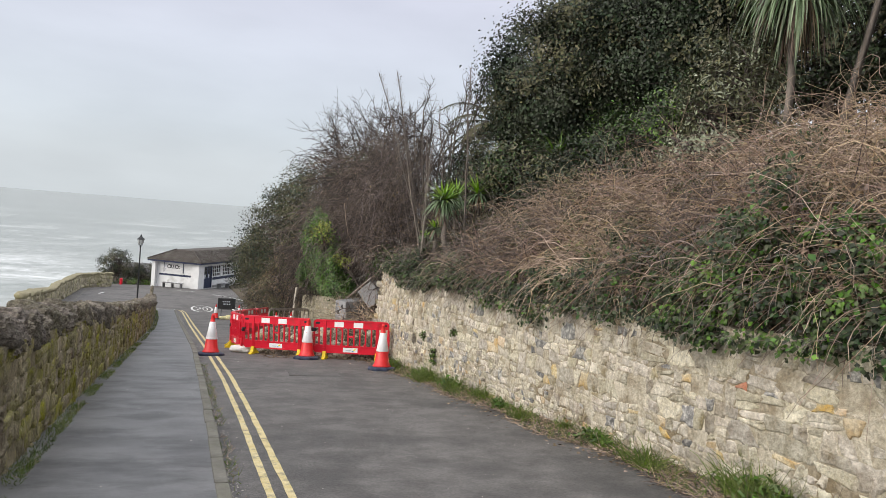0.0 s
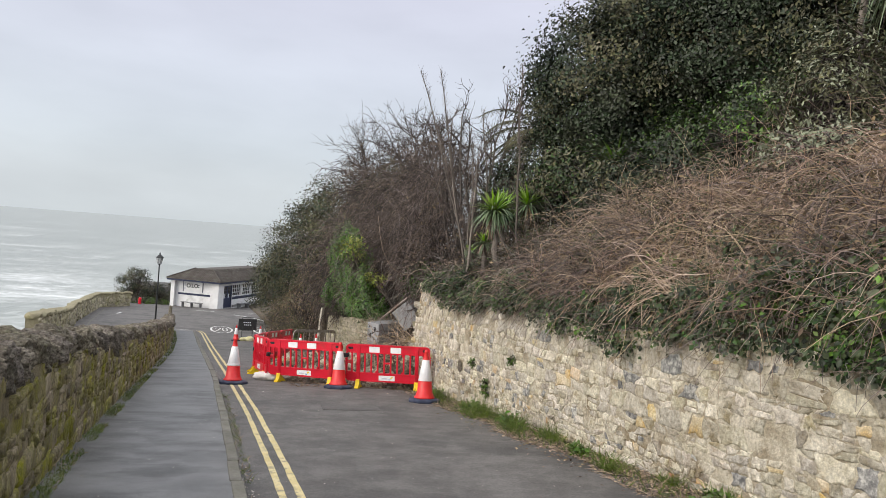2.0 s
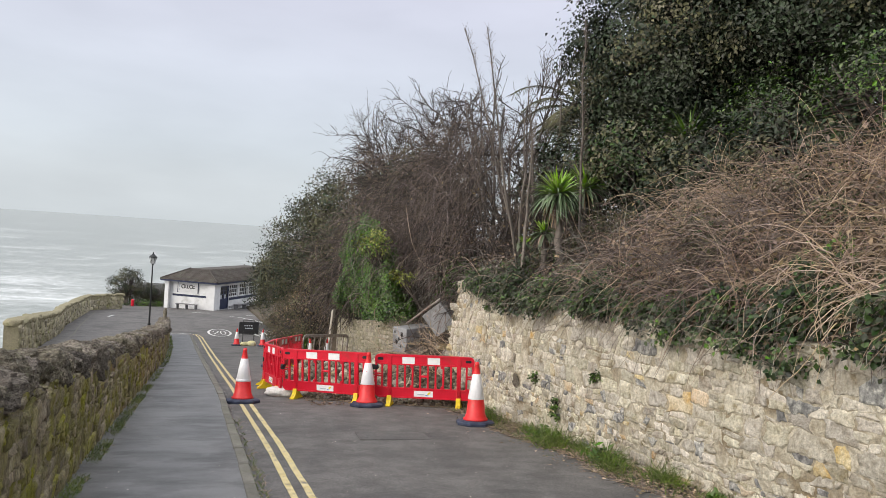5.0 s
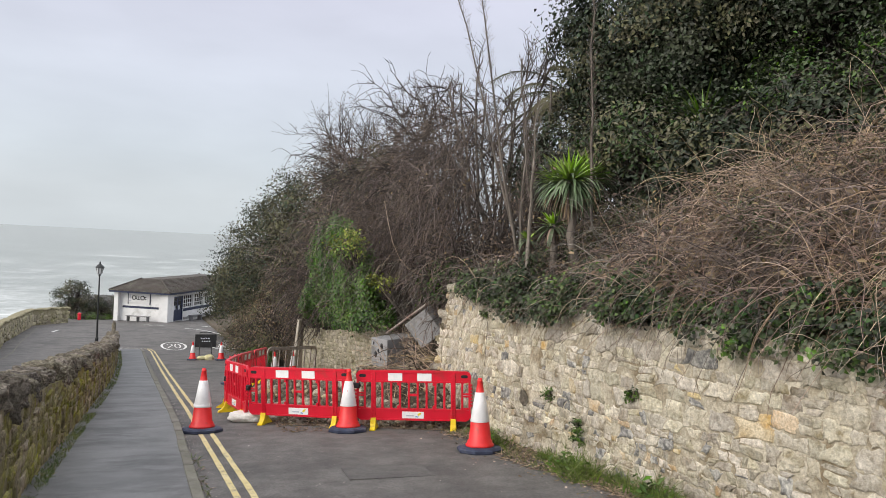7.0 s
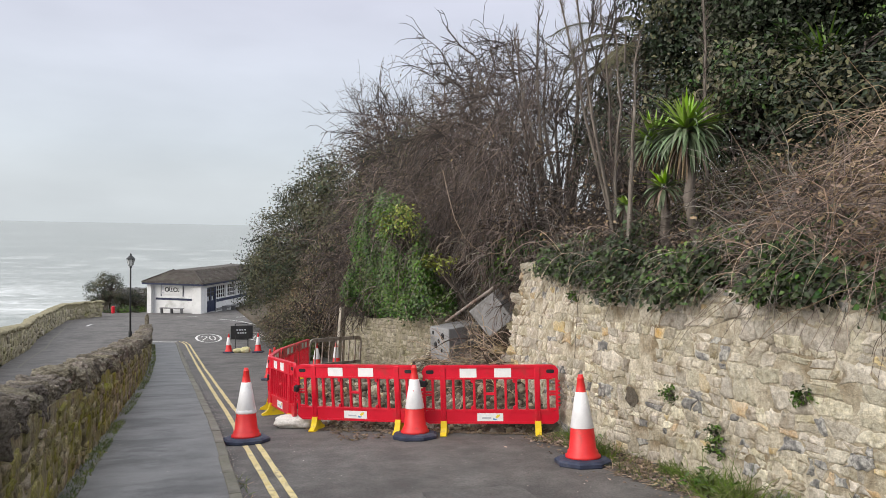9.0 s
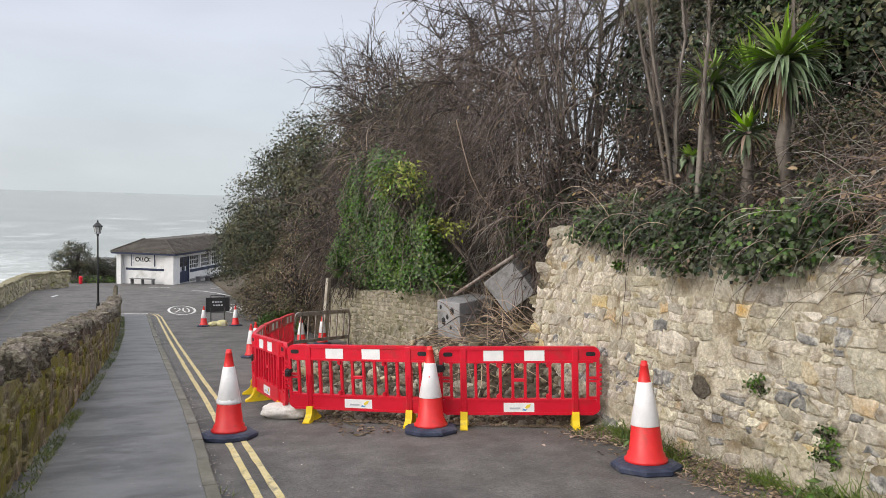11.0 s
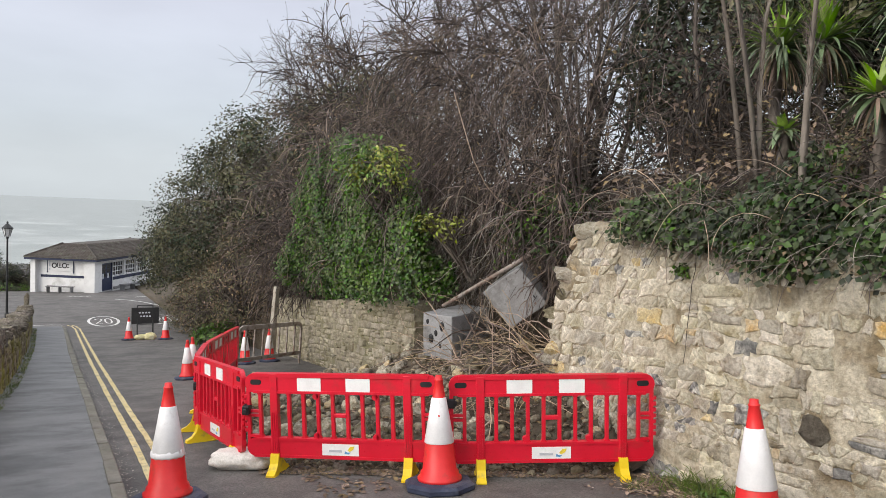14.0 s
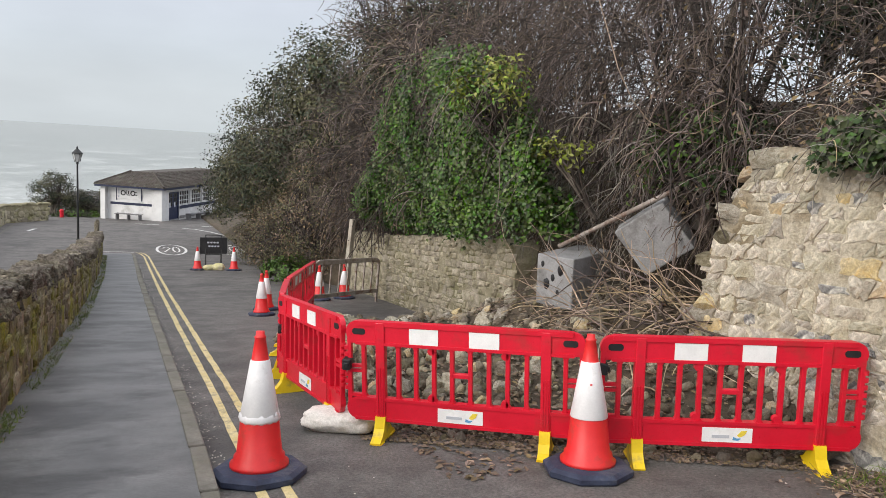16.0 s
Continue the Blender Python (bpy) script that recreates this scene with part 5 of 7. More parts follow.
def leafy(name, label, category, center, radii, base, leaves, seed, n_clump=220, per=60, spread=0.22, size=0.09, wide=0.5, group="", low=-0.6, trunk=0.12, twig=TWIG_DARK, limbs=10, shell=0.72, boxy=False):
    """A leafy tree or shrub: trunk and limbs from base, and a crown of clumped leaves."""
    r = np.random.default_rng(seed)
    t = thing(name, label, category, group, at=base)
    B = np.array(base)
    P, N, c = clumps(np.array(center) - B, radii, n_clump, per, spread, r, shell, low, boxy)
    if not isinstance(leaves, list):
        leaves = [(leaves, 1.0)]
    cut = np.concatenate([[0], np.cumsum([w for _, w in leaves])])
    pick = np.repeat(r.random(len(c)), per)[: len(P)]
    for (m, _), lo, hi in zip(leaves, cut, cut[1:]):
        q = (pick >= lo) & (pick < hi)
        if q.any():
            v, f = leaf_soup(P[q], size, N[q], r, wide)
            tagged(soup("crown" if category == "tree" else "foliage", v, f, m, t), kind="stuff")
    # limbs run from the base to clumps
    C = np.array(center) - B
    start = np.zeros((limbs, 3)) + r.normal(0, 0.12 * min(radii), (limbs, 3)) * np.array([1, 1, 0])
    goal = c[r.choice(len(c), limbs, replace=False)]
    mid = C * 0.55 + r.normal(0, 0.15, (limbs, 3)) * np.array(radii)
    w = np.linspace(0, 1, 8)[None, :, None]
    path = (1 - w) ** 2 * start[:, None] + 2 * w * (1 - w) * mid[:, None] + w ** 2 * goal[:, None]
    jig = min(1.0, float(max(radii)))
    path += r.normal(0, 0.04 * jig, path.shape) * w
    for i in range(limbs):
        v, f = tubes(path[i : i + 1], [trunk], [0.012], r)
        soup("trunk" if i == 0 else "limb", v, f, BARK, t)
    k = min(len(c), n_clump)
    s = path[r.integers(limbs, size=k), r.integers(3, 8, size=k)]
    g = c[:k]
    w = np.linspace(0, 1, 5)[None, :, None]
    path2 = s[:, None] * (1 - w) + g[:, None] * w + r.normal(0, 0.06 * jig, (k, 5, 3))
    v, f = tubes(path2, np.full(k, min(0.022, trunk * 0.8)), np.full(k, min(0.005, trunk * 0.3)), r)
    tagged(soup("branch", v, f, twig, t), kind="stuff")
    return t


def bare(name, label, category, base, center, radii, seed, twig, mains=12, second=10, third=9, droop=0.10, trunk=0.05, group="", fine=0.006, leaves=None, n_leaf=0, fourth=0):
    """A leafless shrub or tree: stems that divide again and again into fine twigs."""
    r = np.random.default_rng(seed)
    t = thing(name, label, category, group, at=base)
    C, R = np.array(center) - np.array(base), np.array(radii)
    P = r.normal(0, 0.14, (mains, 3)) * R * np.array([1, 1, 0])
    u = unit(r.normal(size=(mains, 3)) + np.array([0, 0, 0.5]))
    goal = C + u * R * 0.62
    D = goal - P
    L = np.linalg.norm(D, axis=1)
    p1 = grow(P, D + np.array([0, 0, 0.25]) * L[:, None], L * 1.05, 7, np.full(mains, droop * 0.5), 0.10, r)
    for i in range(mains):
        v, f = tubes(p1[i : i + 1], [trunk], [trunk * 0.3], r)
        soup("stem", v, f, BARK if trunk > 0.05 else twig, t)
    m = float(R.mean())

    def side(pts, k, lo, length, segs, droop, out):
        n = len(pts)
        i = np.repeat(np.arange(n), k)
        j = r.integers(lo, pts.shape[1], size=n * k)
        S = pts[i, j]
        along = unit(pts[i, j] - pts[i, np.maximum(j - 1, 0)])
        D = along * 0.7 + unit(r.normal(size=(n * k, 3))) * 0.85 + unit(S - C) * out
        return grow(S, D, length * r.uniform(0.5, 1.3, n * k), segs, np.full(n * k, droop), 0.16, r)

    p2 = side(p1, second, 2, m * 0.62, 5, droop, 0.5)
    p3 = side(p2, third, 1, m * 0.32, 4, droop * 1.6, 0.35)
    sets = [tubes(p2, np.full(len(p2), max(trunk * 0.3, fine * 2)), np.full(len(p2), fine), r), tubes(p3, np.full(len(p3), fine * 1.2), np.full(len(p3), fine * 0.6), r)]
    last = p3
    if fourth:
        last = side(p3, fourth, 1, m * 0.16, 3, droop * 1.5, 0.3)
        sets.append(tubes(last, np.full(len(last), fine * 0.9), np.full(len(last), fine * 0.5), r))
    v, f = merge(sets[1:])
    tagged(soup("twig", v, f, twig, t), kind="stuff")
    # dark branches: the shade inside the shrub is put into their colour
    tagged(soup("branch", *sets[0], TWIG_DARK, t), kind="stuff")
    if n_leaf:
        Q = last[r.integers(len(last), size=n_leaf), r.integers(1, last.shape[1], size=n_leaf)] + r.normal(0, 0.05, (n_leaf, 3))
        v, f = leaf_soup(Q, 0.06, unit(Q - C), r)
        tagged(soup("foliage", v, f, leaves, t), kind="stuff")
    return t


def hz(x, y):
    return hill(x, y) - 0.15


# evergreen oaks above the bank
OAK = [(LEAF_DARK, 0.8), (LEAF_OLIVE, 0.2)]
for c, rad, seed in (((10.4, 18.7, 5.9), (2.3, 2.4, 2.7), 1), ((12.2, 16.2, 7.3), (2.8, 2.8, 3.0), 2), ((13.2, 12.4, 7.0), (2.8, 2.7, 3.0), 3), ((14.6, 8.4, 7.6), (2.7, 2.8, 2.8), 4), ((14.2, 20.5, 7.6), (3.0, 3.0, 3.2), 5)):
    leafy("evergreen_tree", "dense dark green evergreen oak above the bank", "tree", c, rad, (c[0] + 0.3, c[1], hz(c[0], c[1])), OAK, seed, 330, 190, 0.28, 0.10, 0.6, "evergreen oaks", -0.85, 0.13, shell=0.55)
leafy("green_shrub", "fresh green leafy shrub under the oaks", "shrub", (9.6, 14.6, 3.7), (0.9, 0.9, 0.9), (9.6, 14.6, hz(9.6, 14.6)), [(LEAF_GREEN, 0.3), (LEAF_IVY, 0.7)], 21, 70, 60, 0.15, 0.08)
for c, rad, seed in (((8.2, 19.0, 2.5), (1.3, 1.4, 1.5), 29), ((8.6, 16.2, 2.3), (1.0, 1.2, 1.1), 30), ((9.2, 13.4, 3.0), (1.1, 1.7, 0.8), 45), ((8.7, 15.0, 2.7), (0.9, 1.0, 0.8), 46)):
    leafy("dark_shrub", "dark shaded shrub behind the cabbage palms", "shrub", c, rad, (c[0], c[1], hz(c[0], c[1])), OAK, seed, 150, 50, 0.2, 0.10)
leafy("green_shrub", "mid green rounded shrub under the oaks", "shrub", (9.4, 12.2, 3.7), (1.2, 1.2, 1.2), (9.4, 11.8, hz(9.4, 11.8)), [(LEAF_IVY, 0.85), (LEAF_GREEN, 0.15)], 22, 120, 70, 0.17, 0.075)
leafy("green_shrub", "mid green rounded shrub under the oaks", "shrub", (8.3, 16.8, 3.1), (1.1, 1.2, 0.9), (8.3, 16.8, hz(8.3, 16.8)), [(LEAF_IVY, 0.6), (LEAF_OLIVE, 0.4)], 24, 110, 50, 0.17, 0.10)
leafy("grey_shrub", "grey green shrub with pale shoots", "shrub", (8.9, 10.2, 4.0), (0.8, 0.9, 1.3), (8.9, 10.2, hz(8.9, 10.2)), [(LEAF_OLIVE, 0.7), (LEAF_SILVER, 0.3)], 23, 130, 45, 0.15, 0.09, 0.35)
leafy("grey_shrub", "pale variegated shrub on the bank", "shrub", (7.9, 9.6, 3.1), (0.6, 0.8, 0.4), (8.0, 9.0, hz(8.0, 9.0)), LEAF_SILVER, 25, 35, 30, 0.12, 0.08)
leafy("lime_shrub", "yellow green leafy shrub high on the bank", "shrub", (6.9, 4.6, 3.1), (0.5, 0.6, 0.5), (6.9, 4.2, hz(6.9, 4.2)), [(LEAF_LIME, 0.5), (LEAF_GREEN, 0.5)], 26, 30, 35, 0.12, 0.09)
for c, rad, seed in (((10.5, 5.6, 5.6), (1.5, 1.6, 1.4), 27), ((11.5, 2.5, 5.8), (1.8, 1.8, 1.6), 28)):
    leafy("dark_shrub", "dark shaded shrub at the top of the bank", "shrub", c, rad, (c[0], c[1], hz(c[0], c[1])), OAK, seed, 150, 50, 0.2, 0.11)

# olive evergreen thicket towards the junction
for c, rad, seed in (((6.9, 37.5, 1.4), (2.0, 2.5, 2.8), 31), ((6.8, 42.0, 0.8), (2.4, 2.8, 3.1), 32), ((6.4, 46.5, -0.2), (2.7, 2.8, 3.2), 33), ((6.2, 51.0, -1.6), (2.6, 2.8, 2.7), 34), ((6.0, 55.5, -2.9), (2.3, 2.6, 2.1), 35), ((8.5, 33.5, 2.6), (2.2, 2.4, 2.2), 36)):
    leafy("evergreen_shrub", "olive green evergreen thicket with bare branches below", "shrub", c, rad, (c[0] + 0.9, c[1], min(hz(c[0] + 0.9, c[1]), c[2] - 0.6)), [(LEAF_OLIVE, 0.6), (LEAF_DARK, 0.4)], seed, 300, 34, 0.24, 0.14, 0.5, "roadside thicket", -0.8, 0.06, BARK, 16)
for c, rad, seed in (((4.5, 36.5, -2.8), (1.1, 1.9, 1.3), 41), ((4.6, 33.0, -1.9), (1.0, 2.0, 1.6), 42), ((4.5, 40.0, -3.6), (1.0, 1.8, 1.1), 43)):
    leafy("roadside_bush", "olive brown bush spilling to the road edge", "shrub", c, rad, (c[0] + 0.3, c[1], zg(c[1]) - 0.05), [(LEAF_OLIVE, 0.6), (DEAD_LEAF, 0.4)], seed, 150, 40, 0.17, 0.07, 0.5, "roadside thicket", -0.9, 0.04)
leafy("ground_ivy", "glossy green plants at the road edge", "plant", (3.9, 32.5, -3.3), (0.5, 1.2, 0.35), (3.9, 32.5, zg(32.5) - 0.02), LEAF_GREEN, 44, 40, 34, 0.10, 0.12, 0.4)

# brown leafless thicket with hanging climbers
spec = [((6.5, 20.6, 2.9), (1.5, 1.8, 2.3)), ((6.9, 23.4, 3.1), (1.6, 1.9, 2.3)), ((6.8, 26.6, 2.9), (1.6, 2.0, 2.4)), ((6.7, 30.0, 2.6), (1.6, 2.1, 2.5)), ((7.0, 33.6, 2.5), (1.6, 2.0, 2.3)), ((5.5, 25.4, 0.9), (1.0, 1.9, 1.6)), ((5.3, 28.8, 0.0), (1.0, 2.0, 1.8)), ((5.2, 31.6, -0.7), (1.0, 1.9, 1.7)), ((5.9, 19.0, 1.4), (1.0, 1.2, 1.2)), ((6.9, 18.2, 2.0), (1.2, 1.2, 1.2))]
for i, (c, rad) in enumerate(spec):
    base = (c[0] + 0.2, c[1], min(hz(c[0] + 0.2, c[1]), c[2] - 0.5 * rad[2]))
    bare("bare_thicket", "tangled leafless brown shrub with hanging climbers", "shrub", base, c, rad, 60 + i, BARK_RED if i % 3 else TWIG_DARK, 14, 11, 7 if c[1] > 24 else 9, 0.20, 0.042 if c[1] > 24 else 0.03, "leafless thicket", 0.0085 if c[1] > 24 else 0.0062, DEAD_LEAF, 900)
for c, rad, i in (((9.3, 41.0, 5.2), (2.5, 2.6, 2.5), 0), ((9.2, 36.0, 5.0), (2.3, 2.4, 2.2), 1), ((7.6, 21.2, 4.1), (1.5, 1.6, 1.5), 2), ((8.2, 28.0, 4.4), (1.8, 2.0, 1.5), 3)):
    bare("bare_tree", "leafless grey tree with fine upright twigs", "tree", (c[0], c[1], hz(c[0], c[1])), c, rad, 80 + i, TWIG_DARK, 13, 9, 8, -0.03, 0.07, "bare trees", 0.008, None, 0, 1)

# long climbers hanging in front of the slip
r = np.random.default_rng(91)
cl = thing("hanging_climber", "curtain of dead brown climbers hanging over the slip", "climber", at=(6.2, 20.0, hz(6.2, 20.0)))
n = 1700
P = np.column_stack([r.uniform(4.9, 6.4, n), r.uniform(17.9, 24.5, n), r.uniform(0.9, 3.4, n)])
P[:, 0] -= 0.25 * np.clip(2.6 - P[:, 2], 0, 2)
P[:, 2] += 0.5 * (P[:, 1] < 20.6)
D = np.column_stack([-np.abs(r.normal(0.5, 0.4, n)), r.normal(0, 0.7, n), r.normal(-0.1, 0.5, n)])
pts = grow(P - np.array(cl.location), D, r.uniform(0.5, 2.0, n), 8, np.full(n, 0.28), 0.16, r)
v, f = tubes(pts, 0.0025 + 0.006 * r.random(n) ** 3, np.full(n, 0.002), r)
h = len(v) * 3 // 5 // 27 * 27
cut = f.max(axis=1) < h
tagged(soup("vine", v[:h], f[cut], BARK_RED, cl), kind="stuff")
tagged(soup("dark_vine", v[h:], f[f.min(axis=1) >= h] - h, TWIG_DARK, cl), kind="stuff")
pts = np.array([[[4.2, 19.5, 1.95], [4.22, 19.25, 1.5], [4.28, 19.12, 1.15], [4.40, 19.02, 0.86], [4.55, 18.95, 0.68], [4.74, 18.85, 0.58], [4.90, 18.70, 0.58], [5.0, 18.5, 0.70], [5.05, 18.35, 0.95]]]) - np.array(cl.location)
v, f = tubes(pts, [0.0065], [0.005], r)
soup("pale_vine", v, f, STRAW, cl, "thick pale looping vine")

# roots hanging down the bare face of the slip
r = np.random.default_rng(93)
n = 750
ro = thing("exposed_root", "brown exposed roots hanging down the slip face", "roots", at=(5.6, 19.6, hz(5.6, 19.6)))
P = np.column_stack([r.uniform(4.95, 5.95, n), r.uniform(19.5, 22.2, n), r.uniform(-0.7, 0.75, n)])
P[:260] = np.column_stack([r.uniform(5.35, 5.9, 260), r.uniform(18.6, 19.3, 260), r.uniform(-0.3, 0.9, 260)])
D = np.column_stack([r.normal(-0.2, 0.35, n), r.normal(0, 0.5, n), r.normal(-0.6, 0.4, n)])
pts = grow(P - np.array(ro.location), D, r.uniform(0.3, 1.1, n), 6, np.full(n, 0.2), 0.22, r)
v, f = tubes(pts, r.uniform(0.003, 0.010, n), np.full(n, 0.002), r)
h = len(v) * 2 // 3 // 21 * 21
tagged(soup("root", v[:h], f[f.max(axis=1) < h], BARK_RED, ro), kind="stuff")
tagged(soup("pale_root", v[h:], f[f.min(axis=1) >= h] - h, TWIG_GREY, ro), kind="stuff")

# green ivy column over the low wall
IVY_TOP = [(20.5, 0.35), (21.2, 1.05), (22.2, 1.5), (24.0, 1.72), (25.3, 1.35), (26.2, 0.6), (27.2, -0.2), (28.4, -1.0)]
IVY_LOW = [(20.5, -0.45), (21.2, -0.65), (22.5, -0.9), (24.8, -1.12), (28.4, -1.5)]


def ivy_curtain(seed, n_clump, per):
    """Ivy hanging in overlapping tongues over a leaning face, with hollows of darker leaves between them."""
    r = np.random.default_rng(seed)
    t = thing("ivy_mass", "thick green ivy cascading over the low wall", "ivy", at=(5.2, 24.0, hz(5.2, 24.0)))
    o = np.array(t.location)
    y = 20.5 + 7.9 * r.random(n_clump) ** 1.15
    lo, hi = np.array([lerp(a, IVY_LOW) for a in y]), np.array([lerp(a, IVY_TOP) for a in y])
    q = r.random(n_clump)
    z = lo + (hi - lo) * q
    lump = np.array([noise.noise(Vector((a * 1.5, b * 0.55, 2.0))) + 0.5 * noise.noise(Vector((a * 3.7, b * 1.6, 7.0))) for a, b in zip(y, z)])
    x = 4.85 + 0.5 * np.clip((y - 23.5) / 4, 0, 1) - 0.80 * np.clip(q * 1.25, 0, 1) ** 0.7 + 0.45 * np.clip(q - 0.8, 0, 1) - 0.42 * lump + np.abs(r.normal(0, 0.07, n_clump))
    z = z + 0.15 * lump
    P = np.repeat(np.column_stack([x, y, z]), per, axis=0) + r.normal(0, 1, (n_clump * per, 3)) * np.array([0.05, 0.085, 0.10])
    N = np.tile([-0.9, -0.5, 0.55], (len(P), 1))
    # Darker leaves where it recedes, brighter where it bulges: shading put into the colour.
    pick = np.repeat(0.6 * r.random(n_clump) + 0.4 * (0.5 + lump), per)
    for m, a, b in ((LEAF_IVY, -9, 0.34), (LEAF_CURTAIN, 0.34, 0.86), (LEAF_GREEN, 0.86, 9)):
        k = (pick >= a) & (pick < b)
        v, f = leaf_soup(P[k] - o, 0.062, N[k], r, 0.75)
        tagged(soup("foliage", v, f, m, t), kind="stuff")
    k = 260
    y = r.uniform(20.6, 27.8, k)
    S = np.column_stack([r.uniform(4.2, 5.2, k), y, [lerp(a, IVY_TOP) + r.uniform(-0.3, 0.25) for a in y]])
    pts = grow(S - o, np.column_stack([r.normal(-0.5, 0.3, k), r.normal(-0.1, 0.4, k), r.normal(0.1, 0.4, k)]), r.uniform(0.5, 1.7, k), 7, np.full(k, 0.3), 0.12, r)
    v, f = tubes(pts, np.full(k, 0.007), np.full(k, 0.003), r)
    tagged(soup("runner", v, f, BARK_RED, t), kind="stuff")


ivy_curtain(51, 1500, 24)
leafy("yellow_shrub", "yellow green leafy sprays among the ivy", "shrub", (3.95, 21.2, 0.95), (0.25, 0.75, 0.42), (4.7, 21.3, -0.3), [(LEAF_LIME, 0.6), (LEAF_GREEN, 0.4)], 53, 42, 26, 0.11, 0.065, 0.5, trunk=0.02)
leafy("yellow_shrub", "yellow green leafy sprays among the ivy", "shrub", (4.45, 20.25, 0.30), (0.22, 0.28, 0.16), (5.0, 20.3, -0.4), LEAF_LIME, 54, 10, 24, 0.09, 0.07, 0.5, trunk=0.02)
leafy("dark_shrub", "dark green bush in the hollow of the slip", "shrub", (5.6, 19.3, 0.35), (0.5, 0.7, 0.55), (5.8, 19.3, -0.4), [(LEAF_IVY, 0.7), (LEAF_GREEN, 0.3)], 55, 60, 40, 0.12, 0.07)

# roots and dead canes lying at the foot of the slip
r = np.random.default_rng(92)
n = 230
rt = thing("dead_branches", "pale dead branches and roots strewn over rubble", "branches", at=(4.6, 19.6, mound(4.6, 19.6)))
P = np.column_stack([r.uniform(4.3, 5.3, n), r.uniform(18.2, 20.3, n), np.zeros(n)])
P[:, 2] = [mound(x, y) + r.uniform(0.05, 0.35) for x, y, _ in P]
D = np.column_stack([r.normal(-0.5, 0.6, n), r.normal(0.2, 0.9, n), r.normal(0.15, 0.35, n)])
pts = grow(P - np.array(rt.location), D, r.uniform(0.3, 1.3, n), 6, np.full(n, 0.10), 0.2, r)
v, f = tubes(pts[:140], r.uniform(0.004, 0.012, 140), np.full(140, 0.003), r)
tagged(soup("pale_cane", v, f, STRAW, rt), kind="stuff")
v, f = tubes(pts[140:], r.uniform(0.004, 0.018, n - 140), np.full(n - 140, 0.003), r)
tagged(soup("brown_cane", v, f, BARK_RED, rt), kind="stuff")


# brambles over the bank, section by section
def bramble(y0, y1, seed, canes, label):
    r = np.random.default_rng(seed)
    ym = (y0 + y1) / 2
    t = thing("bramble_bank", label, "bramble", "brambles on the bank", at=(6.3, ym, hz(6.3, ym)))
    o = np.array(t.location)
    n = canes
    x = 5.25 + 3.4 * r.random(n) ** 1.25
    y = r.uniform(y0, y1, n)
    z = np.array([hill(a, b) + 0.38 * noise.noise(Vector((a * 1.1, b * 1.1, 4.0))) for a, b in zip(x, y)]) + r.uniform(0.0, 0.35, n)
    P = np.column_stack([x, y, z])
    D = np.column_stack([r.normal(-0.55, 0.6, n), r.normal(0, 0.9, n), r.normal(0.55, 0.45, n)])
    L = 0.3 + 1.3 * r.random(n) ** 1.6
    if y0 > 13:
        L *= 0.7
    pts = grow(P - o, D, L, 7, np.full(n, 0.26), 0.20, r)
    patch = np.array([noise.noise(Vector((a * 0.6, b * 0.6, seed))) for a, b in zip(x, y)]) + r.normal(0, 0.22, n)
    for m, q, nm in ((STRAW if y0 < 13 else TWIG_GREY, patch > 0.16, "straw_cane"), (STRAW_RED if y0 < 13 else BARK_RED, (patch <= 0.16) & (patch > -0.16), "rusty_cane"), (BARK_RED if y0 < 13 else TWIG_DARK, patch <= -0.16, "brown_cane")):
        k = int(q.sum())
        if k:
            v, f = tubes(pts[q], 0.003 + 0.006 * r.random(k) ** 2.5, np.full(k, 0.002), r)
            tagged(soup(nm, v, f, m, t), kind="stuff")
    # dead leaves and litter in the tangle
    k = n * 2
    x = 5.2 + 4.5 * r.random(k) ** 1.2
    y = r.uniform(y0, y1, k)
    z = np.array([hill(a, b) for a, b in zip(x, y)]) + np.abs(r.normal(0, 0.30, k))
    v, f = leaf_soup(np.column_stack([x, y, z]) - o, 0.075, np.tile([-0.6, 0, 0.8], (k, 1)), r)
    tagged(soup("dead_leaf", v, f, DEAD_LEAF, t), kind="stuff")


def weeds(x, y, s, seed, broad):
    """A tuft of arching blades with a few broader leaves at its foot."""
    r = np.random.default_rng(seed)
    t = thing("weed_tuft", "green weeds at the foot of the wall", "plant", "weeds along the wall", at=(x, y, zg(y)))
    n = int(150 * (0.6 + 2 * s))
    P = r.normal(0, 1, (n, 3)) * np.array([s * 0.28, s * 0.6, 0])
    P[:, 0] = np.minimum(P[:, 0], 5.02 - x)
    D = np.column_stack([r.normal(-0.1, 0.5, n), r.normal(0, 0.55, n), np.full(n, 1.0)])
    pts = grow(P, D, s * r.uniform(0.5, 1.5, n), 4, np.full(n, 0.28), 0.08, r)
    v, f = tubes(pts, np.full(n, 0.006), np.full(n, 0.0015), r)
    tagged(soup("grass", v, f, GRASS, t), kind="stuff")
    if broad:
        k = 90
        Q = r.normal(0, 1, (k, 3)) * np.array([s * 0.35, s * 0.7, s * 0.18]) + np.array([-0.03, 0, s * 0.35])
        Q[:, 2] = np.abs(Q[:, 2]) + 0.02
        v, f = leaf_soup(Q, 0.10, np.tile([-0.4, -0.2, 0.8], (k, 1)), r, 0.35)
        tagged(soup("foliage", v, f, LEAF_GREEN, t), kind="stuff")


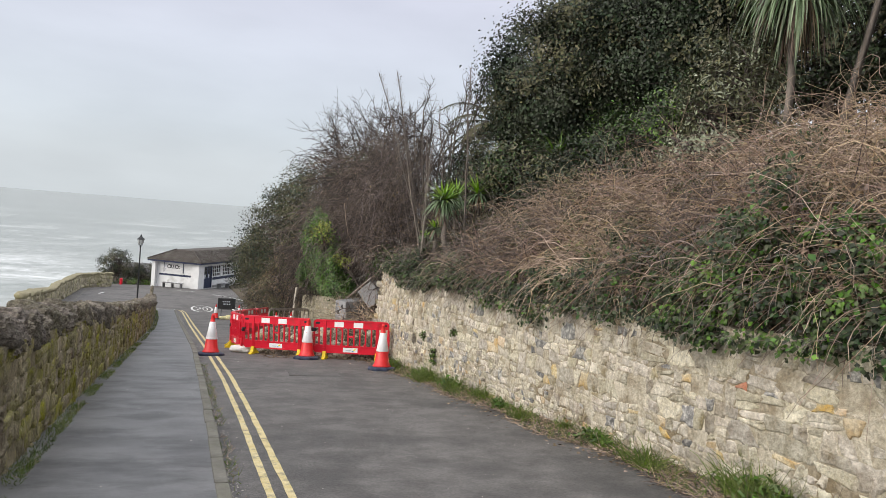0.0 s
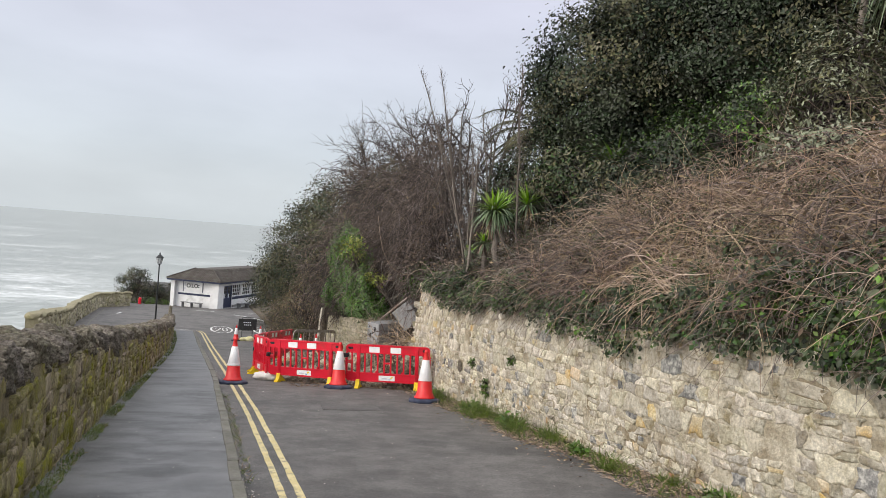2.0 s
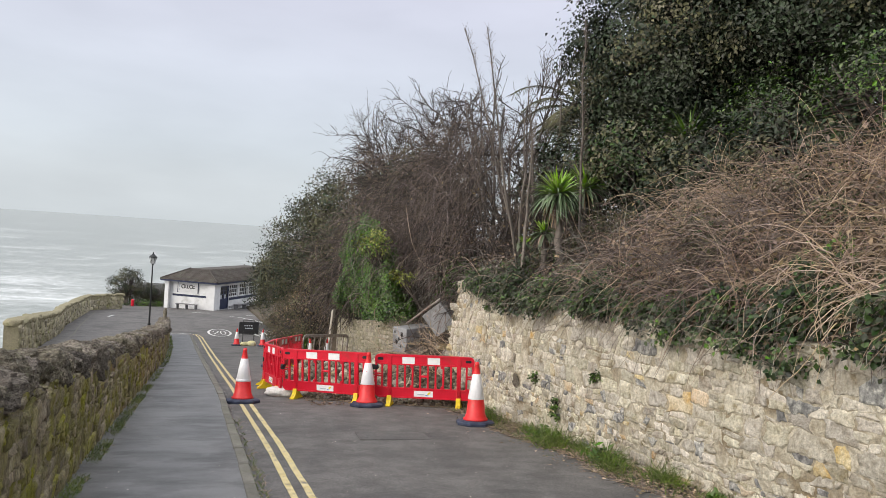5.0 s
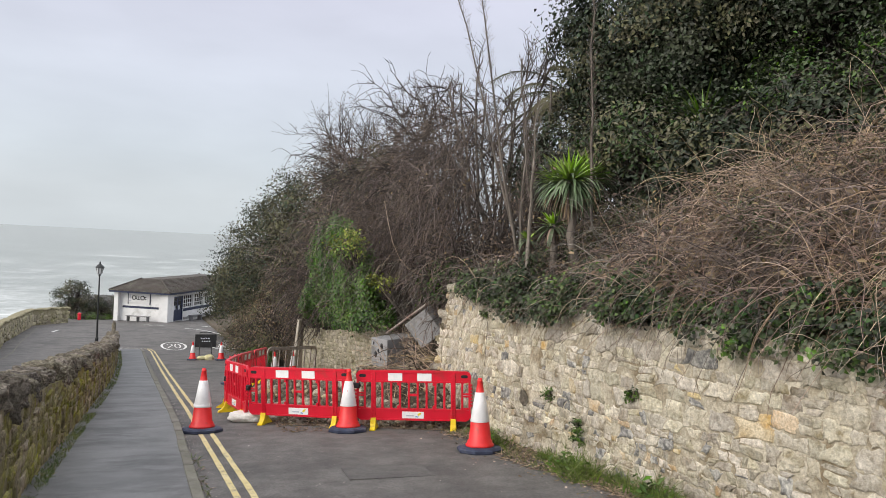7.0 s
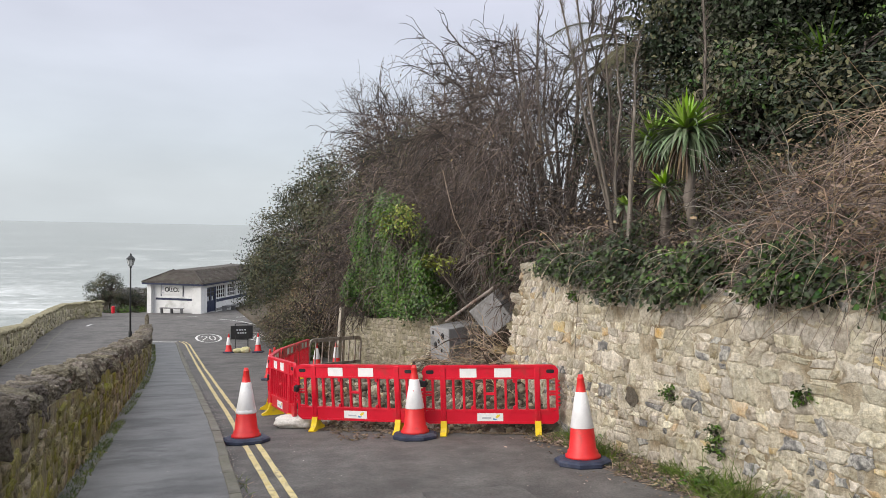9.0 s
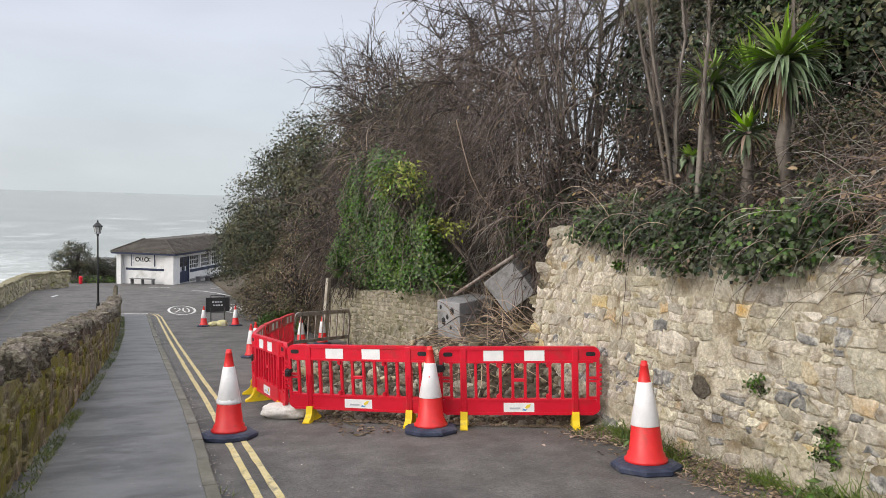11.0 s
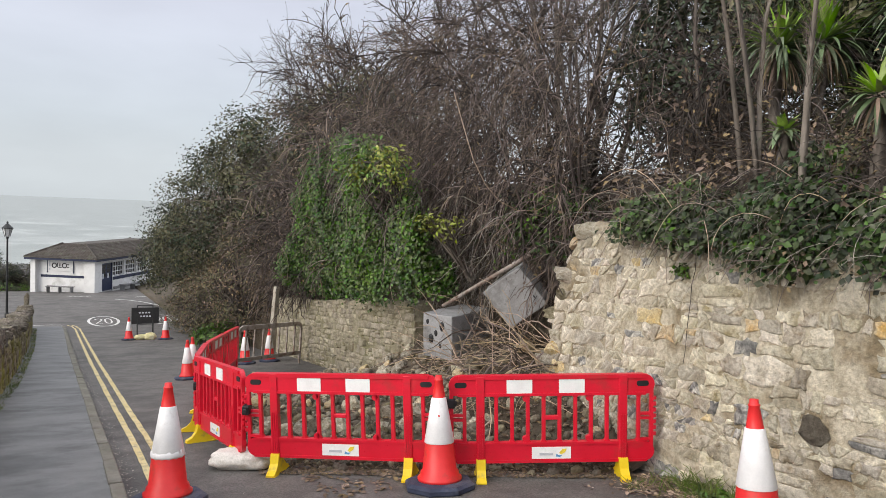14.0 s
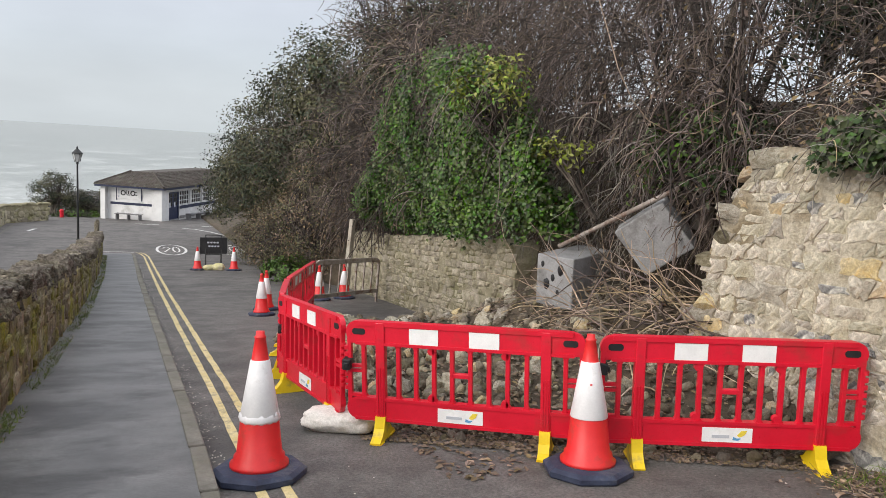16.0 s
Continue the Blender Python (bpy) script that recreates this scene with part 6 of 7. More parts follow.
for i, (y, s) in enumerate(((16.1, 0.20), (15.7, 0.16), (15.2, 0.2), (14.2, 0.13), (13.5, 0.24), (13.1, 0.30), (12.7, 0.16), (11.9, 0.24), (11.6, 0.2), (10.9, 0.22), (9.9, 0.14), (9.0, 0.2), (8.2, 0.13), (7.2, 0.2), (6.1, 0.24), (5.0, 0.3), (4.6, 0.3))):
    weeds(4.9 - 0.12 * (i % 3), y, s, 240 + i, i % 3 == 1)
for i, (x, y, s) in enumerate(((5.7, 15.2, 0.32), (6.1, 14.6, 0.34), (6.0, 10.0, 0.3), (6.3, 12.5, 0.32), (6.6, 8.0, 0.3), (6.2, 6.0, 0.32), (6.6, 14.6, 0.4), (7.2, 16.6, 0.4), (6.5, 10.6, 0.45), (7.3, 7.0, 0.5), (7.0, 12.0, 0.4), (7.6, 9.6, 0.5), (5.9, 8.6, 0.35), (7.9, 12.6, 0.5), (6.4, 4.6, 0.45), (5.8, 11.4, 0.3), (7.4, 5.2, 0.5))):
    leafy("bank_weeds", "grey green weeds among the brambles", "plant", (x, y, hill(x, y) + 0.3), (s, s * 1.5, s * 0.7), (x, y, hz(x, y)), [(LEAF_OLIVE, 0.6), (DEAD_LEAF, 0.2), (LEAF_IVY, 0.2)], 260 + i, 34, 28, 0.12, 0.05, 0.45, "weeds on the bank", trunk=0.006, limbs=5)
for i, (a, b) in enumerate(((-2.5, 2), (2, 5), (5, 8), (8, 11), (11, 13.6), (13.6, 18.2))):
    bramble(a, b, 101 + i, 900 if b < 3 else 2500 if b < 15 else 2600, "dense tangle of dry brown bramble canes")


def noise_line(y):
    return np.array([noise.noise(Vector((a * 2.3, 1.7, 0))) for a in y])


def ivy_fringe(y0, y1, seed, amount, label, green):
    """Ivy that hangs over the top of the retaining wall."""
    r = np.random.default_rng(seed)
    ym = (y0 + y1) / 2
    t = thing("ivy", label, "ivy", "ivy along the wall top", at=(5.3, ym, lerp(ym, WALL_TOP)))
    o = np.array(t.location)
    y = r.uniform(y0, y1, int((y1 - y0) * amount * 1.5))
    thick = np.array([noise.noise(Vector((a * 1.5, 8.1, 0))) for a in y])
    keep = thick + 0.46 > r.random(len(y)) * 0.95
    y, thick = y[keep], thick[keep]
    nc = len(y)
    hang = np.array([lerp(a, [(4, 0.10), (8, 0.08), (9.5, 0.16), (11.3, 0.12), (12.2, 0.0), (14.0, 0.08), (14.9, 0.24), (16.2, 0.24), (16.9, 0.05)]) + 0.26 * noise.noise(Vector((a * 1.3, 3.3, 0))) for a in y])
    rise = np.array([lerp(a, [(3, 0.85), (8, 0.65), (10, 0.4), (12.5, 0.3), (14, 0.42), (16.5, 0.40), (17.3, 0.2)]) for a in y])
    q = r.random(nc)
    x = 4.88 + 0.85 * q ** 1.3 + 0.10 * noise_line(y)
    top = np.array([rw_top(a) for a in y])
    z = top + 0.05 - np.maximum(-0.03, hang + 0.02) * r.random(nc) * (q < 0.35) + (q > 0.12) * r.random(nc) * rise * (0.4 + q) * np.clip(1 + 1.5 * thick, 0.25, 1.7)
    per = 28
    P = np.repeat(np.column_stack([x, y, z]), per, axis=0) + r.normal(0, 1, (nc * per, 3)) * np.array([0.08, 0.09, 0.055])
    P[:, 0] = np.minimum(P[:, 0], np.where(P[:, 2] < np.repeat(top, per), 5.04, 9))
    N = np.tile([-1.0, 0, 0.5], (len(P), 1))
    pick = np.repeat(r.random(nc), per)
    for m, s, lo, hi in ((LEAF_IVY, 0.062, 0, 0.86 - green), (LEAF_GREEN, 0.056, 0.86 - green, 0.86), (DEAD_LEAF, 0.045, 0.86, 0.89)):
        k = (pick >= lo) & (pick < hi)
        if k.any():
            v, f = leaf_soup(P[k] - o, s, N[k], r, 0.75)
            tagged(soup("foliage", v, f, m, t), kind="stuff")
    n = nc
    pts = grow(np.column_stack([x, y, z]) - o, np.column_stack([np.full(n, -0.6), r.normal(0, 0.6, n), r.normal(0.2, 0.4, n)]), r.uniform(0.15, 0.6, n), 5, np.full(n, 0.35), 0.15, r)
    pts[..., 0] = np.minimum(pts[..., 0], 5.03 - o[0] + 5 * (pts[..., 2] + o[2] > np.repeat(top, 6).reshape(n, 6)))
    v, f = tubes(pts[: n // 2], np.full(n // 2, 0.004), np.full(n // 2, 0.002), r)
    tagged(soup("runner", v, f, BARK_RED, t), kind="stuff")
    v, f = tubes(pts[n // 2 :], np.full(n - n // 2, 0.0032), np.full(n - n // 2, 0.0015), r)
    tagged(soup("dry_runner", v, f, TWIG_GREY, t), kind="stuff")
    k = max(6, n // 28)
    i = r.integers(n, size=k)
    pts = grow(np.column_stack([x[i] - 0.1, y[i], z[i] + 0.1]) - o, np.column_stack([r.normal(-0.5, 0.2, k), r.normal(0, 0.8, k), r.normal(0.5, 0.3, k)]), r.uniform(0.3, 1.0, k), 7, np.full(k, 0.42), 0.12, r)
    pts[..., 0] = np.minimum(pts[..., 0], 5.02 - o[0] + 5 * (pts[..., 2] + o[2] > np.repeat(top[i], 8).reshape(k, 8)))
    v, f = tubes(pts, np.full(k, 0.004), np.full(k, 0.002), r)
    tagged(soup("straw_runner", v, f, STRAW, t), kind="stuff")


for i, (a, b, am, gr) in enumerate(((-2, 3.5, 50, 0.2), (3.5, 6.5, 110, 0.2), (6.5, 9.5, 85, 0.08), (9.5, 12.5, 85, 0.05), (12.5, 15, 190, 0.10), (15, 17.3, 210, 0.04))):
    ivy_fringe(a, b, 131 + i, am, "dark glossy ivy spilling over the wall top", gr)
for c, rad, seed in (((5.7, 4.6, 1.55), (0.5, 1.1, 0.45), 141), ((5.8, 3.0, 1.8), (0.5, 0.9, 0.5), 142), ((5.6, 6.6, 1.25), (0.35, 0.9, 0.3), 143)):
    leafy("ivy_mound", "mound of green ivy and weeds on the bank", "ivy", c, rad, (c[0] + 0.1, c[1], hz(c[0], c[1])), [(LEAF_IVY, 0.75), (LEAF_GREEN, 0.25)], seed, 75, 34, 0.12, 0.085, 0.7, trunk=0.01)


# cabbage palms
def cordyline(at, head, spread, seed, n, label, leaf=LEAF_GREEN, droop=0.30):
    r = np.random.default_rng(seed)
    t = thing("cabbage_palm", label, "palm", "cabbage palms", at=at)
    H = np.array(head) - np.array(at)
    w = np.linspace(0, 1, 7)[None, :, None]
    path = H[None, None, :] * w + r.normal(0, 0.02, (1, 7, 3))
    v, f = tubes(path, [0.075], [0.055], r)
    soup("trunk", v, f, BARK, t)

    def blades(k, up, droop, m, nm, length, wide):
        u = unit(r.normal(size=(k, 3)) * np.array([1, 1, 0.5]) + np.array([0, 0, up]))
        L = length * r.uniform(0.75, 1.15, k)
        pts = grow(np.tile(H, (k, 1)) + u * 0.05, u, L, 7, np.full(k, droop), 0.03, r)
        d = unit(np.gradient(pts, axis=1))
        s = unit(np.cross(d, np.array([0, 0, 1.0])))
        nrm = np.cross(s, d)
        wd = (wide * np.array([0.6, 1, 1.05, 1, 0.85, 0.6, 0.35, 0.04]))[None, :, None]
        ring = np.stack([pts - s * wd, pts - nrm * wd * 0.35, pts + s * wd], axis=2)
        vv = ring.reshape(-1, 3)
        b = (np.arange(k) * 24)[:, None, None] + (np.arange(7) * 3)[None, :, None]
        tt = []
        for i in (0, 1):
            tt += [np.concatenate([b + i, b + i + 1, b + i + 4], axis=2).reshape(-1, 3), np.concatenate([b + i, b + i + 4, b + i + 3], axis=2).reshape(-1, 3)]
        tagged(soup(nm, vv, np.vstack(tt), m, t), kind="stuff")

    blades(int(n * 0.35), 0.9, droop * 0.5, leaf, "upper_leaf", spread, 0.022)
    blades(int(n * 0.65), -0.1, max(droop, 0.26), LEAF_BLUE, "lower_leaf", spread * 1.1, 0.022)
    blades(int(n * 0.28), -1.4, 0.36, DEAD_LEAF, "dead_leaf", spread * 1.05, 0.013)


cordyline((5.55, 14.77, hz(5.55, 14.77)), (5.34, 14.72, 2.12), 0.50, 151, 170, "cabbage palm with bright green sword leaves", LEAF_FRESH, 0.14)
cordyline((6.5, 16.9, hz(6.5, 16.9)), (6.42, 16.8, 2.28), 0.50, 152, 130, "cabbage palm with green drooping sword leaves", LEAF_FRESH, 0.18)
cordyline((7.05, 16.75, hz(7.05, 16.75)), (6.98, 16.74, 2.42), 0.50, 158, 120, "cabbage palm with green drooping sword leaves", LEAF_FRESH, 0.18)
cordyline((5.45, 15.1, hz(5.45, 15.1)), (5.33, 15.08, 1.50), 0.26, 159, 60, "small bright green cabbage palm beside a larger one", LEAF_FRESH, 0.16)
cordyline((8.7, 15.9, hz(8.7, 15.9)), (8.63, 15.88, 3.40), 0.75, 153, 130, "cabbage palm half hidden below the oaks")
cordyline((8.7, 8.75, hz(8.7, 8.75)), (8.6, 8.7, 5.75), 1.2, 154, 260, "tall cabbage palm with long hanging leaves", LEAF_FRESH, 0.42)
cordyline((9.9, 10.9, hz(9.9, 10.9)), (9.8, 10.8, 6.9), 0.95, 155, 130, "tall cabbage palm at the top of the bank", LEAF_GREEN, 0.4)
cordyline((9.1, 8.2, hz(9.1, 8.2)), (9.75, 8.0, 7.0), 0.95, 156, 130, "leaning cabbage palm with a pale bare trunk", LEAF_GREEN, 0.4)
cordyline((5.5, 15.95, hz(5.5, 15.95)), (5.38, 15.9, 1.30), 0.17, 157, 40, "young bright green cabbage palm shoot", LEAF_FRESH, 0.2)


def date_palm(at, head, seed):
    r = np.random.default_rng(seed)
    t = thing("date_palm", "feathery green date palm behind the thicket", "palm", at=at)
    H = np.array(head) - np.array(at)
    w = np.linspace(0, 1, 6)[None, :, None]
    v, f = tubes(H[None, None, :] * w, [0.13], [0.11], r)
    soup("trunk", v, f, BARK, t)
    k = 34
    u = unit(r.normal(size=(k, 3)) * np.array([1, 1, 0.5]) + np.array([0, 0, 0.45]))
    ribs = grow(np.tile(H, (k, 1)), u, r.uniform(1.8, 2.5, k), 12, np.full(k, 0.14), 0.02, r)
    v, f = tubes(ribs, np.full(k, 0.02), np.full(k, 0.006), r)
    tagged(soup("rib", v, f, LEAF_OLIVE, t), kind="stuff")
    S, Dn = [], []
    for p in ribs:
        q = np.linspace(0.12, 1, 46)
        i = np.minimum((q * 11.99).astype(int), 11)
        fr = (q * 12 - i)[:, None]
        pos = p[i] * (1 - fr) + p[i + 1] * fr
        d = unit(p[i + 1] - p[i])
        s = unit(np.cross(d, [0, 0, 1.0]))
        for sg in (-1, 1):
            S.append(pos)
            Dn.append(sg * s + 0.7 * d - np.array([0, 0, 0.25]))
    S, Dn = np.vstack(S), np.vstack(Dn)
    pts = grow(S, Dn, np.full(len(S), 0.36), 3, np.full(len(S), 0.12), 0.05, r)
    v, f = tubes(pts, np.full(len(S), 0.010), np.full(len(S), 0.003), r)
    tagged(soup("leaflet", v, f, LEAF_OLIVE, t), kind="stuff")


date_palm((9.5, 21.2, hz(9.5, 21.2)), (9.5, 21.2, 4.8), 161)

# tall leaning stems with fuzzy twigs at the broken end of the wall
for i, (b0, b1, rad) in enumerate((((5.45, 16.1, 0.4), (4.45, 16.1, 5.0), 0.035), ((5.75, 16.5, 0.5), (4.0, 15.9, 4.85), 0.03), ((5.22, 15.58, 0.75), (5.24, 15.6, 3.3), 0.040), ((5.38, 16.12, 0.75), (5.36, 16.12, 3.5), 0.036), ((6.1, 15.2, 0.8), (5.95, 15.3, 5.2), 0.035), ((6.6, 17.9, 1.0), (6.2, 17.9, 4.6), 0.035), ((6.3, 19.5, 0.6), (5.2, 19.0, 4.3), 0.035))):
    r = np.random.default_rng(170 + i)
    t = thing("dead_sapling", "tall leaning dead sapling with wispy side twigs", "sapling", "dead saplings", at=b0)
    w = np.linspace(0, 1, 10)[None, :, None]
    path = (np.array(b1) - np.array(b0))[None, None, :] * w + r.normal(0, 0.03, (1, 10, 3)) * w
    v, f = tubes(path, [rad], [0.008], r)
    soup("stem", v, f, BARK_PALE if i in (2, 3) else BARK, t)
    n = 300
    k = 2.5 + 6.5 * r.random(n)
    i = np.minimum(k.astype(int), 8)
    P = path[0, i] * (1 - (k - i))[:, None] + path[0, i + 1] * (k - i)[:, None]
    D = np.column_stack([r.normal(0, 0.42, n), r.normal(0, 0.42, n), np.full(n, 0.9)])
    pts = grow(P, D, r.uniform(0.10, 0.36, n) * (1.25 - k / 12), 4, np.full(n, -0.02), 0.1, r)
    v, f = tubes(pts, np.full(n, 0.0022), np.full(n, 0.0012), r)
    tagged(soup("side_twig", v, f, BARK_RED, t), kind="stuff")

# shrubs behind the car park by the sea
for c, rad, seed in (((-5.2, 72.0, -4.7), (1.4, 1.4, 1.4), 181), ((-3.0, 73.5, -5.6), (1.8, 1.2, 0.9), 182), ((-0.5, 74.5, -5.4), (1.8, 1.2, 1.0), 183)):
    leafy("seafront_shrub", "dark rounded shrub by the sea wall", "shrub", c, rad, (c[0], c[1], zg(c[1])), [(LEAF_DARK, 0.5), (LEAF_OLIVE, 0.5)], seed, 160, 40, 0.16, 0.10, 0.5, "seafront shrubs", -0.95)
leafy("seafront_shrub", "low green plants along the car park edge", "shrub", (-3.6, 70.5, -6.2), (1.6, 0.7, 0.35), (-3.6, 70.5, zg(70.5)), [(LEAF_GREEN, 0.6), (LEAF_IVY, 0.4)], 184, 60, 34, 0.12, 0.12, 0.5, "seafront shrubs")


# ---- verges ----
def verge(name, label, y0, y1, xa, xb, n, seed, tall, ground, mixes):
    r = np.random.default_rng(seed)
    t = thing(name, label, "verge", at=(xa(y0), y0, ground(xa(y0), y0)))
    o = np.array(t.location)
    dens = []
    while len(dens) < n:
        y = r.uniform(y0, y1)
        if noise.noise(Vector((y * 1.1, seed, 0))) + 0.5 > r.random() * 0.8:
            dens.append(y)
    y = np.array(dens)
    q = r.random(n) ** 0.8
    x = np.array([xa(b) * (1 - a) + xb(b) * a for a, b in zip(q, y)])
    P = np.column_stack([x, y, [ground(a, b) for a, b in zip(x, y)]])
    pick = r.random(n)
    lo = 0
    for m, w, h, nm, up in mixes:
        k = (pick >= lo) & (pick < lo + w)
        lo += w
        c = int(k.sum())
        if not c:
            continue
        D = np.column_stack([r.normal(0, 0.6, c), r.normal(0, 0.6, c), np.full(c, up)])
        pts = grow(P[k] - o, D, tall * h * r.uniform(0.4, 1.3, c), 2, np.full(c, 0.25), 0.12, r)
        v, f = tubes(pts, np.full(c, 0.0045), np.full(c, 0.001), r)
        tagged(soup(nm, v, f, m, t), kind="stuff")
    return t


road_z = lambda x, y: zg(y) + 0.004
MIX = [(GRASS, 0.11, 0.8, "grass", 0.9), (LEAF_GREEN, 0.04, 0.7, "weed", 0.9), (STRAW, 0.42, 0.9, "dry_grass", 0.15), (BARK_RED, 0.43, 1.0, "dead_stem", 0.12)]
for i, (a, b, n, tall) in enumerate(((1.0, 5.0, 2600, 0.34), (5, 9, 2400, 0.22), (9, 13, 2200, 0.19), (13, 16.6, 2300, 0.18))):
    verge("grass_verge", "weedy grass and straw at the wall foot", a, b, lambda y: 5.05, lambda y: 4.50 + 0.12 * math.sin(y * 2.1), n, 190 + i, tall, road_z, MIX)
for i, (a, b, n) in enumerate(((2, 10, 2600), (10, 20, 2400), (20, 44, 2600))):
    verge("moss_verge", "mossy weeds along the foot of the wall", a, b, lambda y: lerp(y, WALL_L) + 0.01, lambda y: lerp(y, WALL_L) + 0.17, n, 200 + i, 0.05, lambda x, y: zg(y) + FOOT_H + 0.02, [(GRASS, 0.7, 1.0, "grass", 0.9), (LEAF_GREEN, 0.2, 0.7, "weed", 0.9), (STRAW, 0.1, 1.0, "dry_grass", 0.4)])
verge("kerb_weeds", "sparse weeds in the gutter beside the kerb", 3, 16, lambda y: lerp(y, KERB_X) + 0.01, lambda y: lerp(y, KERB_X) + 0.12, 420, 207, 0.07, road_z, [(GRASS, 0.6, 1.0, "grass", 0.8), (STRAW, 0.4, 1.0, "dry_grass", 0.4)])


def scatter(name, label, material, n, seed, size, spots, kind="stuff", flat=True):
    """Loose leaves or grit lying on the ground; spots(r, n) gives x, y, z."""
    r = np.random.default_rng(seed)
    P = spots(r, n)
    v, f = leaf_soup(P, size, np.tile([0, 0, 3.0], (n, 1)), r, 0.7, 0.12)
    o = soup(name, v, f, material)
    tagged(o, label, "litter", kind=kind)


def along_wall(r, n):
    y = r.uniform(1, 16.8, n)
    x = 5.03 - np.abs(r.normal(0, 0.30, n))
    return np.column_stack([x, y, [zg(b) + 0.012 + r.random() * 0.02 for b in y]])


def under_barrier(r, n):
    s = r.random(n)
    x = 1.8 + 3.1 * s
    y = 18.75 - 0.64 * (x - 1.8) + np.abs(r.normal(0, 0.35, n)) - 0.12
    return np.column_stack([x, y, [mound(a, b) + 0.03 for a, b in zip(x, y)]])


def in_gutter(r, n):
    y = r.uniform(3, 40, n)
    x = np.array([lerp(b, KERB_X) for b in y]) + np.abs(r.normal(0.02, 0.07, n))
    return np.column_stack([x, y, [zg(b) + 0.008 for b in y]])


def on_tarmac(r, n):
    y = r.uniform(4, 19, n)
    x = r.uniform(-0.9, 4.4, n)
    return np.column_stack([x, y, [zg(b) + (FOOT_H + 0.03 if a < 0.45 else 0.008) for a, b in zip(x, y)]])


scatter("leaf_litter", "brown leaf litter along the wall foot", DEAD_LEAF, 5200, 211, 0.045, along_wall)
scatter("leaf_litter", "straw coloured litter along the wall foot", STRAW, 1500, 212, 0.05, along_wall)
scatter("leaf_litter", "dark leaves and debris under the barriers", DEAD_LEAF, 3400, 213, 0.036, under_barrier)
def over_slip(r, n):
    x, y = r.uniform(2.1, 6.2, n), r.uniform(17.5, 23.5, n)
    return np.column_stack([x, y, [max(mound(a, b), hill(a, b) - 0.05 if a > 5.2 else -9) + 0.03 for a, b in zip(x, y)]])


scatter("leaf_litter", "dead leaves over the slipped earth", DEAD_LEAF, 5000, 216, 0.06, over_slip)
scatter("grit", "pale grit lying in the gutter", KERB_GRIT, 1800, 214, 0.02, in_gutter)
scatter("grit", "pale crumbs scattered on the tarmac", KERB_GRIT, 280, 215, 0.02, on_tarmac)

# thin cable-like strand hanging down the wall face
r = np.random.default_rng(218)
w = np.linspace(0, 1, 9)[None, :, None]
path = np.array([WALL_X - 0.03, 16.43, 0.42]) * (1 - w) + np.array([WALL_X - 0.025, 16.52, -0.75]) * w + r.normal(0, 0.008, (1, 9, 3)) * np.array([0.3, 1, 1])
v, f = tubes(path, [0.004], [0.003], r)
tagged(soup("hanging_root", v, f, TWIG_DARK), "thin dark strand hanging down the pale wall", "root")

# small plants growing out of the wall
for i, (y, z, s) in enumerate(((16.57, 0.08, 0.09), (14.51, -0.79, 0.13), (13.74, -1.02, 0.15), (13.76, -1.18, 0.15), (12.72, -0.43, 0.13))):
    leafy("wall_plant", "small green plant rooted in the wall", "plant", (WALL_X - 0.05, y, z), (0.04, s * 0.6, s * 0.7), (WALL_X - 0.005, y, z - s * 0.3), [(LEAF_GREEN, 0.7), (LEAF_IVY, 0.3)], 220 + i, 7, 22, 0.028, 0.035, 0.7, "wall plants", trunk=0.004, limbs=4)

# ---- pieces of the walls ----
cells = courses(-2.5, 18.6, lambda y: zg(y) - 0.05, rw_top, 0.055, 0.07, 0.20, 301)
cells = [c for c in cells if c[0] + 0.04 < rw_end(c[1])]
near = sorted((c[0] for c in cells), reverse=True)[299]
lay(cells, wall_right, lambda y, z: Matrix.Translation((WALL_X + 0.002, y, z)), 0.009, lambda y, z: near < y, choose_pale, 302, STONES, STONES_JOINED, joint=0.009, ragged=0.15, bury=0.12)
# ragged stones on the broken end
r = np.random.default_rng(303)
ends = []
z = zg(18.4)
while z < 0.36:
    for x in (5.16, 5.30, 5.44, 5.58):
        ends.append((x + r.normal(0, 0.03), rw_end(z) - 0.02 + 0.10 * r.random(), z + r.uniform(-0.06, 0.06)))
    z += 0.14
for x, y, z in ends:
    o = new("stone", ROCKS[int(r.integers(6))])
    o.parent = wall_right
    o.matrix_world = pose(x, y - 0.06, z, r.uniform(-30, 30), r.uniform(-30, 30), r.uniform(-60, 60)) @ Matrix.Diagonal((r.uniform(0.12, 0.22), r.uniform(0.16, 0.32), r.uniform(0.09, 0.17), 1))

# one round rust-brown stone set in the face
o = new("stone", ROCKS[2])
o.parent = wall_right
o.matrix_world = pose(WALL_X, 15.23, -0.98, 10, 0, 0) @ Matrix.Diagonal((0.035, 0.19, 0.17, 1))

# low wall beyond the slip
def lw_top(y):
    return lerp(y, [(22.2, -1.25), (22.45, -0.97), (24, -1.14), (26, -1.40), (28, -1.66), (30.3, -1.90)]) + 0.05 * noise.noise(Vector((y * 2, 7, 0)))


low_wall = wall_core("wall_low", [(WALL_X, y, zg(y) - 0.4, lw_top(y), 0.5, 1) for y in np.arange(22.2, 30.6, 0.2)], SHADED_MORTAR, "low buff rubble wall under the ivy")
lay(courses(22.3, 30.4, lambda y: zg(y) - 0.05, lw_top, 0.11, 0.08, 0.17, 305), low_wall, lambda y, z: Matrix.Translation((WALL_X + 0.002, y, z)), 0.016, lambda y, z: False, lambda r, y, z: 0, 306, [SHADED_STONE], [SHADED_STONE], joint=0.014, ragged=0.08, bury=0.12)


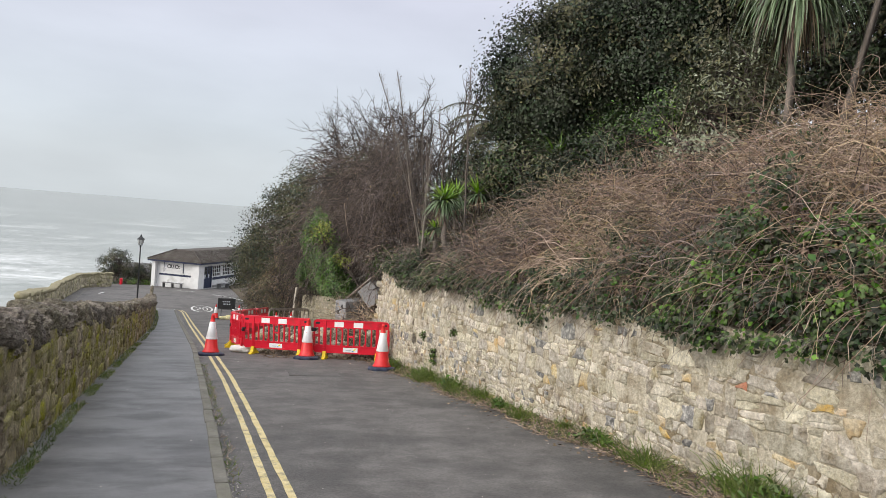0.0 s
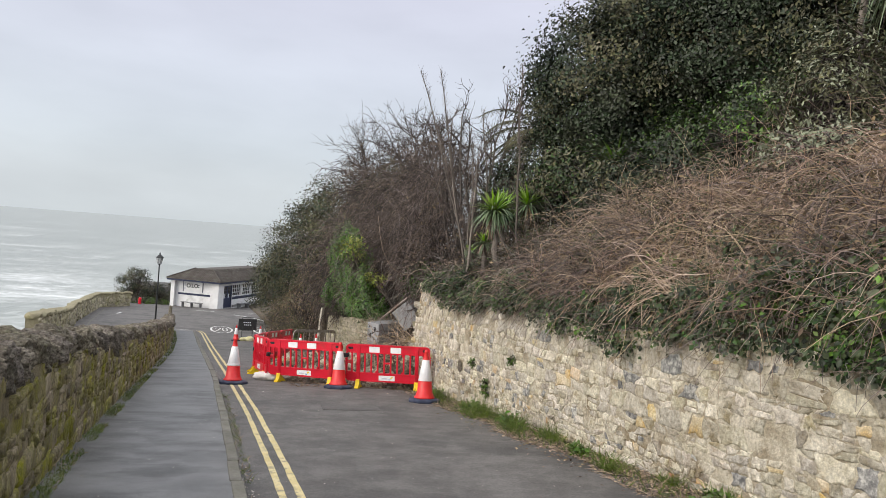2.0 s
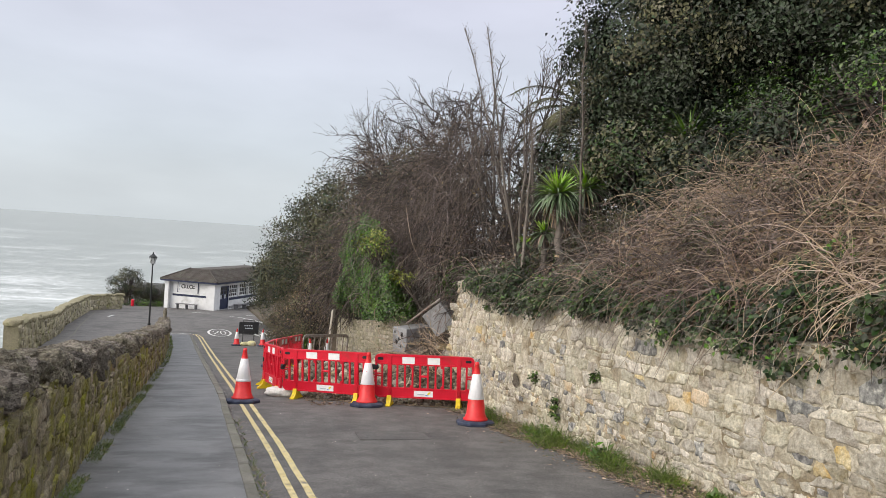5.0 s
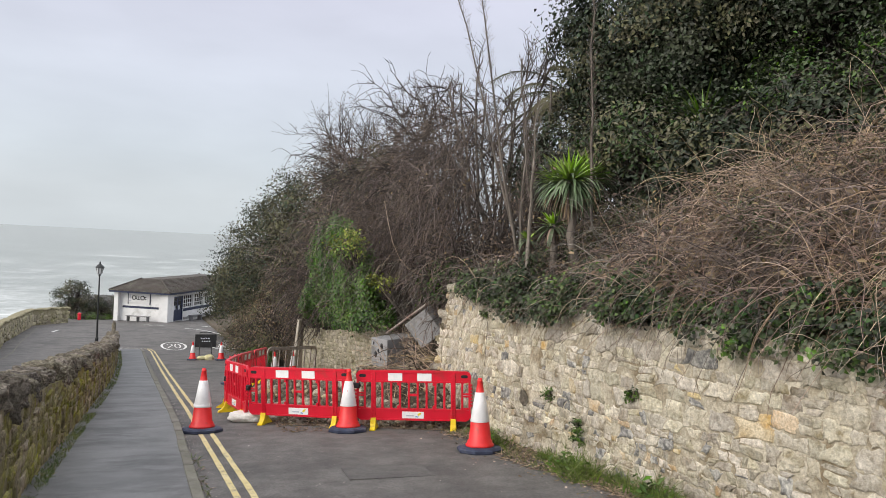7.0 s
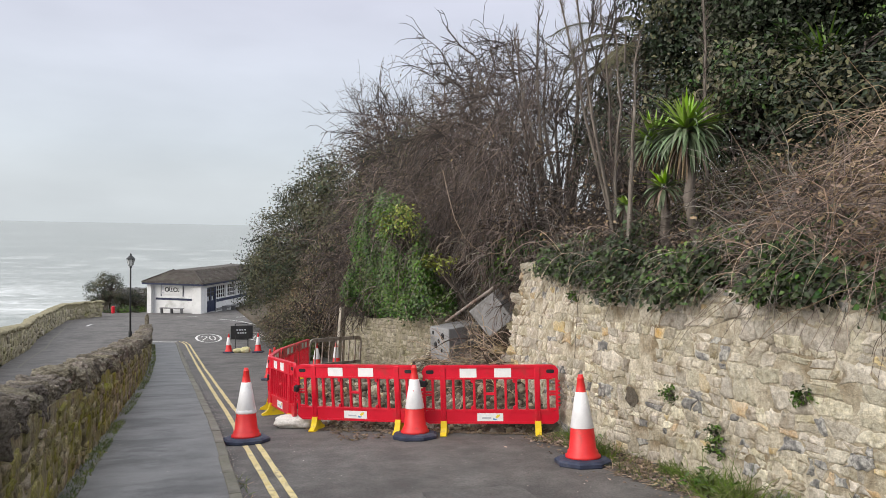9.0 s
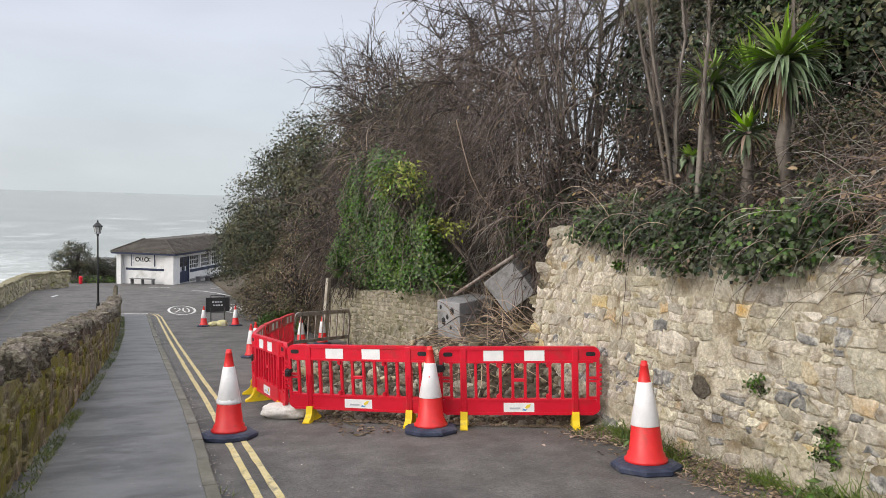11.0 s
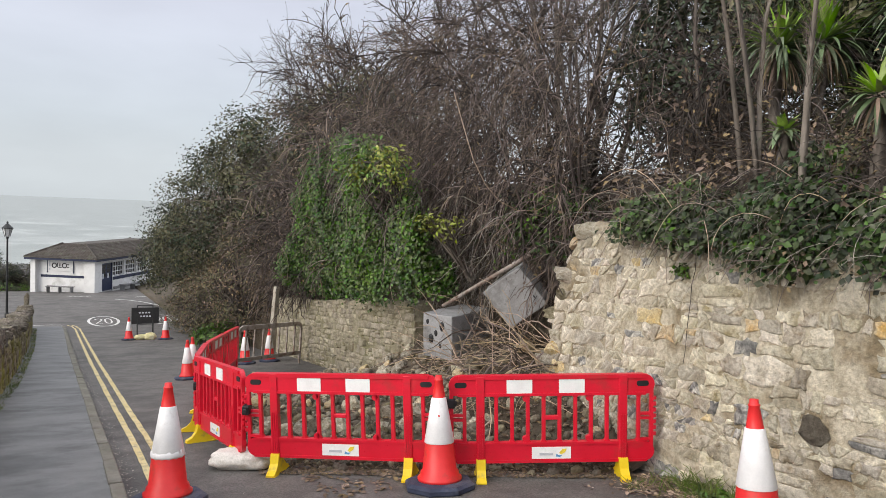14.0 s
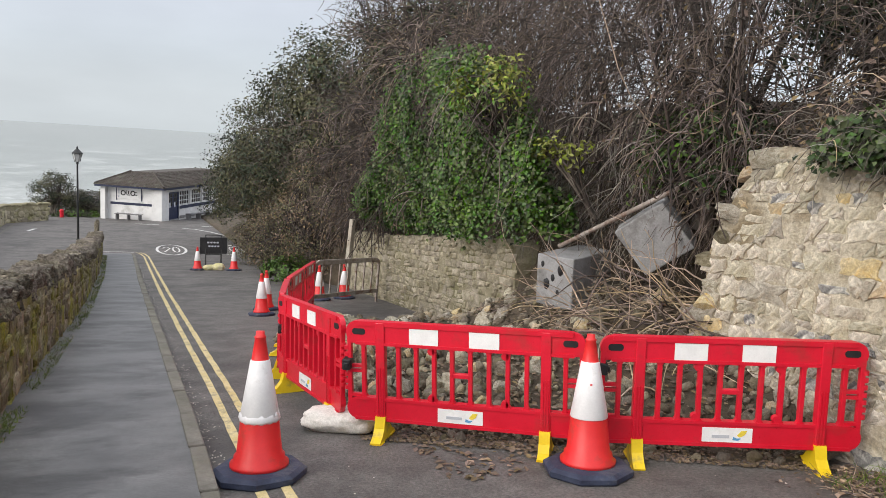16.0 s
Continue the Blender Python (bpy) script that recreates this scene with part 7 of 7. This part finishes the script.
# mossy wall beside the footway with rough upright coping
def left_h(y):
    return lerp(y, [(-15, 1.18), (10, 1.16), (13, 1.06), (17, 0.98), (24, 0.92), (30, 0.86), (45, 0.80)])


stations = [(lerp(y, WALL_L), y, zg(y) - 0.3, zg(y) + left_h(y), 0.42, -1) for y in np.arange(-4, 45.2, 0.4)]
wall_left = wall_core("wall_left", stations, WALL_DARK, "old mossy stone wall with rough upright coping", 0.04)


def on_left(y, z):
    a = math.atan2(lerp(y + 0.5, WALL_L) - lerp(y - 0.5, WALL_L), 1.0)
    return Matrix.Translation((lerp(y, WALL_L) - 0.004, y, z)) @ pose(0, 0, 0, 0, 0, 180 - math.degrees(a))


lay(courses(1.5, 45.0, lambda y: zg(y), lambda y: zg(y) + left_h(y), 0.11, 0.09, 0.22, 307), wall_left, on_left, 0.016, lambda y, z: False, lambda r, y, z: 0, 308, [WALL_DARK_STONE], [WALL_DARK_STONE], joint=0.012, ragged=0.08, bury=0.15)
COPES = []
for k in range(8):
    me = bpy.data.meshes.new("coping_stone")
    bm = rock_shape(40 + k, 4, 0.30, 1.6, 0.66, 0.16)
    bm.to_mesh(me)
    bm.free()
    me.materials.append(COPING)
    COPES.append(me)
r = np.random.default_rng(309)
y = 0.4
while y < 45.0:
    w = r.uniform(0.10, 0.34)
    big = 1.0 + 0.35 * (r.random() < 0.2)
    h = r.uniform(0.22, 0.34) * lerp(y, [(10, 1.0), (15, 0.8), (30, 0.72)])
    o = new("coping_stone", COPES[int(r.integers(8))])
    o.parent = wall_left
    o.matrix_world = pose(lerp(y, WALL_L) - 0.225 + r.normal(0, 0.025), y + w / 2, zg(y + w / 2) + left_h(y) + h * 0.22, r.normal(-8, 12), r.normal(0, 8), r.normal(0, 14)) @ Matrix.Diagonal((r.uniform(0.32, 0.42), w * 1.0, h * 0.95 * big, 1))
    y += w
o = new("coping_stone", COPES[2])
o.parent = wall_left
o.matrix_world = pose(lerp(45, WALL_L) - 0.2, 45.1, zg(45) + 1.05, 0, 0, 0) @ Matrix.Diagonal((0.16, 0.22, 0.7, 1))

# sea parapet round the lower car park
def parapet(name, p, q, seed):
    p, q = Vector(p), Vector(q)
    d = q - p
    n = max(2, int(d.length / 0.5))
    t = None
    z = lambda s: zg(p.y + d.y * s)
    vs, fs = [], []
    nrm = Vector((-d.y, d.x)).normalized()
    for i in range(n + 1):
        s = i / n
        c = p + d * s
        for off, zz in ((-0.2, -0.5), (-0.2, 1.02), (0.2, 1.02), (0.2, -0.5)):
            vs.append((c.x + nrm.x * off, c.y + nrm.y * off, z(s) + zz))
    for j in range(n):
        for i in range(4):
            a, b = 4 * j + i, 4 * j + (i + 1) % 4
            fs.append((a, b, b + 4, a + 4))
    fs += [(0, 1, 2, 3), tuple(4 * n + i for i in (3, 2, 1, 0))]
    me = bpy.data.meshes.new(name)
    me.from_pydata(vs, [], fs)
    wall = tagged(put(name, me, PARAPET), "buff stone parapet along the sea edge", "wall", kind="structure")
    r = np.random.default_rng(seed)
    s = 0.0
    while s < d.length:
        w = r.uniform(0.35, 0.6)
        c = p + d * ((s + w / 2) / d.length)
        o = new("coping_stone", PCOPES[int(r.integers(4))])
        o.parent = wall
        o.matrix_world = pose(c.x, c.y, zg(c.y) + 1.07, r.normal(0, 5), r.normal(0, 5), math.degrees(math.atan2(d.y, d.x)) + r.normal(0, 4)) @ Matrix.Diagonal((w * 1.2, 0.46, r.uniform(0.16, 0.26), 1))
        s += w
    ang = math.degrees(math.atan2(d.y, d.x))
    cs = rubble(0, d.length, lambda a: z(a / d.length) - 0.02, lambda a: z(a / d.length) + 1.0, 0.14, 0.28, 1.4, seed + 1)
    side = -1
    lay(cs, wall, lambda a, zz: Matrix.Translation(((p + d * (a / d.length)).x + nrm.x * 0.2 * side, (p + d * (a / d.length)).y + nrm.y * 0.2 * side, zz)) @ pose(0, 0, 0, 0, 0, ang - 90 + 180), 0.03, lambda a, b: False, lambda r, a, b: 0, seed + 2, [PARAPET_STONE], [PARAPET_STONE])


PCOPES = []
for k in range(4):
    me = bpy.data.meshes.new("coping_stone")
    bm = rock_shape(60 + k, 2, 0.2)
    bm.to_mesh(me)
    bm.free()
    me.materials.append(PARAPET)
    PCOPES.append(me)
parapet("parapet_1", (-4.9, 28.0), (-6.95, 50.5), 311)
parapet("parapet_2", (-6.95, 50.5), (-7.15, 63.4), 321)
parapet("parapet_3", (-7.15, 63.4), (-5.2, 66.5), 331)
